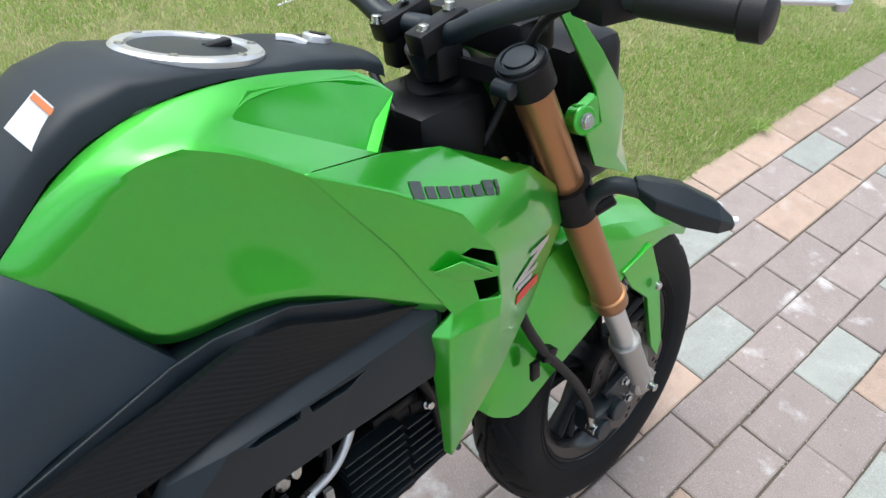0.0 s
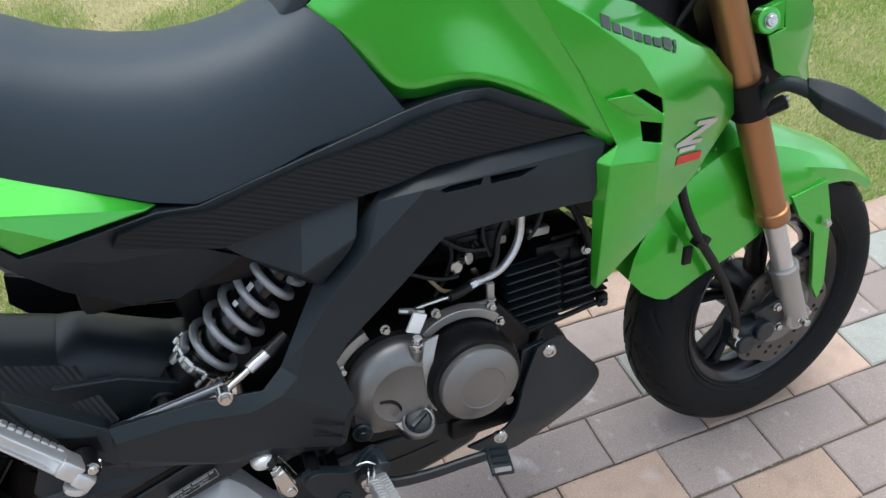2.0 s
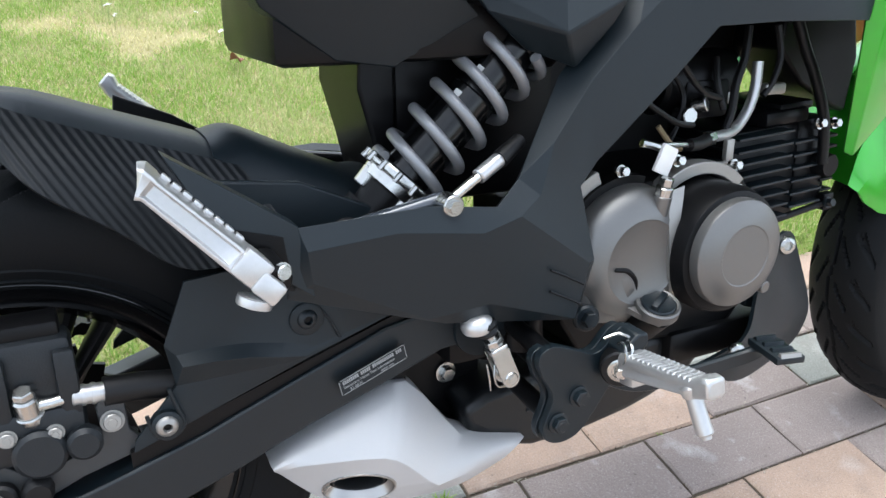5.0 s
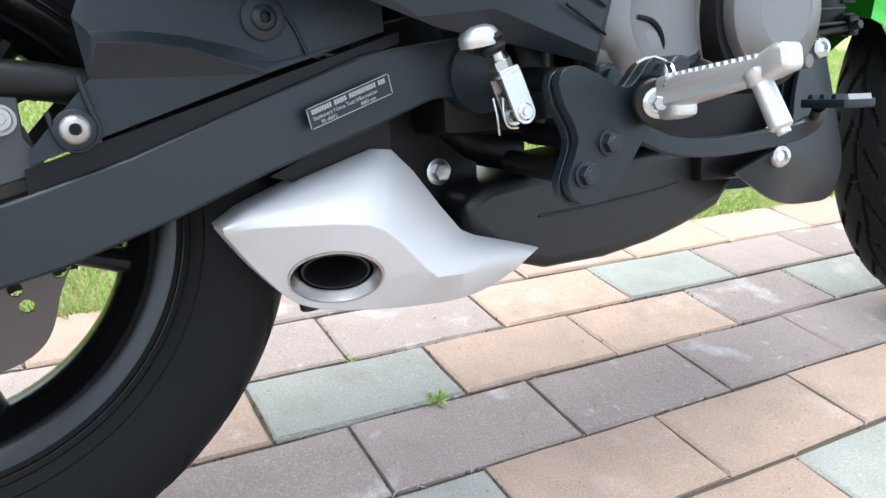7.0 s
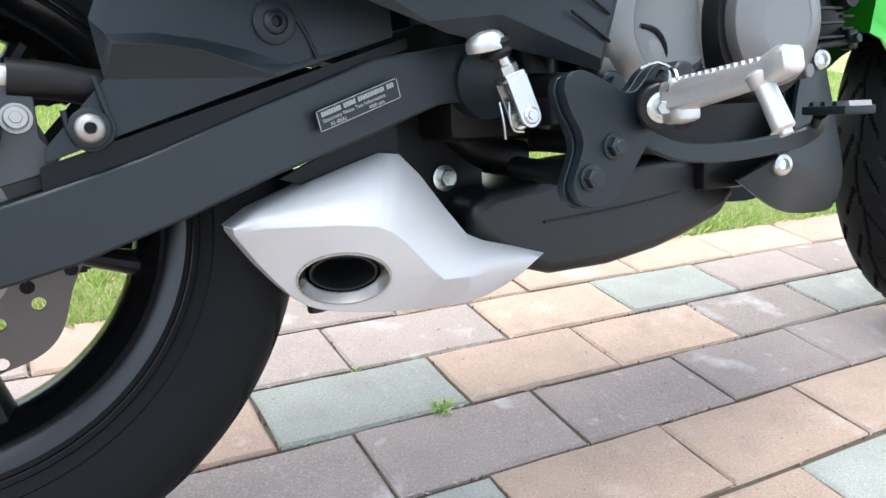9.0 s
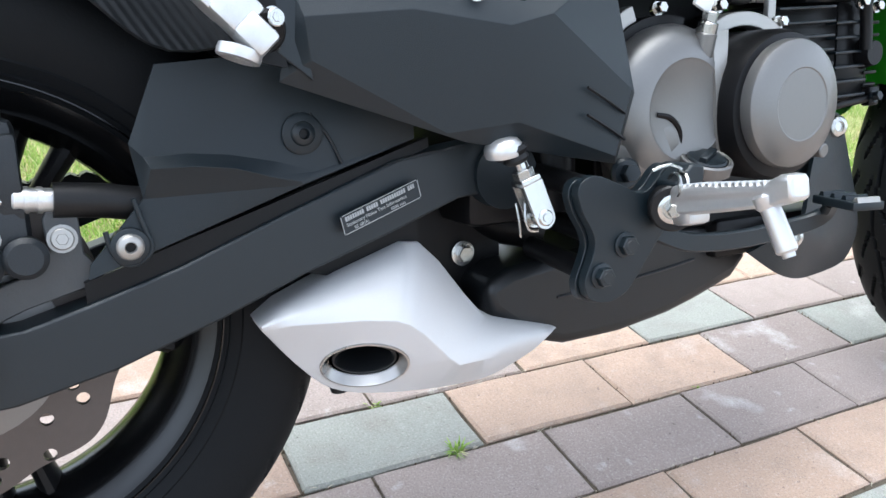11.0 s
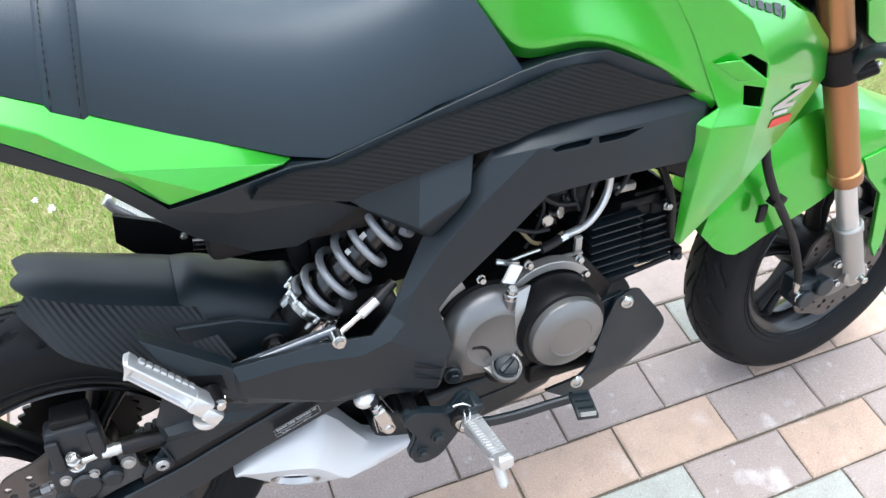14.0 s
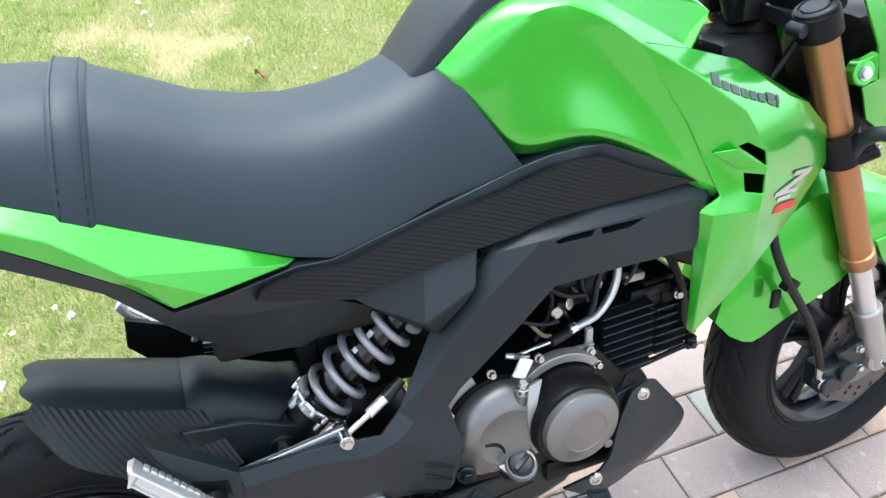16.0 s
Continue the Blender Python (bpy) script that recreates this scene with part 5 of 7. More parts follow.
part("bracket", join(plate([(0.4420, 0.3170), (0.4575, 0.3300), (0.4680, 0.3290), (0.4690, 0.3180), (0.4560, 0.3080), (0.4480, 0.3040)], -0.186, -0.160), plate([(0.4360, 0.2970), (0.4440, 0.3060), (0.4600, 0.2990), (0.4560, 0.2880), (0.4440, 0.2850)], -0.178, -0.160)), BLACK, rest, bevel=0.002)


def bar_frame(p0, p1):
    """Length vector and unit vectors along, across and upwards of a bar."""
    d = Vector(p1) - Vector(p0)
    u = d.normalized()
    across = u.cross(Vector((0, 0, 1))).normalized()
    return d, u, across, across.cross(u)


def peg_mesh(p0, p1, w0, w1, h, lip=0.0035):
    """A tapering cast bar, hollowed on its flanks, with a raised lip at its tip."""
    d, u, across, up = bar_frame(p0, p1)
    rings = []
    for t, w, hh, rise in ((0, w0 * 0.8, h * 0.9, -0.001), (0.03, w0, h, 0), (0.16, w0, h, 0), (0.80, w1, h * 0.74, h * 0.02), (0.86, w1, h * 0.82, lip * 0.5), (0.92, w1 * 1.02, h * 0.86, lip), (0.985, w1, h * 0.76, lip), (1.0, w1 * 0.82, h * 0.58, lip)):
        c = Vector(p0) + d * t + up * rise
        waist = 0.41 if 0.1 < t < 0.82 else 0.5
        rings.append([c + across * w * a + up * hh * b for a, b in ((-0.5, 0.34), (-0.38, 0.5), (0.38, 0.5), (0.5, 0.34), (0.5, 0.14), (waist, 0.0), (waist, -0.26), (0.46, -0.40), (0.3, -0.5), (-0.3, -0.5), (-0.46, -0.40), (-waist, -0.26), (-waist, 0.0), (-0.5, 0.14))])
    return rings_mesh(rings)


def peg_ribs(peg, p0, p1, w0, w1, h, n=13):
    """Two rows of short cross ribs along a peg's upper side."""
    d, u, across, up = bar_frame(p0, p1)
    for k in range(n):
        t = 0.13 + 0.66 * k / (n - 1)
        w = (w0 + (w1 - w0) * t)
        for q in (-1, 1):
            m = Matrix.Translation(Vector(p0) + d * t + up * h * (0.5 - 0.155 * t) + across * q * w * 0.24) @ Matrix((u, across, up)).transposed().to_4x4() @ Matrix.Rotation(radians(14 * q), 4, "Z")
            part("rib", moved(wedge([(x, y, z) for x, y, z in ((-0.0022, -w * 0.21, -0.002), (0.0022, -w * 0.21, -0.002), (-0.0022, w * 0.21, -0.002), (0.0022, w * 0.21, -0.002), (-0.0014, -w * 0.19, 0.0009), (0.0014, -w * 0.19, 0.0009), (-0.0014, w * 0.19, 0.0009), (0.0014, w * 0.19, 0.0009))]), m), ALLOY, peg, smooth=20)


def peg(name, parent, label, *shape):
    ob = part(name, peg_mesh(*shape), ALLOY, parent, label, 30, 0.0012)
    peg_ribs(ob, *shape)
    return ob


peg("peg", rest, "cast alloy peg", (0.4510, -0.182, 0.3050), (0.4555, -0.275, 0.3205), 0.024, 0.0185, 0.021)
part("knuckle", moved(box(-0.0105, 0.0105, -0.009, 0.010, -0.012, 0.010, 0.004), Matrix.Translation((0.4525, -0.190, 0.3005)) @ Matrix.Rotation(radians(-10), 4, "X")), ALLOY, rest, "cast alloy hinge knuckle")
part("feeler", join(rod((0.4515, -0.2530, 0.3160), (0.4550, -0.2690, 0.2830), 0.0062, 0.0068, n=18, bev=0.0016), rod((0.4512, -0.2520, 0.3180), (0.4522, -0.2560, 0.3080), 0.0085, 0.0075, n=18, bev=0.002), rod((0.4549, -0.2685, 0.2840), (0.4553, -0.2702, 0.2805), 0.0045, 0.0040, n=14)), ALLOY, rest)
pivot_axis = Vector((-0.55, -0.82, -0.05)).normalized()
pivot = Vector((0.4455, -0.1800, 0.2995))
part("pivot", cap_disc([(0.0165, -0.010), (0.0165, 0.002), (0.0150, 0.0035)], pivot, pivot_axis, 28), HOSE, rest, "black pivot boss")
part("peg_washer", cap_disc([(0.0105, 0.003), (0.0105, 0.0044), (0.0088, 0.0052), (0.0072, 0.0052), (0.0068, 0.0040)], pivot, pivot_axis, 28), ZINC, rest)
part("peg_bolt", rod(pivot + pivot_axis * 0.004, pivot + pivot_axis * 0.011, 0.0052, n=6, bev=0.0008), ZINC, rest)
part("return_spring", tube([pivot + Vector((0.004 * math.cos(a * 0.9) - 0.004 + 0.0007 * a, -0.004 + 0.009 * math.cos(a), 0.016 + 0.009 * math.sin(a))) for a in [0.6 * k for k in range(24)]] + [pivot + Vector((0.0, 0.004, 0.030)), pivot + Vector((-0.012, 0.008, 0.026))], 0.0013, 2, 6), ZINC, rest)


def flat_bar(pts, wide, thick, steps=6):
    """A flat bar on edge, bent through the points, with rounded corners."""
    path = smooth_path(pts, steps)
    rings = []
    for i, p in enumerate(path):
        d = (path[min(i + 1, len(path) - 1)] - path[max(i - 1, 0)]).normalized()
        side = d.cross(Vector((0, -1, 0)))
        side = side.normalized() if side.length > 0.2 else Vector((0, 0, 1))
        out = side.cross(d).normalized()
        rings.append([p + side * wide * 0.5 * a + out * thick * 0.5 * b for a, b in ((-1, -0.5), (-0.8, -1), (0.8, -1), (1, -0.5), (1, 0.5), (0.8, 1), (-0.8, 1), (-1, 0.5))])
    return rings_mesh(rings)


pedal = bp("brake_pedal", flat_bar([(0.436, -0.150, 0.292), (0.4440, -0.153, 0.2845), (0.4610, -0.158, 0.2745), (0.4840, -0.162, 0.2672), (0.5250, -0.165, 0.2648), (0.5700, -0.168, 0.2675), (0.5990, -0.173, 0.2720), (0.6090, -0.180, 0.2795), (0.6060, -0.187, 0.2895)], 0.0145, 0.0075), SATIN, "black steel rear brake pedal")
pad_turn = Matrix.Translation((0.5985, -0.2035, 0.2935)) @ Matrix.Rotation(radians(-14), 4, "Z")
part("pad", moved(box(-0.0135, 0.0135, -0.024, 0.020, -0.0040, 0.0025, 0.001), pad_turn), SATIN, pedal, bevel=0)
for k in range(4):
    part("pad_tooth", moved(wedge([(x, -0.021 + 0.0118 * k + y, z) for x in (-0.0098, 0.0098) for y, z in ((-0.003, 0.002), (0.003, 0.002), (-0.0018, 0.0058), (0.0010, 0.0058))]), pad_turn), ENGINE_LIGHT if k == 0 else SATIN, pedal, smooth=20)

# rear brake master cylinder: rubber boot, threaded rod, lock nut and clevis
clevis = bp("master_cylinder", rod((0.3340, -0.1120, 0.372), (0.3390, -0.1330, 0.338), 0.0105, 0.0090, n=24, bev=0.002), HOSE, "rear brake master cylinder with a zinc clevis")
CL_PIN, CL_TOP = Vector((0.3592, -0.1430, 0.2965)), Vector((0.3455, -0.1390, 0.3340))
CLD = (CL_PIN - CL_TOP).normalized()
CLU = (Vector((0, -1, 0)) - CLD * CLD.dot(Vector((0, -1, 0)))).normalized()
CLM = Matrix((CLD.cross(CLU), CLU, CLD)).transposed().to_4x4()
part("cap", cap_disc([(0.0128, 0.0), (0.0136, 0.003), (0.0130, 0.007), (0.0105, 0.0105), (0.0060, 0.0125), (0.0, 0.0130)], (0.3365, -0.1340, 0.3400), (-0.22, -0.05, 1.0), 28), ALLOY, clevis)
part("boot", lathe([(0.0095, -0.002), (0.0105, 0.001), (0.0085, 0.004), (0.0095, 0.007), (0.0070, 0.010), (0.0, 0.011), (0.0, -0.002)], (0.3405, -0.1375, 0.3440), CLD, 20), HOSE, clevis)
part("pushrod", rod(CL_TOP - CLD * 0.006, CL_PIN - CLD * 0.016, 0.0038, n=14), ZINC, clevis)
part("lock_nut", rod(CL_TOP + CLD * 0.004, CL_TOP + CLD * 0.011, 0.0075, n=6, bev=0.0006), ZINC, clevis)


def clevis_cheek(side):
    """One cheek of the fork: a plate, straight at the bridge and round about the pin."""
    r = 0.0078
    outline = [(-r, -0.026), (r, -0.026), (r, 0.0)] + [(r * math.cos(a), r * math.sin(a)) for a in [math.pi * k / 12 for k in range(1, 12)]] + [(-r, 0.0)]
    bm = plate(outline, side * 0.0068 - 0.0012, side * 0.0068 + 0.0012)
    return moved(bm, Matrix.Translation(CL_PIN) @ CLM)


part("fork_end", join(clevis_cheek(1), clevis_cheek(-1), moved(box(-0.0078, 0.0078, -0.008, 0.008, -0.030, -0.025, 0.001), Matrix.Translation(CL_PIN) @ CLM)), ZINC, clevis, bevel=0.0005)
part("clevis_pin", moved(join(rod((0, -0.010, 0), (0, 0.0095, 0), 0.0058, n=20, bev=0.001), rod((0, 0.0090, 0), (0, 0.0105, 0), 0.0030, n=12)), Matrix.Translation(CL_PIN) @ CLM), ZINC, clevis)
part("split_pin", tube([CL_PIN + Vector((-0.0095, 0.004, 0.010)), CL_PIN + Vector((-0.0105, 0.002, 0.0)), CL_PIN + Vector((-0.0075, 0.001, -0.0085)), CL_PIN + Vector((-0.001, 0.0, -0.0095))], 0.0010, 5, 6), ZINC, clevis)
part("switch_spring", tube([CL_PIN + Vector((-0.0145, 0.008, 0.010)), CL_PIN + Vector((-0.0130, 0.006, -0.002)), CL_PIN + Vector((-0.0115, 0.006, -0.014))], 0.0009, 4, 6), ZINC, clevis)
part("switch_rod", tube([(0.352, -0.130, 0.342), (0.362, -0.131, 0.322), (0.371, -0.131, 0.302)], 0.0010, 4, 6), ZINC, clevis)

FOLD_TIP, FOLD_BASE = Vector((0.0985, -0.1420, 0.4935)), Vector((0.1560, -0.1550, 0.4330))
fold_along = (FOLD_BASE - FOLD_TIP).normalized()
fold_up = Vector((0.72, 0, 0.69))
fold_up = (fold_up - fold_along * fold_along.dot(fold_up)).normalized()
fold_out = fold_along.cross(fold_up)
if fold_out.y > 0:
    fold_out = -fold_out


def folded_peg_mesh():
    """A folded foot rest: a flat toothed top, a flank hollowed between two flanges and a flared tip."""
    length = (FOLD_BASE - FOLD_TIP).length
    rings = []
    for t, grow, hollow in ((0.0, 0.72, 0.0), (0.03, 1.12, 0.0), (0.09, 1.08, 0.0), (0.13, 0.92, 0.004), (0.5, 0.98, 0.0042), (0.80, 1.04, 0.0042), (0.90, 1.06, 0.0), (1.0, 1.05, 0.0)):
        lean = 0.007 * max(0.0, 1 - t / 0.10)
        section = ((0.0085, -0.0095), (0.0085, -0.0020), (0.0050, 0.0060), (0.0034, 0.0068), (0.0020, 0.0064 - hollow), (-0.0070, 0.0066 - hollow), (-0.0082, 0.0072), (-0.0105, 0.0066), (-0.0110, 0.0040), (-0.0110, -0.0095))
        rings.append([FOLD_TIP + fold_along * (t * length - lean * (u / 0.011)) + fold_up * u * grow + fold_out * o * grow for u, o in section])
    return rings_mesh(rings)


passenger = part("passenger_peg", folded_peg_mesh(), ALLOY, bike, "folded alloy passenger foot rest", 28, 0.0009)
for k in range(8):
    tooth = Matrix.Translation(FOLD_TIP + fold_along * (0.0135 + 0.0082 * k) + fold_up * 0.0085 - fold_out * 0.0055) @ Matrix((fold_along, fold_up, fold_out)).transposed().to_4x4()
    part("tooth", moved(box(-0.0034, 0.0034, -0.002, 0.0022, -0.0042, 0.0030, 0.0012), tooth), ALLOY, passenger, smooth=25)
part("knuckle", join(moved(join(box(-0.013, 0.009, -0.0115, 0.0095, -0.011, 0.010, 0.003), box(0.004, 0.024, -0.0120, 0.0040, -0.009, 0.012, 0.003)), Matrix.Translation(FOLD_BASE + fold_along * 0.006) @ Matrix((fold_along, fold_up, fold_out)).transposed().to_4x4())), ALLOY, passenger)
part("hinge_collar", cap_disc([(0.0095, -0.0035), (0.0118, -0.0028), (0.0122, 0.0), (0.0118, 0.0030), (0.0095, 0.0036)], (0.1575, -0.1590, 0.4070), (0.34, 0.05, 0.94), 32), ALLOY, passenger)
part("hinge_spring", tube([Vector((0.1755 + 0.0005 * a, -0.150 + 0.0065 * math.cos(a), 0.424 + 0.0065 * math.sin(a) - 0.0007 * a)) for a in [0.7 * k for k in range(20)]], 0.0013, 2, 6), ZINC, passenger)
part("bracket", join(rod((0.168, -0.135, 0.425), (0.172, -0.163, 0.418), 0.012, n=16, bev=0.002), slab([(0.15, -0.134, 0.45), (0.185, -0.137, 0.44), (0.19, -0.137, 0.40), (0.165, -0.136, 0.405)], 0.01, 0.002, 0.001)), DARK, passenger)
part("pivot_bolt", bolt((0.176, -0.160, 0.425), (0.2, -1, 0.1), 0.006, 0.006), ZINC, passenger)
left_rest = bp("left_passenger_bracket", plate([(0.107, 0.511), (0.102, 0.472), (0.138, 0.430), (0.18, 0.418), (0.325, 0.395), (0.328, 0.423), (0.22, 0.447), (0.155, 0.490)], 0.118, 0.126), DARK, "black bracket with a folded alloy passenger peg", bevel=0.001)
peg("left_peg", left_rest, "", (0.150, 0.135, 0.474), (0.100, 0.143, 0.521), 0.026, 0.018, 0.018)
part("left_tube", rod((0.19, 0.108, 0.452), (0.36, 0.10, 0.428), 0.008, n=14), RIM, left_rest)
part("bracket_bolt", bolt((0.182, 0.117, 0.462), (0, -1, 0), 0.005, 0.004), ZINC, left_rest)

# ---- rear mudguard hugger ----
HUG_V = {"t1": (0.012, 0.0, 0.535), "t2": (0.087, 0.0, 0.526), "t3": (0.138, 0.0, 0.506), "t4": (0.187, 0.0, 0.482), "t5": (0.262, 0.0, 0.458), "v": (0.032, -0.038, 0.537),
         "c1": (0.013, -0.068, 0.536), "c2": (0.044, -0.072, 0.534), "c3": (0.104, -0.074, 0.517), "c4": (0.155, -0.074, 0.499), "c5": (0.178, -0.075, 0.484),
         "s1": (0.025, -0.083, 0.520), "s2": (0.049, -0.088, 0.490), "s3": (0.092, -0.092, 0.458), "sd": (0.123, -0.093, 0.404), "s4": (0.104, -0.094, 0.359), "s5": (0.109, -0.094, 0.326), "s6": (0.076, -0.096, 0.290), "s7": (0.0745, -0.097, 0.2815),
         "s8": (0.2068, -0.096, 0.3265), "s9": (0.288, -0.095, 0.352), "sa": (0.285, -0.094, 0.41), "sb": (0.212, -0.092, 0.412), "sc": (0.201, -0.090, 0.434), "u1": (0.111, -0.0965, 0.351), "u2": (0.137, -0.0955, 0.3515), "u3": (0.162, -0.0945, 0.349), "u4": (0.190, -0.0945, 0.343), "u5": (0.217, -0.093, 0.3345), "m1": (0.114, -0.1045, 0.3445), "m2": (0.138, -0.1055, 0.3445), "m3": (0.162, -0.1045, 0.3415), "m4": (0.186, -0.100, 0.334), "m5": (0.2060, -0.0965, 0.3290)}
HUG_LOW = ["sd sb u3 u2 u1", "sd u1 s4", "sb sa s9 u5 u4 u3", "u1 u2 m2 m1", "u2 u3 m3 m2", "u3 u4 m4 m3", "u4 u5 m5 m4", "u5 s9 s8 m5", "s4 u1 m1 s5", "m1 m2 m3 s8 s5", "m3 m4 m5 s8", "s5 s8 s7 s6"]
# the hood in stations, each from the middle line to the lower edge
HOOD = [[(0.013, 0, 0.534), (0.006, -0.022, 0.537), (0.019, -0.040, 0.531), (0.008, -0.049, 0.521), (0.011, -0.055, 0.513), (0.018, -0.062, 0.503)],
        [(0.045, 0, 0.531), (0.045, -0.026, 0.530), (0.045, -0.048, 0.520), (0.045, -0.063, 0.507), (0.044, -0.076, 0.493), (0.042, -0.087, 0.478)],
        [(0.095, 0, 0.514), (0.095, -0.028, 0.512), (0.095, -0.052, 0.502), (0.092, -0.067, 0.487), (0.088, -0.081, 0.469), (0.084, -0.093, 0.448)],
        [(0.150, 0, 0.494), (0.150, -0.028, 0.493), (0.150, -0.053, 0.484), (0.146, -0.068, 0.464), (0.140, -0.083, 0.441), (0.132, -0.095, 0.412)],
        [(0.176, 0, 0.484), (0.176, -0.026, 0.482), (0.178, -0.052, 0.474), (0.186, -0.068, 0.459), (0.195, -0.083, 0.443), (0.205, -0.097, 0.424)]]
FORE = [[(0.160, 0, 0.492), (0.160, -0.030, 0.490), (0.160, -0.055, 0.478), (0.165, -0.066, 0.45)], [(0.182, 0, 0.496), (0.186, -0.024, 0.493), (0.194, -0.046, 0.476), (0.205, -0.064, 0.44)], [(0.230, 0, 0.475), (0.232, -0.026, 0.471), (0.236, -0.048, 0.455), (0.24, -0.064, 0.43)], [(0.272, 0, 0.456), (0.272, -0.03, 0.451), (0.272, -0.052, 0.437), (0.272, -0.068, 0.41)], [(0.297, 0, 0.450), (0.296, -0.03, 0.444), (0.292, -0.055, 0.428), (0.288, -0.075, 0.40)], [(0.31, 0, 0.40), (0.308, -0.03, 0.40), (0.30, -0.06, 0.395), (0.29, -0.085, 0.38)]]


def hood_mesh(stations, lo, hi, both):
    """Skins the stations smoothly, from point lo to point hi of each, on one side or right across."""
    fine = []
    for k in range(lo, hi + 1):
        fine.append(smooth_path([st[k] for st in stations], 5))
    rows = [list(r) for r in zip(*fine)]
    rows = [smooth_path(r, 3) if len(r) > 2 else r for r in rows]
    if both:
        rows = [[Vector((p.x, -p.y, p.z)) for p in r[:0:-1]] + r for r in rows]
    bm = rings_mesh(rows, closed=False)
    bmesh.ops.recalc_face_normals(bm, faces=bm.faces[:])
    bm.normal_update()
    if sum(f.normal.z - f.normal.y * 0.3 for f in bm.faces) < 0:
        bmesh.ops.reverse_faces(bm, faces=bm.faces[:])
    return thicken(bm, 0.003)


hugger = bp("rear_mudguard", facets(HUG_V, HUG_LOW, 0.003), BLACK, "matt black moulded mudguard over the rear wheel", smooth=42, bevel=0.0012)
part("moulded_line", tube([(0.214, -0.0955, 0.3720), (0.2255, -0.0955, 0.3575), (0.2345, -0.0955, 0.3385)], 0.0011, 5, 6), BLACK, hugger)
part("top_shell", hood_mesh(HOOD, 0, 2, True), BLACK, hugger, "", 50)
part("fore_shell", hood_mesh(FORE, 0, 3, True), BLACK, hugger, "", 50)
part("inner_skin", plate([(0.150, 0.470), (0.215, 0.462), (0.285, 0.430), (0.290, 0.385), (0.215, 0.405), (0.160, 0.430)], -0.078, -0.070), BLACK, hugger, bevel=0.002)
part("ribbed_side", hood_mesh(HOOD, 2, 5, False), CARBON_FINE, hugger, "fine diagonal ribs", 50)
part("left_side", mirrored(hood_mesh(HOOD, 2, 5, False)), CARBON_FINE, hugger, "", 50)
part("left_lower", mirrored(facets(HUG_V, HUG_LOW, 0.003)), BLACK, hugger, "", 28)
for p, r in (((0.2085, -0.0965, 0.3595), 0.0135), ((0.0985, -0.1010, 0.2995), 0.0110)):
    part("bolt_seat", lathe([(r, -0.008), (r, -0.0004), (r - 0.0015, 0.0006), (0.004, 0.0004), (0.004, -0.008)], p, (0, -1, 0), 28), BLACK, hugger)
    part("guard_bolt", lathe([(0.0082, -0.0006), (0.0080, 0.0010), (0.0062, 0.0030), (0.0036, 0.0038), (0.0030, 0.0030), (0.0030, -0.0006)], p, (0, -1, 0), 24), SATIN if r > 0.012 else ENGINE_LIGHT, hugger)
    part("bolt_socket", rod((p[0], p[1] + 0.001, p[2]), (p[0], p[1] - 0.0008, p[2]), 0.0032, n=6), DARK, hugger)
# a moulded rim about the lower bolt
TAB = [(0.1030, 0.3275), (0.1078, 0.3088), (0.1108, 0.2985), (0.1075, 0.2918), (0.0995, 0.2878), (0.0928, 0.2905), (0.0885, 0.2976), (0.0860, 0.3095)]
part("tab_rim", tube([(x, -0.0985, z) for x, z in TAB], 0.0016, 4, 8), BLACK, hugger)
# dark strip standing in for the shade between mudguard and swing arm
part("arm_gap", plate([(0.072, 0.2625), (0.30, 0.345), (0.30, 0.352), (0.072, 0.279)], -0.092, -0.086), DARK, hugger)

# ---- shock absorber ----
SD = Vector((0.0750, -0.0086, 0.0771)).normalized()
S0 = Vector((0.3166, -0.0652, 0.4646)) - SD * 0.096
S1 = S0 + SD * 0.228
EYE = S0 + SD * 0.014 + Vector((-0.010, 0, 0.008))
SPRING_AT, COIL_STEP = 0.096, 0.0269
shock = bp("shock_absorber", rod(S0 + SD * 0.018, S0 + SD * 0.082, 0.0190, 0.0235, n=28, bev=0.002), DARK, "rear shock absorber with a grey coil spring")
part("lower_eye", join(rod(EYE + Vector((0, -0.022, 0)), EYE + Vector((0, 0.02, 0)), 0.016, n=24, bev=0.002), rod(EYE, EYE + SD * 0.03, 0.014, n=16)), DARK, shock)
part("eye_bolt", rod(EYE + Vector((0, -0.021, 0)), EYE + Vector((0, -0.029, 0)), 0.009, n=6), ZINC, shock)
part("damper_body", join(rod(S0 + SD * 0.08, S0 + SD * 0.168, 0.0215, n=28, bev=0.002), rod(S0 + SD * 0.168, S1, 0.0195, n=28)), RIM, shock, "gloss black damper tube")
part("spring_seat", lathe([(0.022, -0.012), (0.028, -0.010), (0.029, -0.002), (0.035, 0.0), (0.036, 0.003), (0.035, 0.006), (0.02, 0.007), (0.02, -0.012)], S0 + SD * 0.074, SD, 40), ZINC, shock, "zinc plated preload collar")
u_, v_ = basis(SD)
for k in range(14):
    a = 2 * math.pi * k / 14
    q = S0 + SD * 0.076 + (u_ * math.cos(a) + v_ * math.sin(a)) * 0.0355
    part("collar_lug", rod(q - SD * 0.005, q + SD * 0.004, 0.0026, n=8, bev=0.0005), ZINC, shock)
for a in (0.4, 2.5, 4.6):
    q = S0 + SD * 0.066 + (u_ * math.cos(a) + v_ * math.sin(a)) * 0.0225
    part("collar_step", rod(q - SD * 0.014, q + SD * 0.006, 0.0075, 0.0085, n=10, bev=0.001), ZINC, shock)
FACE = Vector((-0.62, -0.56, 0.55))
FACE_TURN = math.atan2(FACE.dot(v_), FACE.dot(u_))
coil = []
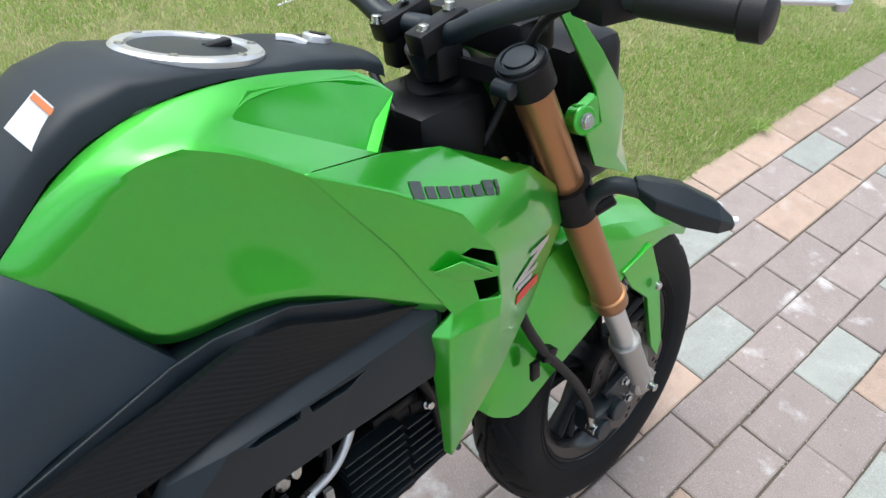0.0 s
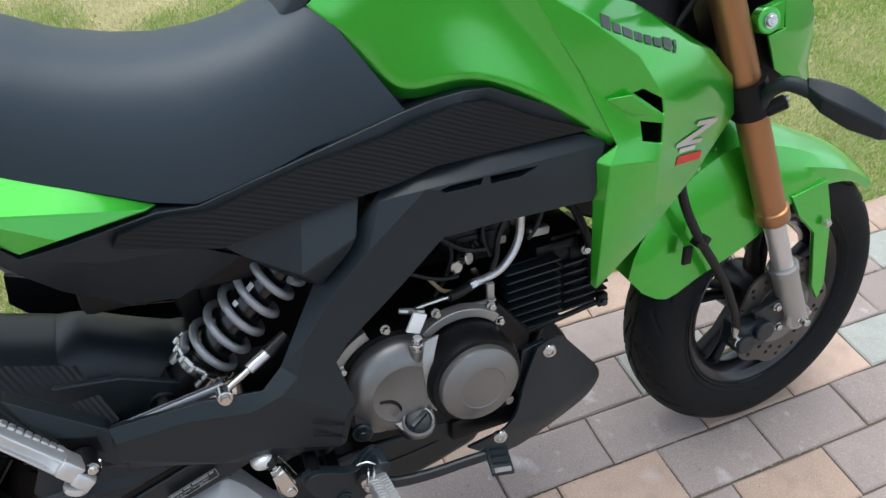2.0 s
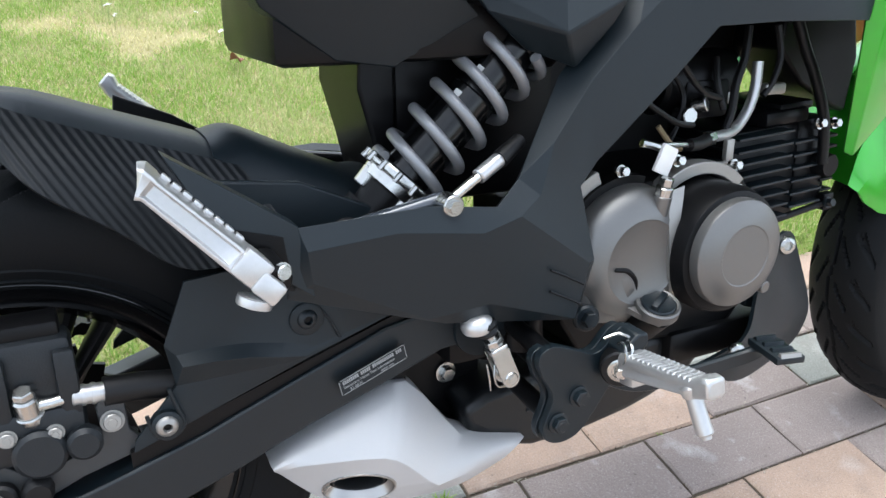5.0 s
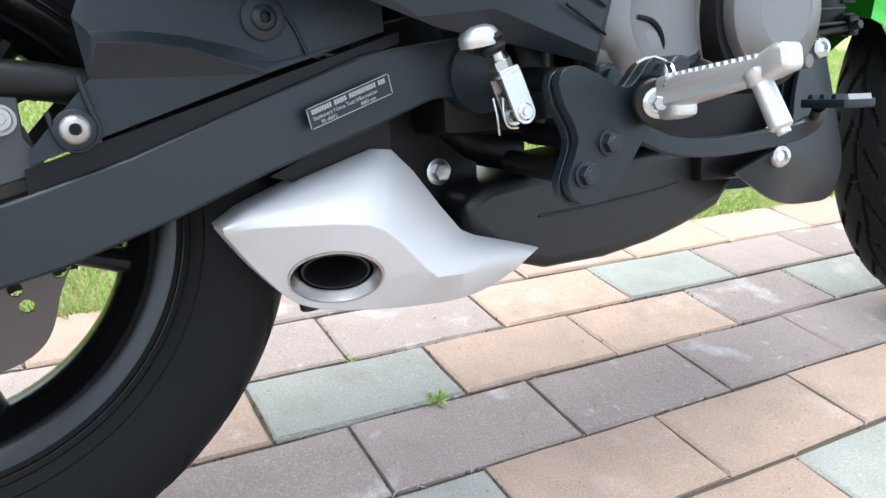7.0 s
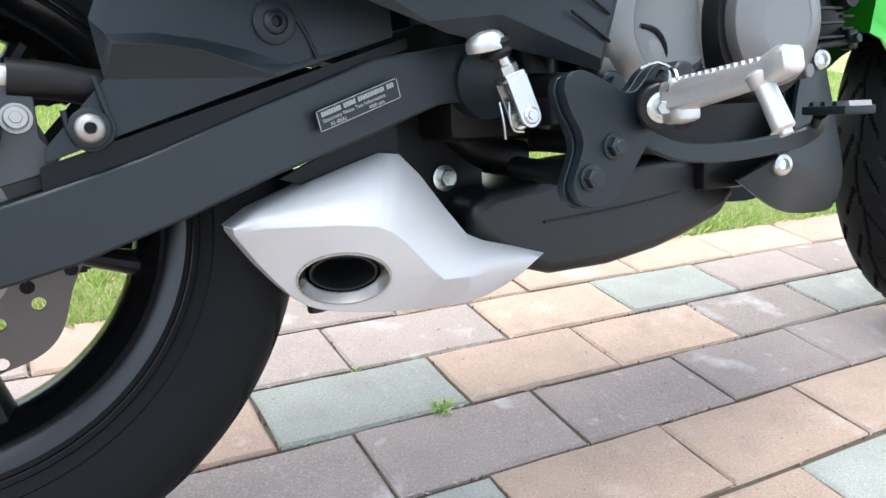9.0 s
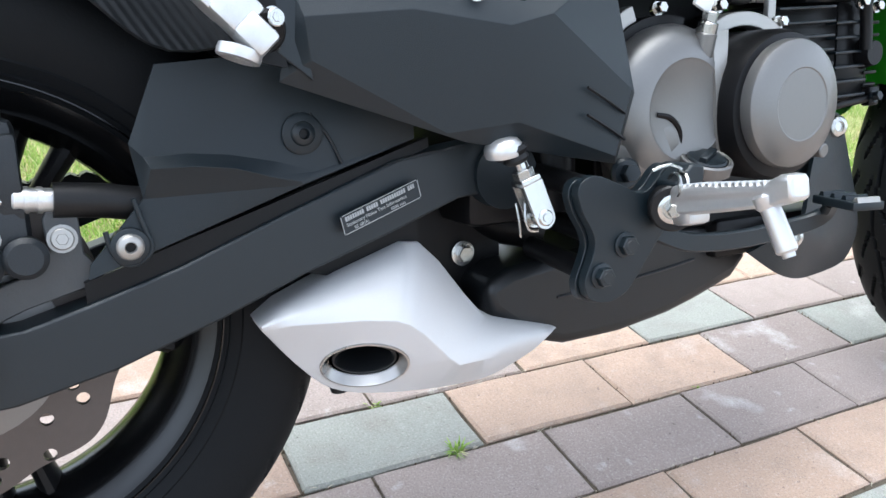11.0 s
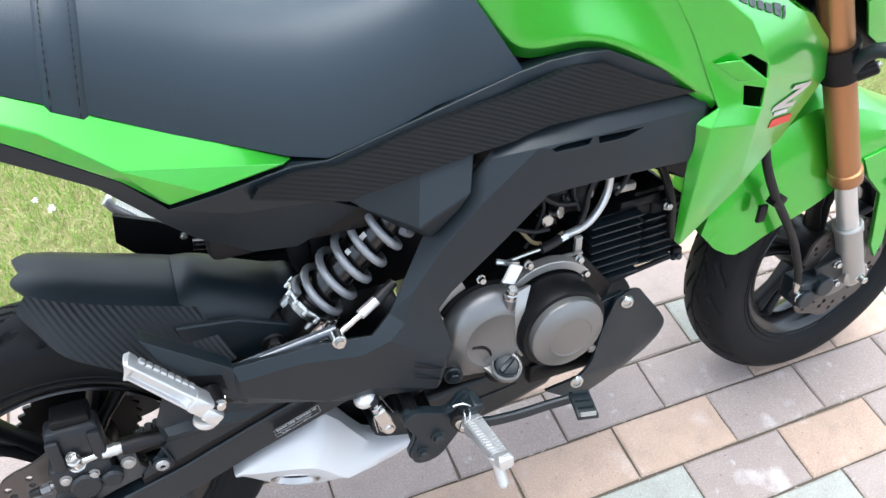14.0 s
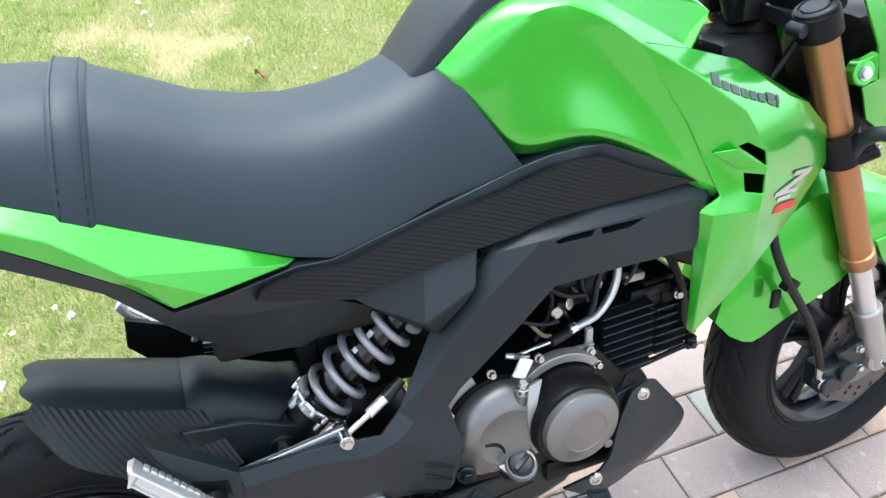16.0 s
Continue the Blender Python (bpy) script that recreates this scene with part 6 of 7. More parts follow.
for k in range(-21, 107):
    n = k / 22
    run = n if -0.25 < n < 4.3 else (-0.25 + (n + 0.25) * 0.42 if n < 0 else 4.3 + (n - 4.3) * 0.42)
    a = FACE_TURN - 2 * math.pi * n
    coil.append(S0 + SD * (SPRING_AT + COIL_STEP * run) + (u_ * math.cos(a) + v_ * math.sin(a)) * 0.0300)
part("spring", tube(coil, 0.0047, 1, 12), SPRING, shock, "grey painted coil spring")
for at_, long_ in ((0.157, 0.006), (0.181, 0.010)):
    tag_place = Matrix.Translation(S0 + SD * at_ + (FACE - SD * FACE.dot(SD)).normalized() * (0.0213 if at_ < 0.165 else 0.0193)) @ Matrix((SD, FACE.cross(SD).normalized(), SD.cross(FACE.cross(SD)).normalized())).transposed().to_4x4()
    part("damper_label", moved(box(-long_ / 2, long_ / 2, -0.003, 0.003, -0.0012, 0.0012, 0.0004), tag_place), WHITE, shock, "white paper label")
part("top_mount", join(rod(S1 - SD * 0.004, S1 + SD * 0.012, 0.033, n=28, bev=0.003)), DARK, shock)
linkage = bp("linkage", rod((0.318, -0.128, 0.449), (0.352, -0.121, 0.466), 0.004, n=12), ZINC, "zinc plated brake light linkage", smooth=30)
part("eye", join(rod((0.312, -0.126, 0.446), (0.312, -0.142, 0.446), 0.0085, n=20, bev=0.001), rod((0.312, -0.141, 0.446), (0.312, -0.146, 0.446), 0.0055, n=6)), ZINC, linkage)
part("sleeve", rod((0.342, -0.123, 0.461), (0.366, -0.116, 0.472), 0.0062, n=14, bev=0.001), ALLOY, linkage)
part("boot", rod((0.364, -0.117, 0.471), (0.388, -0.108, 0.483), 0.0075, 0.006, n=14), HOSE, linkage)

# ---- rear brake and axle ----
caliper = bp("rear_caliper", box(-0.018, 0.048, -0.092, -0.052, 0.288, 0.328, 0.007), CALIPER, "black rear brake caliper with a braided hose", bevel=0)
part("upper_body", box(-0.010, 0.046, -0.084, -0.056, 0.322, 0.376, 0.006), CALIPER, caliper)
for x in (-0.003, 0.040):
    part("body_rib", box(x - 0.007, x + 0.007, -0.091, -0.082, 0.318, 0.368, 0.003), CALIPER, caliper)
part("pad_cover", box(0.000, 0.040, -0.078, -0.048, 0.370, 0.386, 0.003), DARK, caliper)
for p, q, r in (((0.016, -0.088, 0.297), (0.016, -0.100, 0.298), 0.0175), ((0.044, -0.086, 0.298), (0.044, -0.101, 0.299), 0.0120)):
    part("piston_housing", rod(p, q, r, n=32, bev=0.003), CALIPER, caliper)
part("bracket", plate([(0.054, 0.318), (0.058, 0.327), (0.066, 0.329), (0.073, 0.322), (0.074, 0.296), (0.083, 0.284), (0.078, 0.276), (0.04, 0.266), (0.0, 0.250), (-0.016, 0.252), (-0.022, 0.280), (-0.012, 0.292), (0.0, 0.282), (0.02, 0.279), (0.048, 0.288), (0.055, 0.300)], -0.086, -0.079), BRACKET, caliper, "grey steel caliper bracket", bevel=0.001)
part("slide_boot", lathe([(0.0085, 0.0), (0.0105, 0.002), (0.0085, 0.005), (0.0105, 0.008), (0.0080, 0.012), (0.0, 0.013), (0.0, 0.0)], (0.010, -0.088, 0.268), (0, -1, 0), 20), HOSE, caliper)
part("pin_cover", rod((-0.012, -0.086, 0.268), (-0.013, -0.096, 0.269), 0.0105, n=20, bev=0.002), HOSE, caliper)
for p, r in (((-0.002, -0.0910, 0.3125), 0.0060), ((0.027, -0.0915, 0.3100), 0.0058), ((0.0635, -0.086, 0.3060), 0.0078), ((-0.0155, -0.094, 0.2690), 0.0062)):
    part("caliper_bolt", bolt(p, (0, -1, 0.12), r, 0.006, True), ENGINE_LIGHT, caliper)
part("banjo", join(rod((0.0145, -0.084, 0.318), (0.0125, -0.0905, 0.340), 0.0088, 0.0082, n=24, bev=0.0015), rod((0.0140, -0.0855, 0.324), (0.0137, -0.0865, 0.327), 0.0102, n=24, bev=0.0008), rod((0.0125, -0.0905, 0.340), (0.0120, -0.092, 0.3455), 0.0068, n=6, bev=0.0008)), ZINC, caliper)
part("hose_fitting", tube([(0.016, -0.089, 0.331), (0.028, -0.0875, 0.3305), (0.040, -0.086, 0.3310), (0.052, -0.084, 0.3305)], 0.0044, 4, 12), ZINC, caliper)
part("hose_sleeve", join(rod((0.040, -0.086, 0.331), (0.062, -0.083, 0.3285), 0.0070, n=18, bev=0.001), rod((0.046, -0.0851, 0.3303), (0.049, -0.0847, 0.3300), 0.0078, n=18), rod((0.053, -0.0841, 0.3295), (0.056, -0.0838, 0.3292), 0.0078, n=18)), ALLOY, caliper)
part("hose", tube([(0.061, -0.083, 0.3285), (0.085, -0.081, 0.326), (0.115, -0.079, 0.322), (0.16, -0.072, 0.33)], 0.0105, 5, 16), HOSE, caliper)
part("bleed_screw", join(rod((-0.014, -0.086, 0.304), (-0.034, -0.087, 0.302), 0.004, n=12), rod((-0.020, -0.0865, 0.3035), (-0.030, -0.087, 0.3025), 0.0062, n=6)), ENGINE, caliper)
part("bleed_cap", rod((-0.030, -0.087, 0.3025), (-0.042, -0.0875, 0.3015), 0.0055, 0.0045, n=14, bev=0.001), HOSE, caliper)
axle = bp("rear_axle", rod((0.0, -0.124, 0.2425), (0.0, 0.124, 0.2425), 0.0075, n=18), ZINC, "rear axle with nut and chain adjuster")
part("washer", plate([(-0.018, 0.232), (-0.006, 0.226), (0.018, 0.228), (0.022, 0.248), (0.010, 0.259), (-0.014, 0.257)], -0.1065, -0.1035), ENGINE_LIGHT, axle, bevel=0.0008)
part("nut", rod((0, -0.106, 0.2425), (0, -0.118, 0.2425), 0.0135, n=6, bev=0.001), ZINC, axle)
part("arm_cap", plate([(-0.058, 0.212), (-0.046, 0.210), (-0.044, 0.262), (-0.056, 0.262)], -0.112, -0.078), ALLOY, axle, bevel=0.001)

# maker's plate on the swing arm: unreadable fine print as bars
PL0, PLU, PLV = Vector((0.2275, -0.1048, 0.3045)), Vector((0.0570, 0.0006, 0.0205)), Vector((0.0028, 0.0, -0.0128))
label = bp("maker_plate", slab([PL0, PL0 + PLU, PL0 + PLU + PLV, PL0 + PLV], 0.001, 0.0, 0.0), SATIN, "black plate with rows of fine white print")


def bars(parent, o, u, v, rows, mat, lift=0.0006, name="print_bar"):
    """Bars of print on a flat face: o its corner, u along, v across; rows of (start, end, top, bottom) as shares."""
    n = u.cross(v).normalized()
    n = -n if n.y > 0 else n
    for a, b, c, d in rows:
        q = [o + u * a + v * c, o + u * b + v * c, o + u * b + v * d, o + u * a + v * d]
        part(name, slab([p + n * lift for p in q], 0.0004, 0.0, 0.0), mat, parent, smooth=0)


PALE = material("pale_print", (0.32, 0.33, 0.33), 0.5)
bars(label, PL0, PLU, PLV, [(0.02, 0.98, 0.0, 0.035), (0.02, 0.98, 0.965, 1.0), (0.0, 0.008, 0.04, 0.96), (0.992, 1.0, 0.04, 0.96)]
     + [(0.05 + 0.030 * k, 0.05 + 0.030 * k + 0.022, 0.13, 0.36) for k in range(30) if k not in (8, 14, 26)]
, PALE)


def writing(text, height, start, along, down, mat, parent, squeeze=1.0):
    """Raised lettering in the built-in font: its first letter's foot at start, along and down the face's own directions."""
    curve = bpy.data.curves.new("writing", "FONT")
    curve.body, curve.size, curve.extrude = text, height * 1.38, 0.0002
    temp = bpy.data.objects.new("writing", curve)
    scene.collection.objects.link(temp)
    me = bpy.data.meshes.new_from_object(temp.evaluated_get(bpy.context.evaluated_depsgraph_get()))
    bpy.data.objects.remove(temp)
    bm = bmesh.new()
    bm.from_mesh(me)
    bpy.data.meshes.remove(me)
    x = along.normalized()
    z = x.cross(-down).normalized()
    m = Matrix((x * squeeze, z.cross(x), z)).transposed().to_4x4()
    return part("writing", moved(bm, Matrix.Translation(start) @ m), mat, parent, smooth=0)


face = PLU.cross(PLV).normalized()
face = (-face if face.y > 0 else face) * 0.0008
for words, a, b, h in (("Stationary Noise Test Information", 0.05, 0.64, 0.0025), ("83 dB(A)", 0.13, 0.90, 0.0023), ("4000 min", 0.60, 0.90, 0.0023)):
    writing(words, h, PL0 + PLU * a + PLV * b + face, PLU, PLV, PALE, label, 0.98)

# drive chain and sprocket on the far side
teeth = [((0.072 + (0.004 if k % 2 else -0.003)) * math.cos(2 * math.pi * k / 60), 0.2425 + (0.072 + (0.004 if k % 2 else -0.003)) * math.sin(2 * math.pi * k / 60)) for k in range(60)]
chain = bp("drive_chain", plate(teeth, 0.066, 0.071), DARK, "drive chain on a steel sprocket")
link_mesh = None
for k in range(34):
    for z0, z1 in ((0.316, 0.345), (0.170, 0.285)):
        x, z = -0.005 + 0.0115 * k, z0 + (z1 - z0) * k / 33
        if link_mesh is None:
            first = part("link", join(rod((0, 0.060, 0), (0, 0.078, 0), 0.0062, n=8), box(-0.001, 0.0125, 0.0605, 0.064, -0.004, 0.004), box(-0.001, 0.0125, 0.074, 0.0775, -0.004, 0.004)), DARK, chain)
            link_mesh = first.data
        else:
            first = new("link", link_mesh)
            first.parent = chain
        first.location = (x, 0, z)

# ---- front end ----
F_TOP, F_RING, F_AXLE = Vector((0.945, -0.079, 0.806)), Vector((1.103, -0.082, 0.441)), Vector((1.187, -0.086, 0.246))
FD = (F_RING - F_TOP).normalized()


def fork_leg(side):
    """An upside-down fork leg: bronze outer tube, bright slider, cast axle foot."""
    flip = (lambda b: b) if side < 0 else mirrored
    leg = bp("fork_leg", flip(rod(F_TOP, F_RING, 0.0212, n=32)), BRONZE, "bronze upside-down fork leg")
    part("dust_seal", flip(lathe([(0.0212, -0.020), (0.0245, -0.018), (0.0245, 0.002), (0.022, 0.005), (0.016, 0.005), (0.016, -0.02)], F_RING, FD, 32)), BRONZE, leg)
    part("slider", flip(rod(F_RING, F_RING + FD * 0.16, 0.0155, n=28)), ALLOY, leg, "bright slider tube")
    part("axle_foot", flip(join(rod(F_RING + FD * 0.098, F_RING + FD * 0.112, 0.0225, n=28, bev=0.002), rod(F_RING + FD * 0.110, F_AXLE + FD * 0.012, 0.0205, 0.0195, n=24, bev=0.003), rod(F_AXLE + Vector((0, 0.012, 0)), F_AXLE + Vector((0, -0.012, 0)), 0.0235, n=24, bev=0.003))), ENGINE_LIGHT, leg)
    part("axle_nut", flip(join(rod(F_AXLE + Vector((0, -0.012, 0)), F_AXLE + Vector((0, -0.019, 0)), 0.0105, n=6, bev=0.001), rod(F_AXLE + Vector((0, -0.019, 0)), F_AXLE + Vector((0, -0.029, 0)), 0.0062, n=16, bev=0.001))), ZINC, leg)
    part("pinch_bolt", flip(rod(F_AXLE + Vector((0.012, -0.006, -0.012)), F_AXLE + Vector((0.026, -0.006, 0.004)), 0.005, n=10)), ZINC, leg)
    return leg


fork_leg(-1)
fork_leg(1)
clamp = bp("top_clamp", join(rod(F_TOP - FD * 0.012, F_TOP + FD * 0.022, 0.0275, n=32, bev=0.002), mirrored(rod(F_TOP - FD * 0.012, F_TOP + FD * 0.022, 0.0275, n=32, bev=0.002)), slab([(0.935, -0.07, 0.803), (0.905, -0.03, 0.818), (0.905, 0.03, 0.818), (0.935, 0.07, 0.803), (0.975, 0.05, 0.800), (0.98, 0.0, 0.79), (0.975, -0.05, 0.800)], 0.018, 0.003, 0.002, (0, 0, -1))), DARK, "black top fork clamp with fork caps")
for sgn in (-1, 1):
    cap_p = F_TOP if sgn < 0 else Vector((F_TOP.x, -F_TOP.y, F_TOP.z))
    part("fork_cap", cap_disc([(0.024, 0.0), (0.024, 0.004), (0.019, 0.0055), (0.018, 0.003), (0.0165, 0.003), (0.0155, 0.006), (0.006, 0.007)], cap_p - FD * 0.0115, -FD, 32), SATIN, clamp)
part("clamp_bolt", rod((0.913, -0.070, 0.798), (0.916, -0.092, 0.796), 0.0085, n=16, bev=0.001), SATIN, clamp)
part("lower_clamp", join(rod(F_TOP + FD * 0.16, F_TOP + FD * 0.19, 0.028, n=28), mirrored(rod(F_TOP + FD * 0.16, F_TOP + FD * 0.19, 0.028, n=28)), box(0.985, 1.03, -0.075, 0.075, 0.635, 0.66, 0.005)), DARK, clamp)

# handlebar with clamps, controls and grips
bar = bp("handlebar", tube([(0.905, 0.014, 0.842), (0.897, -0.03, 0.845), (0.905, -0.075, 0.866), (0.940, -0.14, 0.887), (0.958, -0.20, 0.890), (0.975, -0.27, 0.886)], 0.0112, 6, 16), SATIN, "black handlebar with rubber grips")
part("left_bar", tube([(0.905, 0.014, 0.842), (0.890, 0.06, 0.848), (0.885, 0.10, 0.868), (0.87, 0.17, 0.887), (0.86, 0.24, 0.890), (0.845, 0.33, 0.886)], 0.0112, 6, 16), SATIN, bar)
for y in (-0.017, 0.045):
    part("bar_clamp", moved(box(-0.032, 0.032, -0.013, 0.013, -0.012, 0.012, 0.004), Matrix.Translation((0.897 + (y - 0.014) * 0.1, y, 0.846)) @ Matrix.Rotation(radians(-12), 4, "Y")), DARK, bar)
    part("bar_riser", box(0.88, 0.915, y - 0.012, y + 0.012, 0.80, 0.838, 0.004), DARK, bar)
for p in ((0.866, 0.042, 0.850), (0.905, 0.047, 0.862), (0.873, -0.020, 0.850), (0.913, -0.013, 0.861)):
    part("clamp_bolt", bolt(p, (0.15, 0, 1), 0.0062, 0.008), ZINC, bar)
part("grip", tube([(0.960, -0.195, 0.890), (0.968, -0.235, 0.888), (0.976, -0.275, 0.886)], 0.0165, 6, 20), HOSE, bar, "black rubber grip")
part("bar_end", lathe([(0.017, 0.0), (0.0205, 0.003), (0.0205, 0.020), (0.014, 0.024), (0.0, 0.024), (0.0, 0.0)], (0.976, -0.275, 0.886), (0.2, -1, -0.04), 28), HOSE, bar)
part("left_grip", tube([(0.857, 0.24, 0.889), (0.851, 0.28, 0.888), (0.845, 0.33, 0.886)], 0.0165, 6, 20), HOSE, bar)
part("switch_box", moved(box(-0.022, 0.022, -0.024, 0.024, -0.02, 0.02, 0.006), Matrix.Translation((0.953, -0.165, 0.889)) @ Matrix.Rotation(radians(-15), 4, "Z")), DARK, bar)
part("brake_reservoir", moved(box(-0.024, 0.024, -0.03, 0.03, -0.016, 0.018, 0.006), Matrix.Translation((0.975, -0.115, 0.892)) @ Matrix.Rotation(radians(-20), 4, "Z")), DARK, bar)
part("brake_lever", tube([(0.99, -0.15, 0.880), (1.03, -0.19, 0.874), (1.075, -0.24, 0.868), (1.118, -0.285, 0.863)], 0.0065, 6, 12, 0.7), ALLOY, bar, "silver brake lever")
part("lever_ball", lathe([(0.0, -0.009), (0.006, -0.0075), (0.0095, 0.0), (0.006, 0.0075), (0.0, 0.009)], (1.122, -0.289, 0.862), (0, 0, 1), 20, loop=False), ALLOY, bar)
part("wiring_cover", box(0.835, 0.925, -0.05, 0.06, 0.64, 0.785, 0.012), DARK, bar)
part("instrument", box(0.955, 1.01, -0.065, 0.075, 0.805, 0.845, 0.008), DARK, bar)
part("ignition", rod((0.90, 0.0, 0.80), (0.885, 0.0, 0.835), 0.018, n=24, bev=0.002), SATIN, bar)
for pts, r in (([(0.95, -0.16, 0.885), (0.96, -0.09, 0.85), (0.94, -0.05, 0.76), (0.90, -0.04, 0.70)], 0.005), ([(0.95, -0.13, 0.885), (0.99, -0.06, 0.83), (0.985, -0.06, 0.74), (0.97, -0.06, 0.66)], 0.006), ([(0.87, 0.17, 0.88), (0.92, 0.08, 0.84), (0.90, 0.03, 0.75), (0.84, 0.02, 0.70)], 0.005), ([(0.86, 0.05, 0.80), (0.84, -0.02, 0.77), (0.87, -0.05, 0.73), (0.92, -0.06, 0.69)], 0.0045)):
    part("cable", tube(pts, r, 6, 10), HOSE, bar)
for pts in ([(0.925, -0.058, 0.70), (0.93, -0.065, 0.712), (0.938, -0.06, 0.70)],):
    part("wire_tag", tube(pts, 0.0035, 4, 8), material("yellow_sleeve", (0.32, 0.28, 0.08), 0.5), bar)
part("key_holder", join(tube([(0.734, 0.004, 0.8785), (0.744, -0.004, 0.876), (0.752, -0.012, 0.871)], 0.0042, 4, 8), rod((0.767, -0.002, 0.864), (0.7705, -0.002, 0.8735), 0.0125, n=24, bev=0.0015)), ALLOY, tank, "alloy lock surround")
part("key_slot", rod((0.7704, -0.002, 0.8733), (0.7708, -0.002, 0.8745), 0.0075, n=16), DARK, tank)

# headlamp cowl
COWL = {"a": (0.984, -0.090, 0.856), "b": (1.008, -0.088, 0.852), "c": (1.060, -0.085, 0.795), "d": (1.106, -0.081, 0.735), "e": (1.124, -0.072, 0.688), "f": (1.085, -0.094, 0.690), "g": (1.032, -0.100, 0.765), "h": (1.045, -0.099, 0.722), "i": (1.02, -0.098, 0.715),
        "j": (1.045, -0.092, 0.668), "k": (1.142, -0.070, 0.612), "l": (1.128, -0.068, 0.66), "m": (1.09, -0.088, 0.662)}
COWL_F = ["a b c g", "c d f h g", "d e f", "f e l m", "h f m j i", "j m k", "m l k"]
cowl = bp("headlamp_cowl", facets(COWL, COWL_F, 0.004), GREEN, "lime green headlamp cowl", smooth=25, bevel=0.001)
part("left_cowl", mirrored(facets(COWL, COWL_F, 0.004)), GREEN, cowl, smooth=25)
part("lamp_body", join(box(1.03, 1.13, -0.066, 0.066, 0.62, 0.80, 0.02)), DARK, cowl)
part("lug", join(cap_disc([(0.0165, -0.014), (0.0165, 0.0), (0.0150, 0.0015)], (1.015, -0.0995, 0.735), (-0.1, -1, 0.15), 28), slab([(1.008, -0.098, 0.748), (1.036, -0.098, 0.757), (1.042, -0.098, 0.722), (1.018, -0.098, 0.720)], 0.012, 0.002, 0.001)), GREEN, cowl, bevel=0.001)
part("cowl_bolt", bolt((1.015, -0.101, 0.735), (-0.1, -1, 0.15), 0.0085, 0.006), ZINC, cowl)

# turn signal on its fork bracket
signal = bp("turn_signal", None or rings_mesh([[Vector((1.046, -0.150, 0.655)).lerp(Vector((1.115, -0.228, 0.622)), t) + Vector((0.74, -0.66, -0.05)).cross(Vector((0, 0, 1))).normalized() * w * math.cos(a) + Vector((0.05, 0.05, 1)) * (h * math.sin(a) + o) for a in [2 * math.pi * k / 6 + 0.2 for k in range(6)]] for t, w, h, o in ((-0.04, 0.009, 0.012, 0.006), (0.14, 0.022, 0.021, 0.002), (0.45, 0.026, 0.026, 0.0), (0.80, 0.022, 0.020, -0.003), (0.97, 0.010, 0.009, -0.006), (1.0, 0.006, 0.005, -0.006))]), BLACK, "black turn signal on a short stalk", smooth=20, bevel=0.002)
part("stalk", tube([(1.026, -0.098, 0.628), (1.022, -0.112, 0.650), (1.030, -0.132, 0.664), (1.050, -0.153, 0.656)], 0.0098, 5, 14), BLACK, signal)
part("fork_band", lathe([(0.0215, -0.012), (0.0265, -0.012), (0.0265, 0.012), (0.0215, 0.012)], F_TOP.lerp(F_RING, 0.50), FD, 32), DARK, signal)
part("band_lug", rod((1.035, -0.098, 0.618), (1.055, -0.112, 0.632), 0.010, n=14, bev=0.002), DARK, signal)
part("band_bolt", bolt((1.055, -0.108, 0.632), (0.6, -0.5, 0.5), 0.005, 0.006), ZINC, signal)
part("tip", rod((1.112, -0.2265, 0.620), (1.117, -0.231, 0.619), 0.0042, n=10), WHITE, signal)
part("lens", rings_mesh([[Vector((1.062, -0.150, 0.652)).lerp(Vector((1.122, -0.218, 0.624)), t) + Vector((0, 0, 1)) * h * math.sin(a) + Vector((0.66, 0.74, 0)) * w * math.cos(a) for a in [2 * math.pi * k / 8 for k in range(8)]] for t, w, h in ((0.1, 0.008, 0.010), (0.5, 0.010, 0.014), (0.9, 0.006, 0.007))]), CLEAR, signal)

# front mudguard
FEND = [((0.886, 0, 0.372), (0.888, -0.044, 0.372), (0.905, -0.056, 0.352)), ((0.893, 0, 0.44), (0.90, -0.048, 0.43), (0.945, -0.062, 0.333)), ((0.940, 0, 0.515), (0.955, -0.050, 0.50), (0.995, -0.064, 0.356)),
        ((1.00, 0, 0.556), (1.01, -0.050, 0.536), (1.04, -0.065, 0.375)), ((1.06, 0, 0.572), (1.06, -0.050, 0.548), (1.095, -0.066, 0.400)), ((1.14, 0, 0.553), (1.14, -0.050, 0.530), (1.153, -0.066, 0.442)), ((1.21, 0, 0.526), (1.21, -0.048, 0.502), (1.217, -0.062, 0.456)), ((1.29, 0, 0.489), (1.29, -0.042, 0.470), (1.285, -0.052, 0.445)), ((1.362, 0, 0.432), (1.357, -0.03, 0.427), (1.345, -0.04, 0.412))]


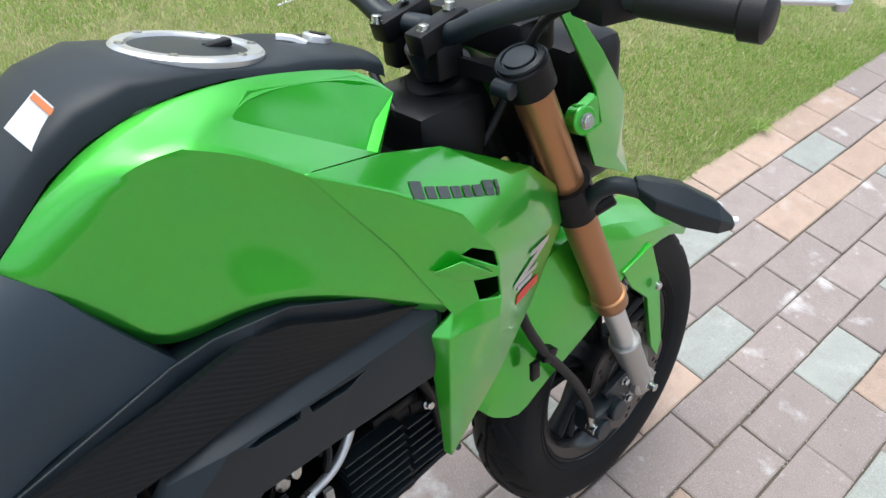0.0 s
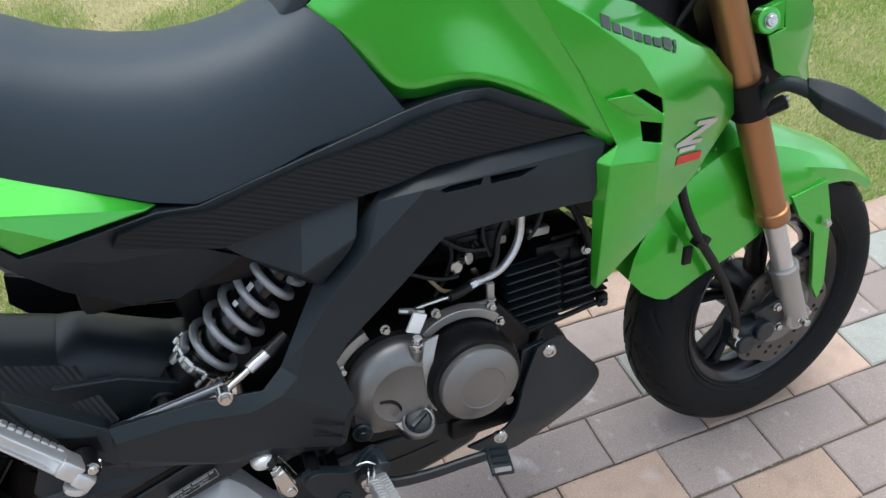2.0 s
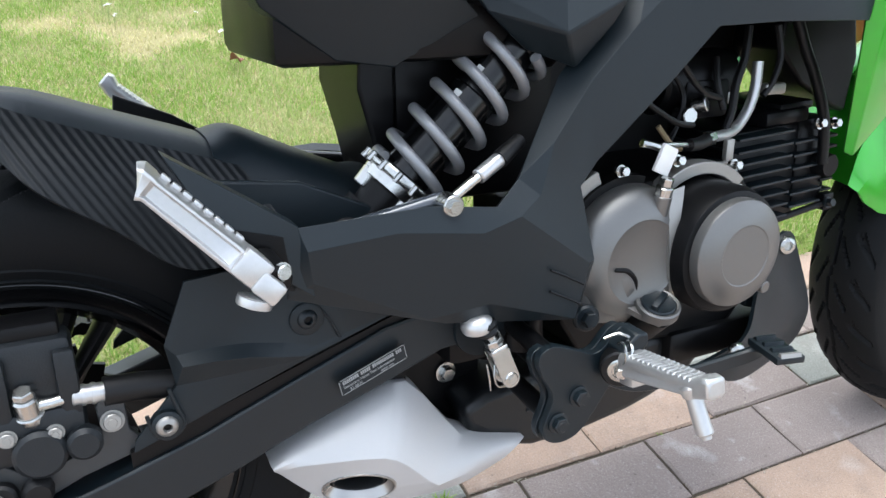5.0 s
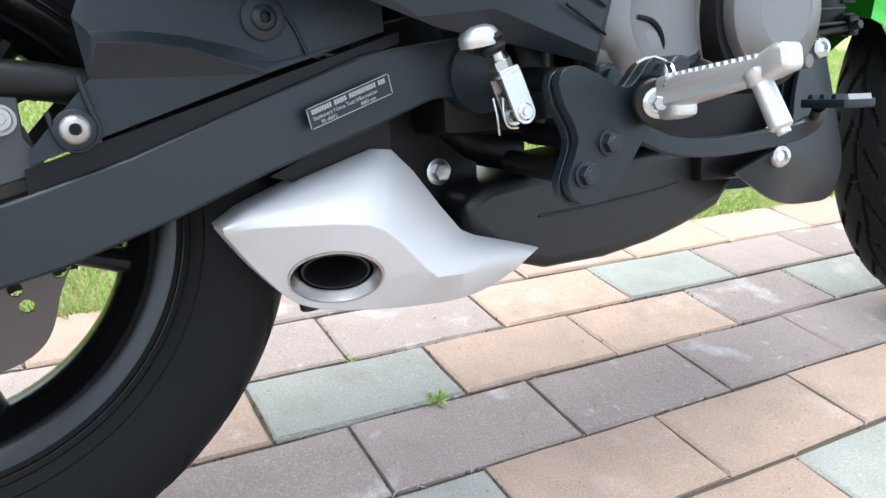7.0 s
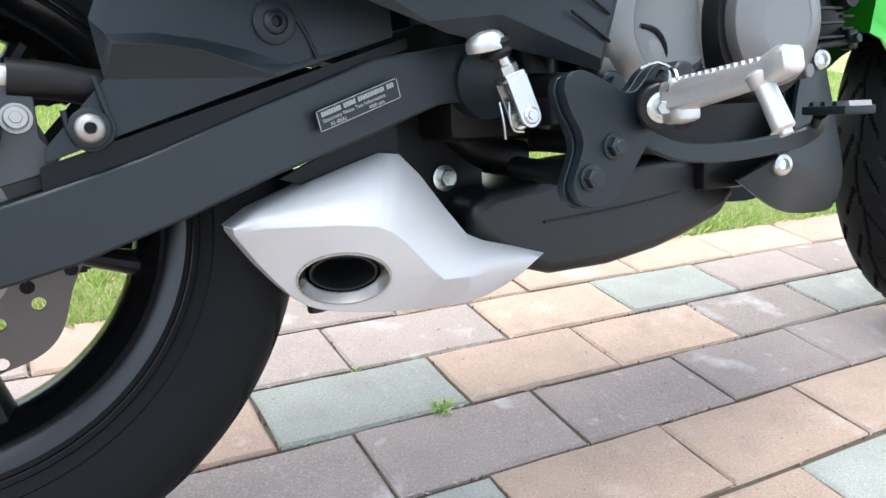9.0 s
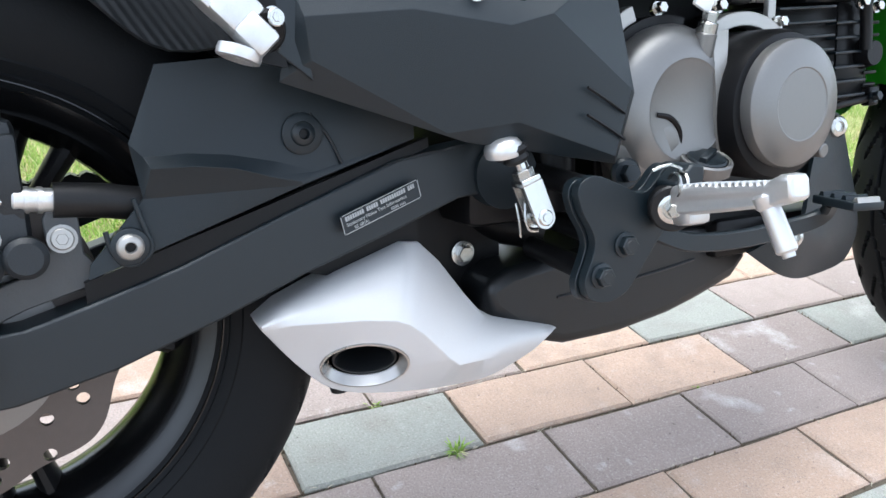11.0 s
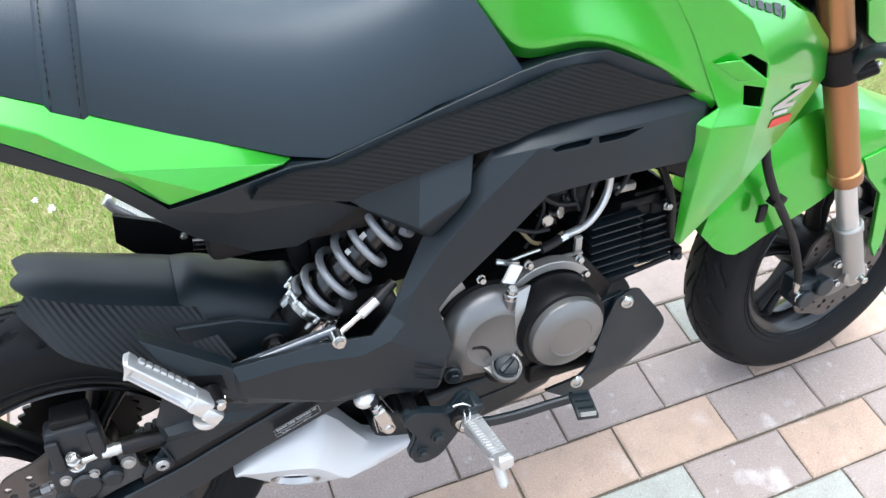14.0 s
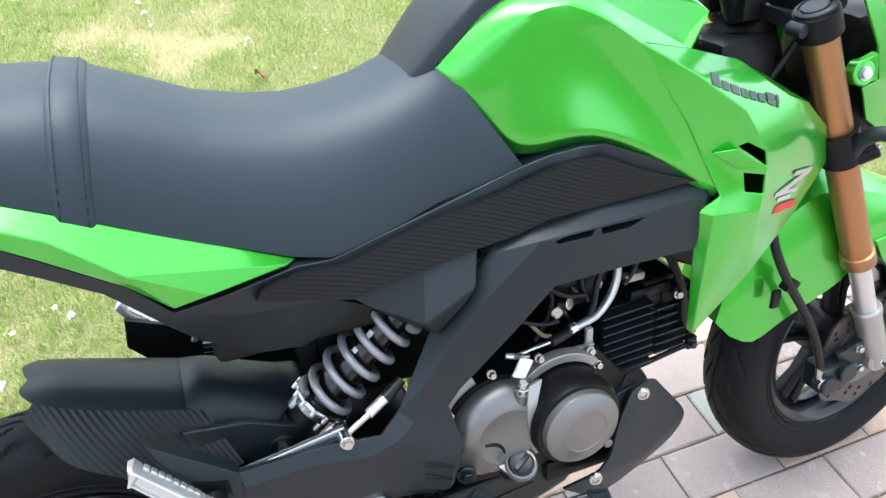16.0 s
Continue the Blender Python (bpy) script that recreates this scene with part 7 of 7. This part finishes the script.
def fender_mesh():
    rows = []
    for c, s, e in FEND:
        c, s, e = Vector(c), Vector(s), Vector(e)
        half = [c + (s - c) * 0.0, c + (s - c) * 0.35 + Vector((0, 0, 0.004)), c + (s - c) * 0.75 + Vector((0, 0, 0.002)), s, s + (e - s) * 0.35 + Vector((0, -0.006, 0)), s + (e - s) * 0.7 + Vector((0, -0.003, 0)), e]
        rows.append([Vector((p.x, -p.y, p.z)) for p in half[:0:-1]] + half)
    fine = []
    for i in range(len(rows) - 1):
        for t in (0, 0.33, 0.66):
            fine.append([smooth_path([rows[max(i - 1, 0)][k], rows[i][k], rows[i + 1][k], rows[min(i + 2, len(rows) - 1)][k]], 3)[3 + round(t * 3)] for k in range(len(rows[0]))])
    fine.append(rows[-1])
    bm = rings_mesh(fine, closed=False)
    bmesh.ops.recalc_face_normals(bm, faces=bm.faces[:])
    return thicken(bm, 0.0035)


fender = bp("front_mudguard", fender_mesh(), GREEN, "glossy lime green front mudguard", smooth=22)
STAY = [(1.150, -0.072, 0.455), (1.218, -0.070, 0.468), (1.238, -0.074, 0.405), (1.248, -0.082, 0.285), (1.238, -0.084, 0.258), (1.222, -0.082, 0.285), (1.205, -0.078, 0.385), (1.17, -0.074, 0.42)]
for flip in (lambda b: b, mirrored):
    part("stay", flip(slab(STAY, 0.008, 0.004, 0.003)), GREEN, fender, bevel=0.001)
part("stay_bolt", bolt((1.222, -0.079, 0.40), (0, -1, 0), 0.0065, 0.005), ZINC, fender)
front_hose = bp("front_brake_hose", tube([(0.925, -0.075, 0.56), (0.933, -0.088, 0.505), (0.961, -0.092, 0.449), (0.995, -0.094, 0.398), (1.025, -0.093, 0.352), (1.05, -0.092, 0.30), (1.062, -0.092, 0.265)], 0.0065, 6, 12), HOSE, "black rubber front brake hose")
part("hose_clip", join(moved(box(-0.010, 0.010, -0.008, 0.008, -0.010, 0.010, 0.002), Matrix.Translation((0.968, -0.09, 0.440)) @ Matrix.Rotation(radians(30), 4, "Y")), moved(box(-0.007, 0.007, -0.003, 0.003, -0.016, 0.012, 0.001), Matrix.Translation((0.955, -0.082, 0.418)))), DARK, front_hose)
part("banjo", join(rod((1.060, -0.092, 0.270), (1.064, -0.092, 0.248), 0.006, n=12), rod((1.064, -0.086, 0.240), (1.064, -0.102, 0.240), 0.0085, n=16, bev=0.001)), ZINC, front_hose)
front_cal = bp("front_caliper", join(box(1.065, 1.125, -0.100, -0.055, 0.215, 0.262, 0.008), rod((1.075, -0.098, 0.235), (1.075, -0.108, 0.235), 0.016, n=24, bev=0.002), rod((1.107, -0.098, 0.252), (1.107, -0.110, 0.252), 0.017, n=24, bev=0.002)), SATIN, "black front brake caliper on the fork foot")
part("arm", plate([(1.10, 0.275), (1.15, 0.29), (1.168, 0.262), (1.15, 0.225), (1.11, 0.24)], -0.088, -0.078), CALIPER, front_cal, bevel=0.001)
for p in ((1.140, -0.088, 0.278), (1.150, -0.088, 0.238)):
    part("caliper_bolt", bolt(p, (0, -1, 0), 0.0065, 0.009, False), ZINC, front_cal)

# ---- decals: makers' marks as plain shapes ----
def onto(p, d, lift):
    """The point of the shroud's outer face that lies on the line through p along d."""
    best = None
    for f in SHR_F:
        c = [Vector(SHR_V[k]) for k in f.split()]
        for k in range(1, len(c) - 1):
            hit = geometry.intersect_ray_tri(c[0], c[k], c[k + 1], d, p - d * 0.2, True)
            if hit and (best is None or (hit - p).dot(d) < (best - p).dot(d)):
                best = hit
    return (best or p) - d * lift


def on_shroud(corners, mat, d, lift=0.0012, n=5):
    """A flat mark laid on the shroud: corners in order, cut across so that it follows the bends."""
    a, b, c, e = [Vector(q) for q in corners]
    rows = [[onto(a.lerp(e, v).lerp(b.lerp(c, v), u / n), d, lift) for v in (0.0, 0.5, 1.0)] for u in range(n + 1)]
    part("painted_mark", thicken(rings_mesh(rows, closed=False), 0.0005), mat, shroud, smooth=0)


K0, KU, KV = Vector((0.753, -0.1395, 0.790)), Vector((0.114, 0.019, -0.055)), Vector((-0.0035, -0.003, -0.0165))
KD = Vector((0.05, 0.80, -0.60)).normalized()
for u0, u1, v0, v1 in ((0.00, 0.115, 0.0, 1.0), (0.145, 0.24, 0.3, 1.0), (0.27, 0.39, 0.3, 1.0), (0.42, 0.51, 0.3, 1.0), (0.54, 0.62, 0.3, 1.0), (0.65, 0.74, 0.3, 1.0), (0.77, 0.87, 0.05, 1.0), (0.90, 0.935, 0.05, 1.0)):
    on_shroud([K0 + KU * u + KV * v for u, v in ((u0, v0), (u1, v0), (u1, v1), (u0, v1))], INK, KD)
Z0, ZU, ZV = Vector((0.8685, -0.1345, 0.6395)), Vector((0.0865, 0.0215, -0.013)), Vector((0.004, 0.001, -0.0285))
ZD = Vector((-0.25, 0.95, -0.15)).normalized()
for quad, mat in (([(0.48, -0.05), (1.0, -0.05), (0.96, 0.16), (0.44, 0.16)], ALLOY), ([(0.72, 0.16), (0.96, 0.16), (0.34, 0.80), (0.06, 0.80)], ALLOY), ([(0.02, 0.80), (0.68, 0.80), (0.62, 1.0), (-0.02, 1.0)], ALLOY), ([(0.10, 1.08), (0.50, 1.08), (0.48, 1.28), (0.08, 1.28)], SILVER), ([(0.05, 1.45), (0.70, 1.45), (0.68, 1.85), (0.03, 1.85)], RED)):
    on_shroud([Z0 + ZU * u + ZV * v for u, v in quad], mat, ZD)
T0, TU, TV = Vector((0.5065, -0.0535, 0.8955)), Vector((0.026, 0.009, 0.014)), Vector((0.011, -0.011, -0.022))
sticker = part("warning_label", slab([T0, T0 + TU, T0 + TU + TV, T0 + TV], 0.0006, 0, 0, (-0.2, 0.5, -0.8)), WHITE, tank, "white warning label with an orange band", smooth=0)
part("orange_band", slab([T0 + TU * a + TV * b + Vector((-0.0002, -0.0006, 0.0008)) for a, b in ((0.80, 0.05), (0.95, 0.05), (0.95, 0.95), (0.80, 0.95))], 0.0003, 0, 0, (-0.2, 0.5, -0.8)), ORANGE, sticker, smooth=0)


# ---- small things on the lawn ----
PETAL = material("white_petals", (0.74, 0.72, 0.74), 0.7, 0, 0, 0.1, 300)
STALK = material("pale_stalk", (0.33, 0.38, 0.16), 0.7, 0, 0, 0.2, 200)
LEAF = material("dead_leaf", (0.20, 0.075, 0.04), 0.75, 0, 0, 0.35, 120, 0.4, 300)
FALLEN = material("dry_stem", (0.40, 0.36, 0.28), 0.8, 0, 0, 0.2, 200)


def flower(x, y, height, heads, seed):
    """A low weed: a bent stalk with a few small white heads of petals."""
    rng = random.Random(seed)
    root = tagged(new("white_flower"), "small faded white wild flower in the lawn", "flower", "white flowers in the lawn")
    root.location = (x, y, 0.0)
    for k in range(heads):
        a, r = rng.uniform(0, 6.28), rng.uniform(0.004, 0.016) * (0 if k == 0 else 1)
        tip = Vector((math.cos(a) * r, math.sin(a) * r, height * rng.uniform(0.75, 1.0)))
        part("stalk", tube([(0, 0, -0.006), (tip.x * 0.3, tip.y * 0.3, tip.z * 0.6), tip], 0.0009, 3, 6), STALK, root)
        bm = bmesh.new()
        for j in range(11):
            b, up = 2 * math.pi * j / 11 + rng.uniform(-0.2, 0.2), rng.uniform(-0.2, 0.9)
            d = Vector((math.cos(b), math.sin(b), up)).normalized() * rng.uniform(0.005, 0.009)
            w = Vector((-math.sin(b), math.cos(b), 0)) * 0.0018
            v = [bm.verts.new(tip + q) for q in (Vector((0, 0, 0)), d * 0.6 - w, d, d * 0.6 + w, d * 0.5 + Vector((0, 0, 0.0012)))]
            for f in ((0, 1, 4), (1, 2, 4), (2, 3, 4), (3, 0, 4)):
                bm.faces.new([v[i] for i in f])
        part("petals", bm, PETAL, root, smooth=0)


for n, (x, y, h, c) in enumerate(((-0.065, 0.783, 0.030, 1), (-0.035, 0.742, 0.036, 3), (-0.144, 0.741, 0.028, 1), (-0.157, 0.608, 0.030, 2), (0.246, 2.212, 0.05, 3), (0.254, 2.116, 0.05, 3), (0.262, 2.03, 0.045, 2), (0.542, 1.852, 0.035, 2), (0.511, 2.084, 0.03, 1), (0.80, 1.85, 0.03, 1), (-0.3, 1.2, 0.03, 1), (0.70, 1.62, 0.025, 1))):
    flower(x, y, h, c, 20 + n)


def dead_leaf(x, y, turn):
    """A curled brown leaf with a raised mid rib."""
    rows = []
    for k in range(9):
        t = k / 8
        w = 0.017 * math.sin(math.pi * min(1, t * 1.02)) ** 0.7 + 0.0005
        c = Vector((0.055 * (t - 0.5), 0, 0.012 + 0.012 * math.sin(3 * t)))
        rows.append([c + Vector((0, w * s, 0.010 * s * s - 0.002 * abs(s))) for s in (-1, -0.5, 0, 0.5, 1)])
    bm = thicken(rings_mesh(rows, closed=False), 0.0006)
    ob = part("dead_leaf", bm, LEAF, None, smooth=50)
    ob.matrix_world = pose(x, y, 0.006, 35, 10, turn)
    return tagged(ob, "curled brown dead leaf lying on the lawn", "leaf")


dead_leaf(0.521, 1.622, 110)


def fallen_twig(points, label):
    """A dry seed stem lying on the grass, with small bracts along it."""
    path = smooth_path(points, 5)
    ob = tagged(new("dry_stem"), label, "twig")
    ob.location = points[0]
    off = Vector(points[0])
    part("stem", tube([p - off for p in path], 0.0018, 1, 6), FALLEN, ob)
    for k in range(1, len(path) - 1):
        d = Vector((0.008 * math.sin(k * 2.1), 0.008 * math.cos(k * 1.7), 0.006))
        part("bract", rod(path[k] - off, path[k] - off + d, 0.003, 0.0008, n=6), PETAL, ob)


fallen_twig([(1.653, 1.657, 0.024), (1.69, 1.65, 0.03), (1.73, 1.66, 0.026), (1.775, 1.64, 0.028)], "pale dry weed stem lying on the lawn")


def tuft(x, y, count, size, seed):
    """A tuft of grass growing out of a joint."""
    rng = random.Random(seed)
    bm = bmesh.new()
    for k in range(count):
        a, l = rng.uniform(0, 6.28), size * rng.uniform(0.5, 1.0)
        px, py = rng.uniform(-0.004, 0.004), rng.uniform(-0.003, 0.003)
        d, w = Vector((math.cos(a), math.sin(a), 0)), Vector((-math.sin(a), math.cos(a), 0)) * 0.0011
        base = Vector((px, py, -0.006))
        v = [bm.verts.new(q) for q in (base - w, base + w, base + d * l * 0.4 + w + Vector((0, 0, l * 0.55)), base + d * l * 0.4 - w + Vector((0, 0, l * 0.55)), base + d * l + Vector((0, 0, l * 0.6)))]
        bm.faces.new(v[:4])
        bm.faces.new((v[3], v[2], v[4]))
    ob = part("grass_tuft", bm, LAWN, None, smooth=0)
    ob.location = (x, y, 0)
    return tagged(ob, "tiny green grass tuft growing in a brick joint", "grass", "tufts in the joints")


for n, (x, y, c, sz) in enumerate(((0.411, 0.062, 26, 0.020), (0.52, 0.369, 30, 0.03), (0.66, 0.368, 26, 0.03), (0.84, 0.366, 34, 0.03), (2.404, 0.368, 40, 0.05), (2.43, 0.362, 30, 0.05), (1.62, 0.366, 26, 0.035), (0.361, 0.166, 8, 0.010), (0.747, 0.062, 7, 0.009))):
    tuft(x, y, c, sz, 60 + n)

# dry clippings caught along the lawn's edge and in the joints
rng_c = np.random.default_rng(9)
clip_bm = bmesh.new()
for k in range(1000):
    if k < 500:
        x, y = rng_c.uniform(-0.6, 3.0), PAVE_EDGE - abs(rng_c.normal(0, 0.018))
    else:
        x, y = rng_c.uniform(0.0, 2.2), -0.04 + ROW * rng_c.integers(-4, 4) + rng_c.normal(0, 0.0022)
    a, l = rng_c.uniform(0, np.pi) if k < 500 else rng_c.normal(0, 0.5), rng_c.uniform(0.003, 0.012)
    dx, dy, w = math.cos(a) * l / 2, math.sin(a) * l / 2, 0.0007
    z = (0.0012 if k < 500 else -0.0012) + rng_c.uniform(0, 0.001)
    v = [clip_bm.verts.new(q) for q in ((x - dx, y - dy, z), (x - dy * w / l * 2, y + dx * w / l * 2, z + 0.0008), (x + dx, y + dy, z), (x + dy * w / l * 2, y - dx * w / l * 2, z + 0.0008))]
    clip_bm.faces.new(v)
# crumbs of dirt in the joints
crumbs = bmesh.new()
for k in range(1600):
    if k % 2:
        x, y = rng_c.uniform(-0.1, 2.4), -0.04 + ROW * rng_c.integers(-4, 4) + rng_c.normal(0, 0.0018)
    else:
        r = int(rng_c.integers(-3, 4))
        x, y = START[r] + PITCH * rng_c.integers(-2, 10) + rng_c.normal(0, 0.0018), -0.04 + ROW * (r + rng_c.uniform(0, 1))
    d, z = rng_c.uniform(0.0008, 0.0022), -0.004
    top = crumbs.verts.new((x, y, z + d * 1.6))
    foot = [crumbs.verts.new((x + d * math.cos(a) * rng_c.uniform(0.7, 1.3), y + d * math.sin(a) * rng_c.uniform(0.7, 1.3), z - 0.001)) for a in (0, 1.57, 3.14, 4.71)]
    for i in range(4):
        crumbs.faces.new((foot[i], foot[(i + 1) % 4], top))
tagged(part("joint_dirt", crumbs, material("dirt_crumbs", (0.13, 0.10, 0.07), 0.95, 0, 0, 0.5, 300), None, smooth=0), "crumbs of dirt in the brick joints", "dirt", kind="stuff")
tagged(part("dry_clippings", clip_bm, FALLEN, None, smooth=0), "dry grass clippings scattered on the bricks", "clippings", kind="stuff")


lay_bricks()
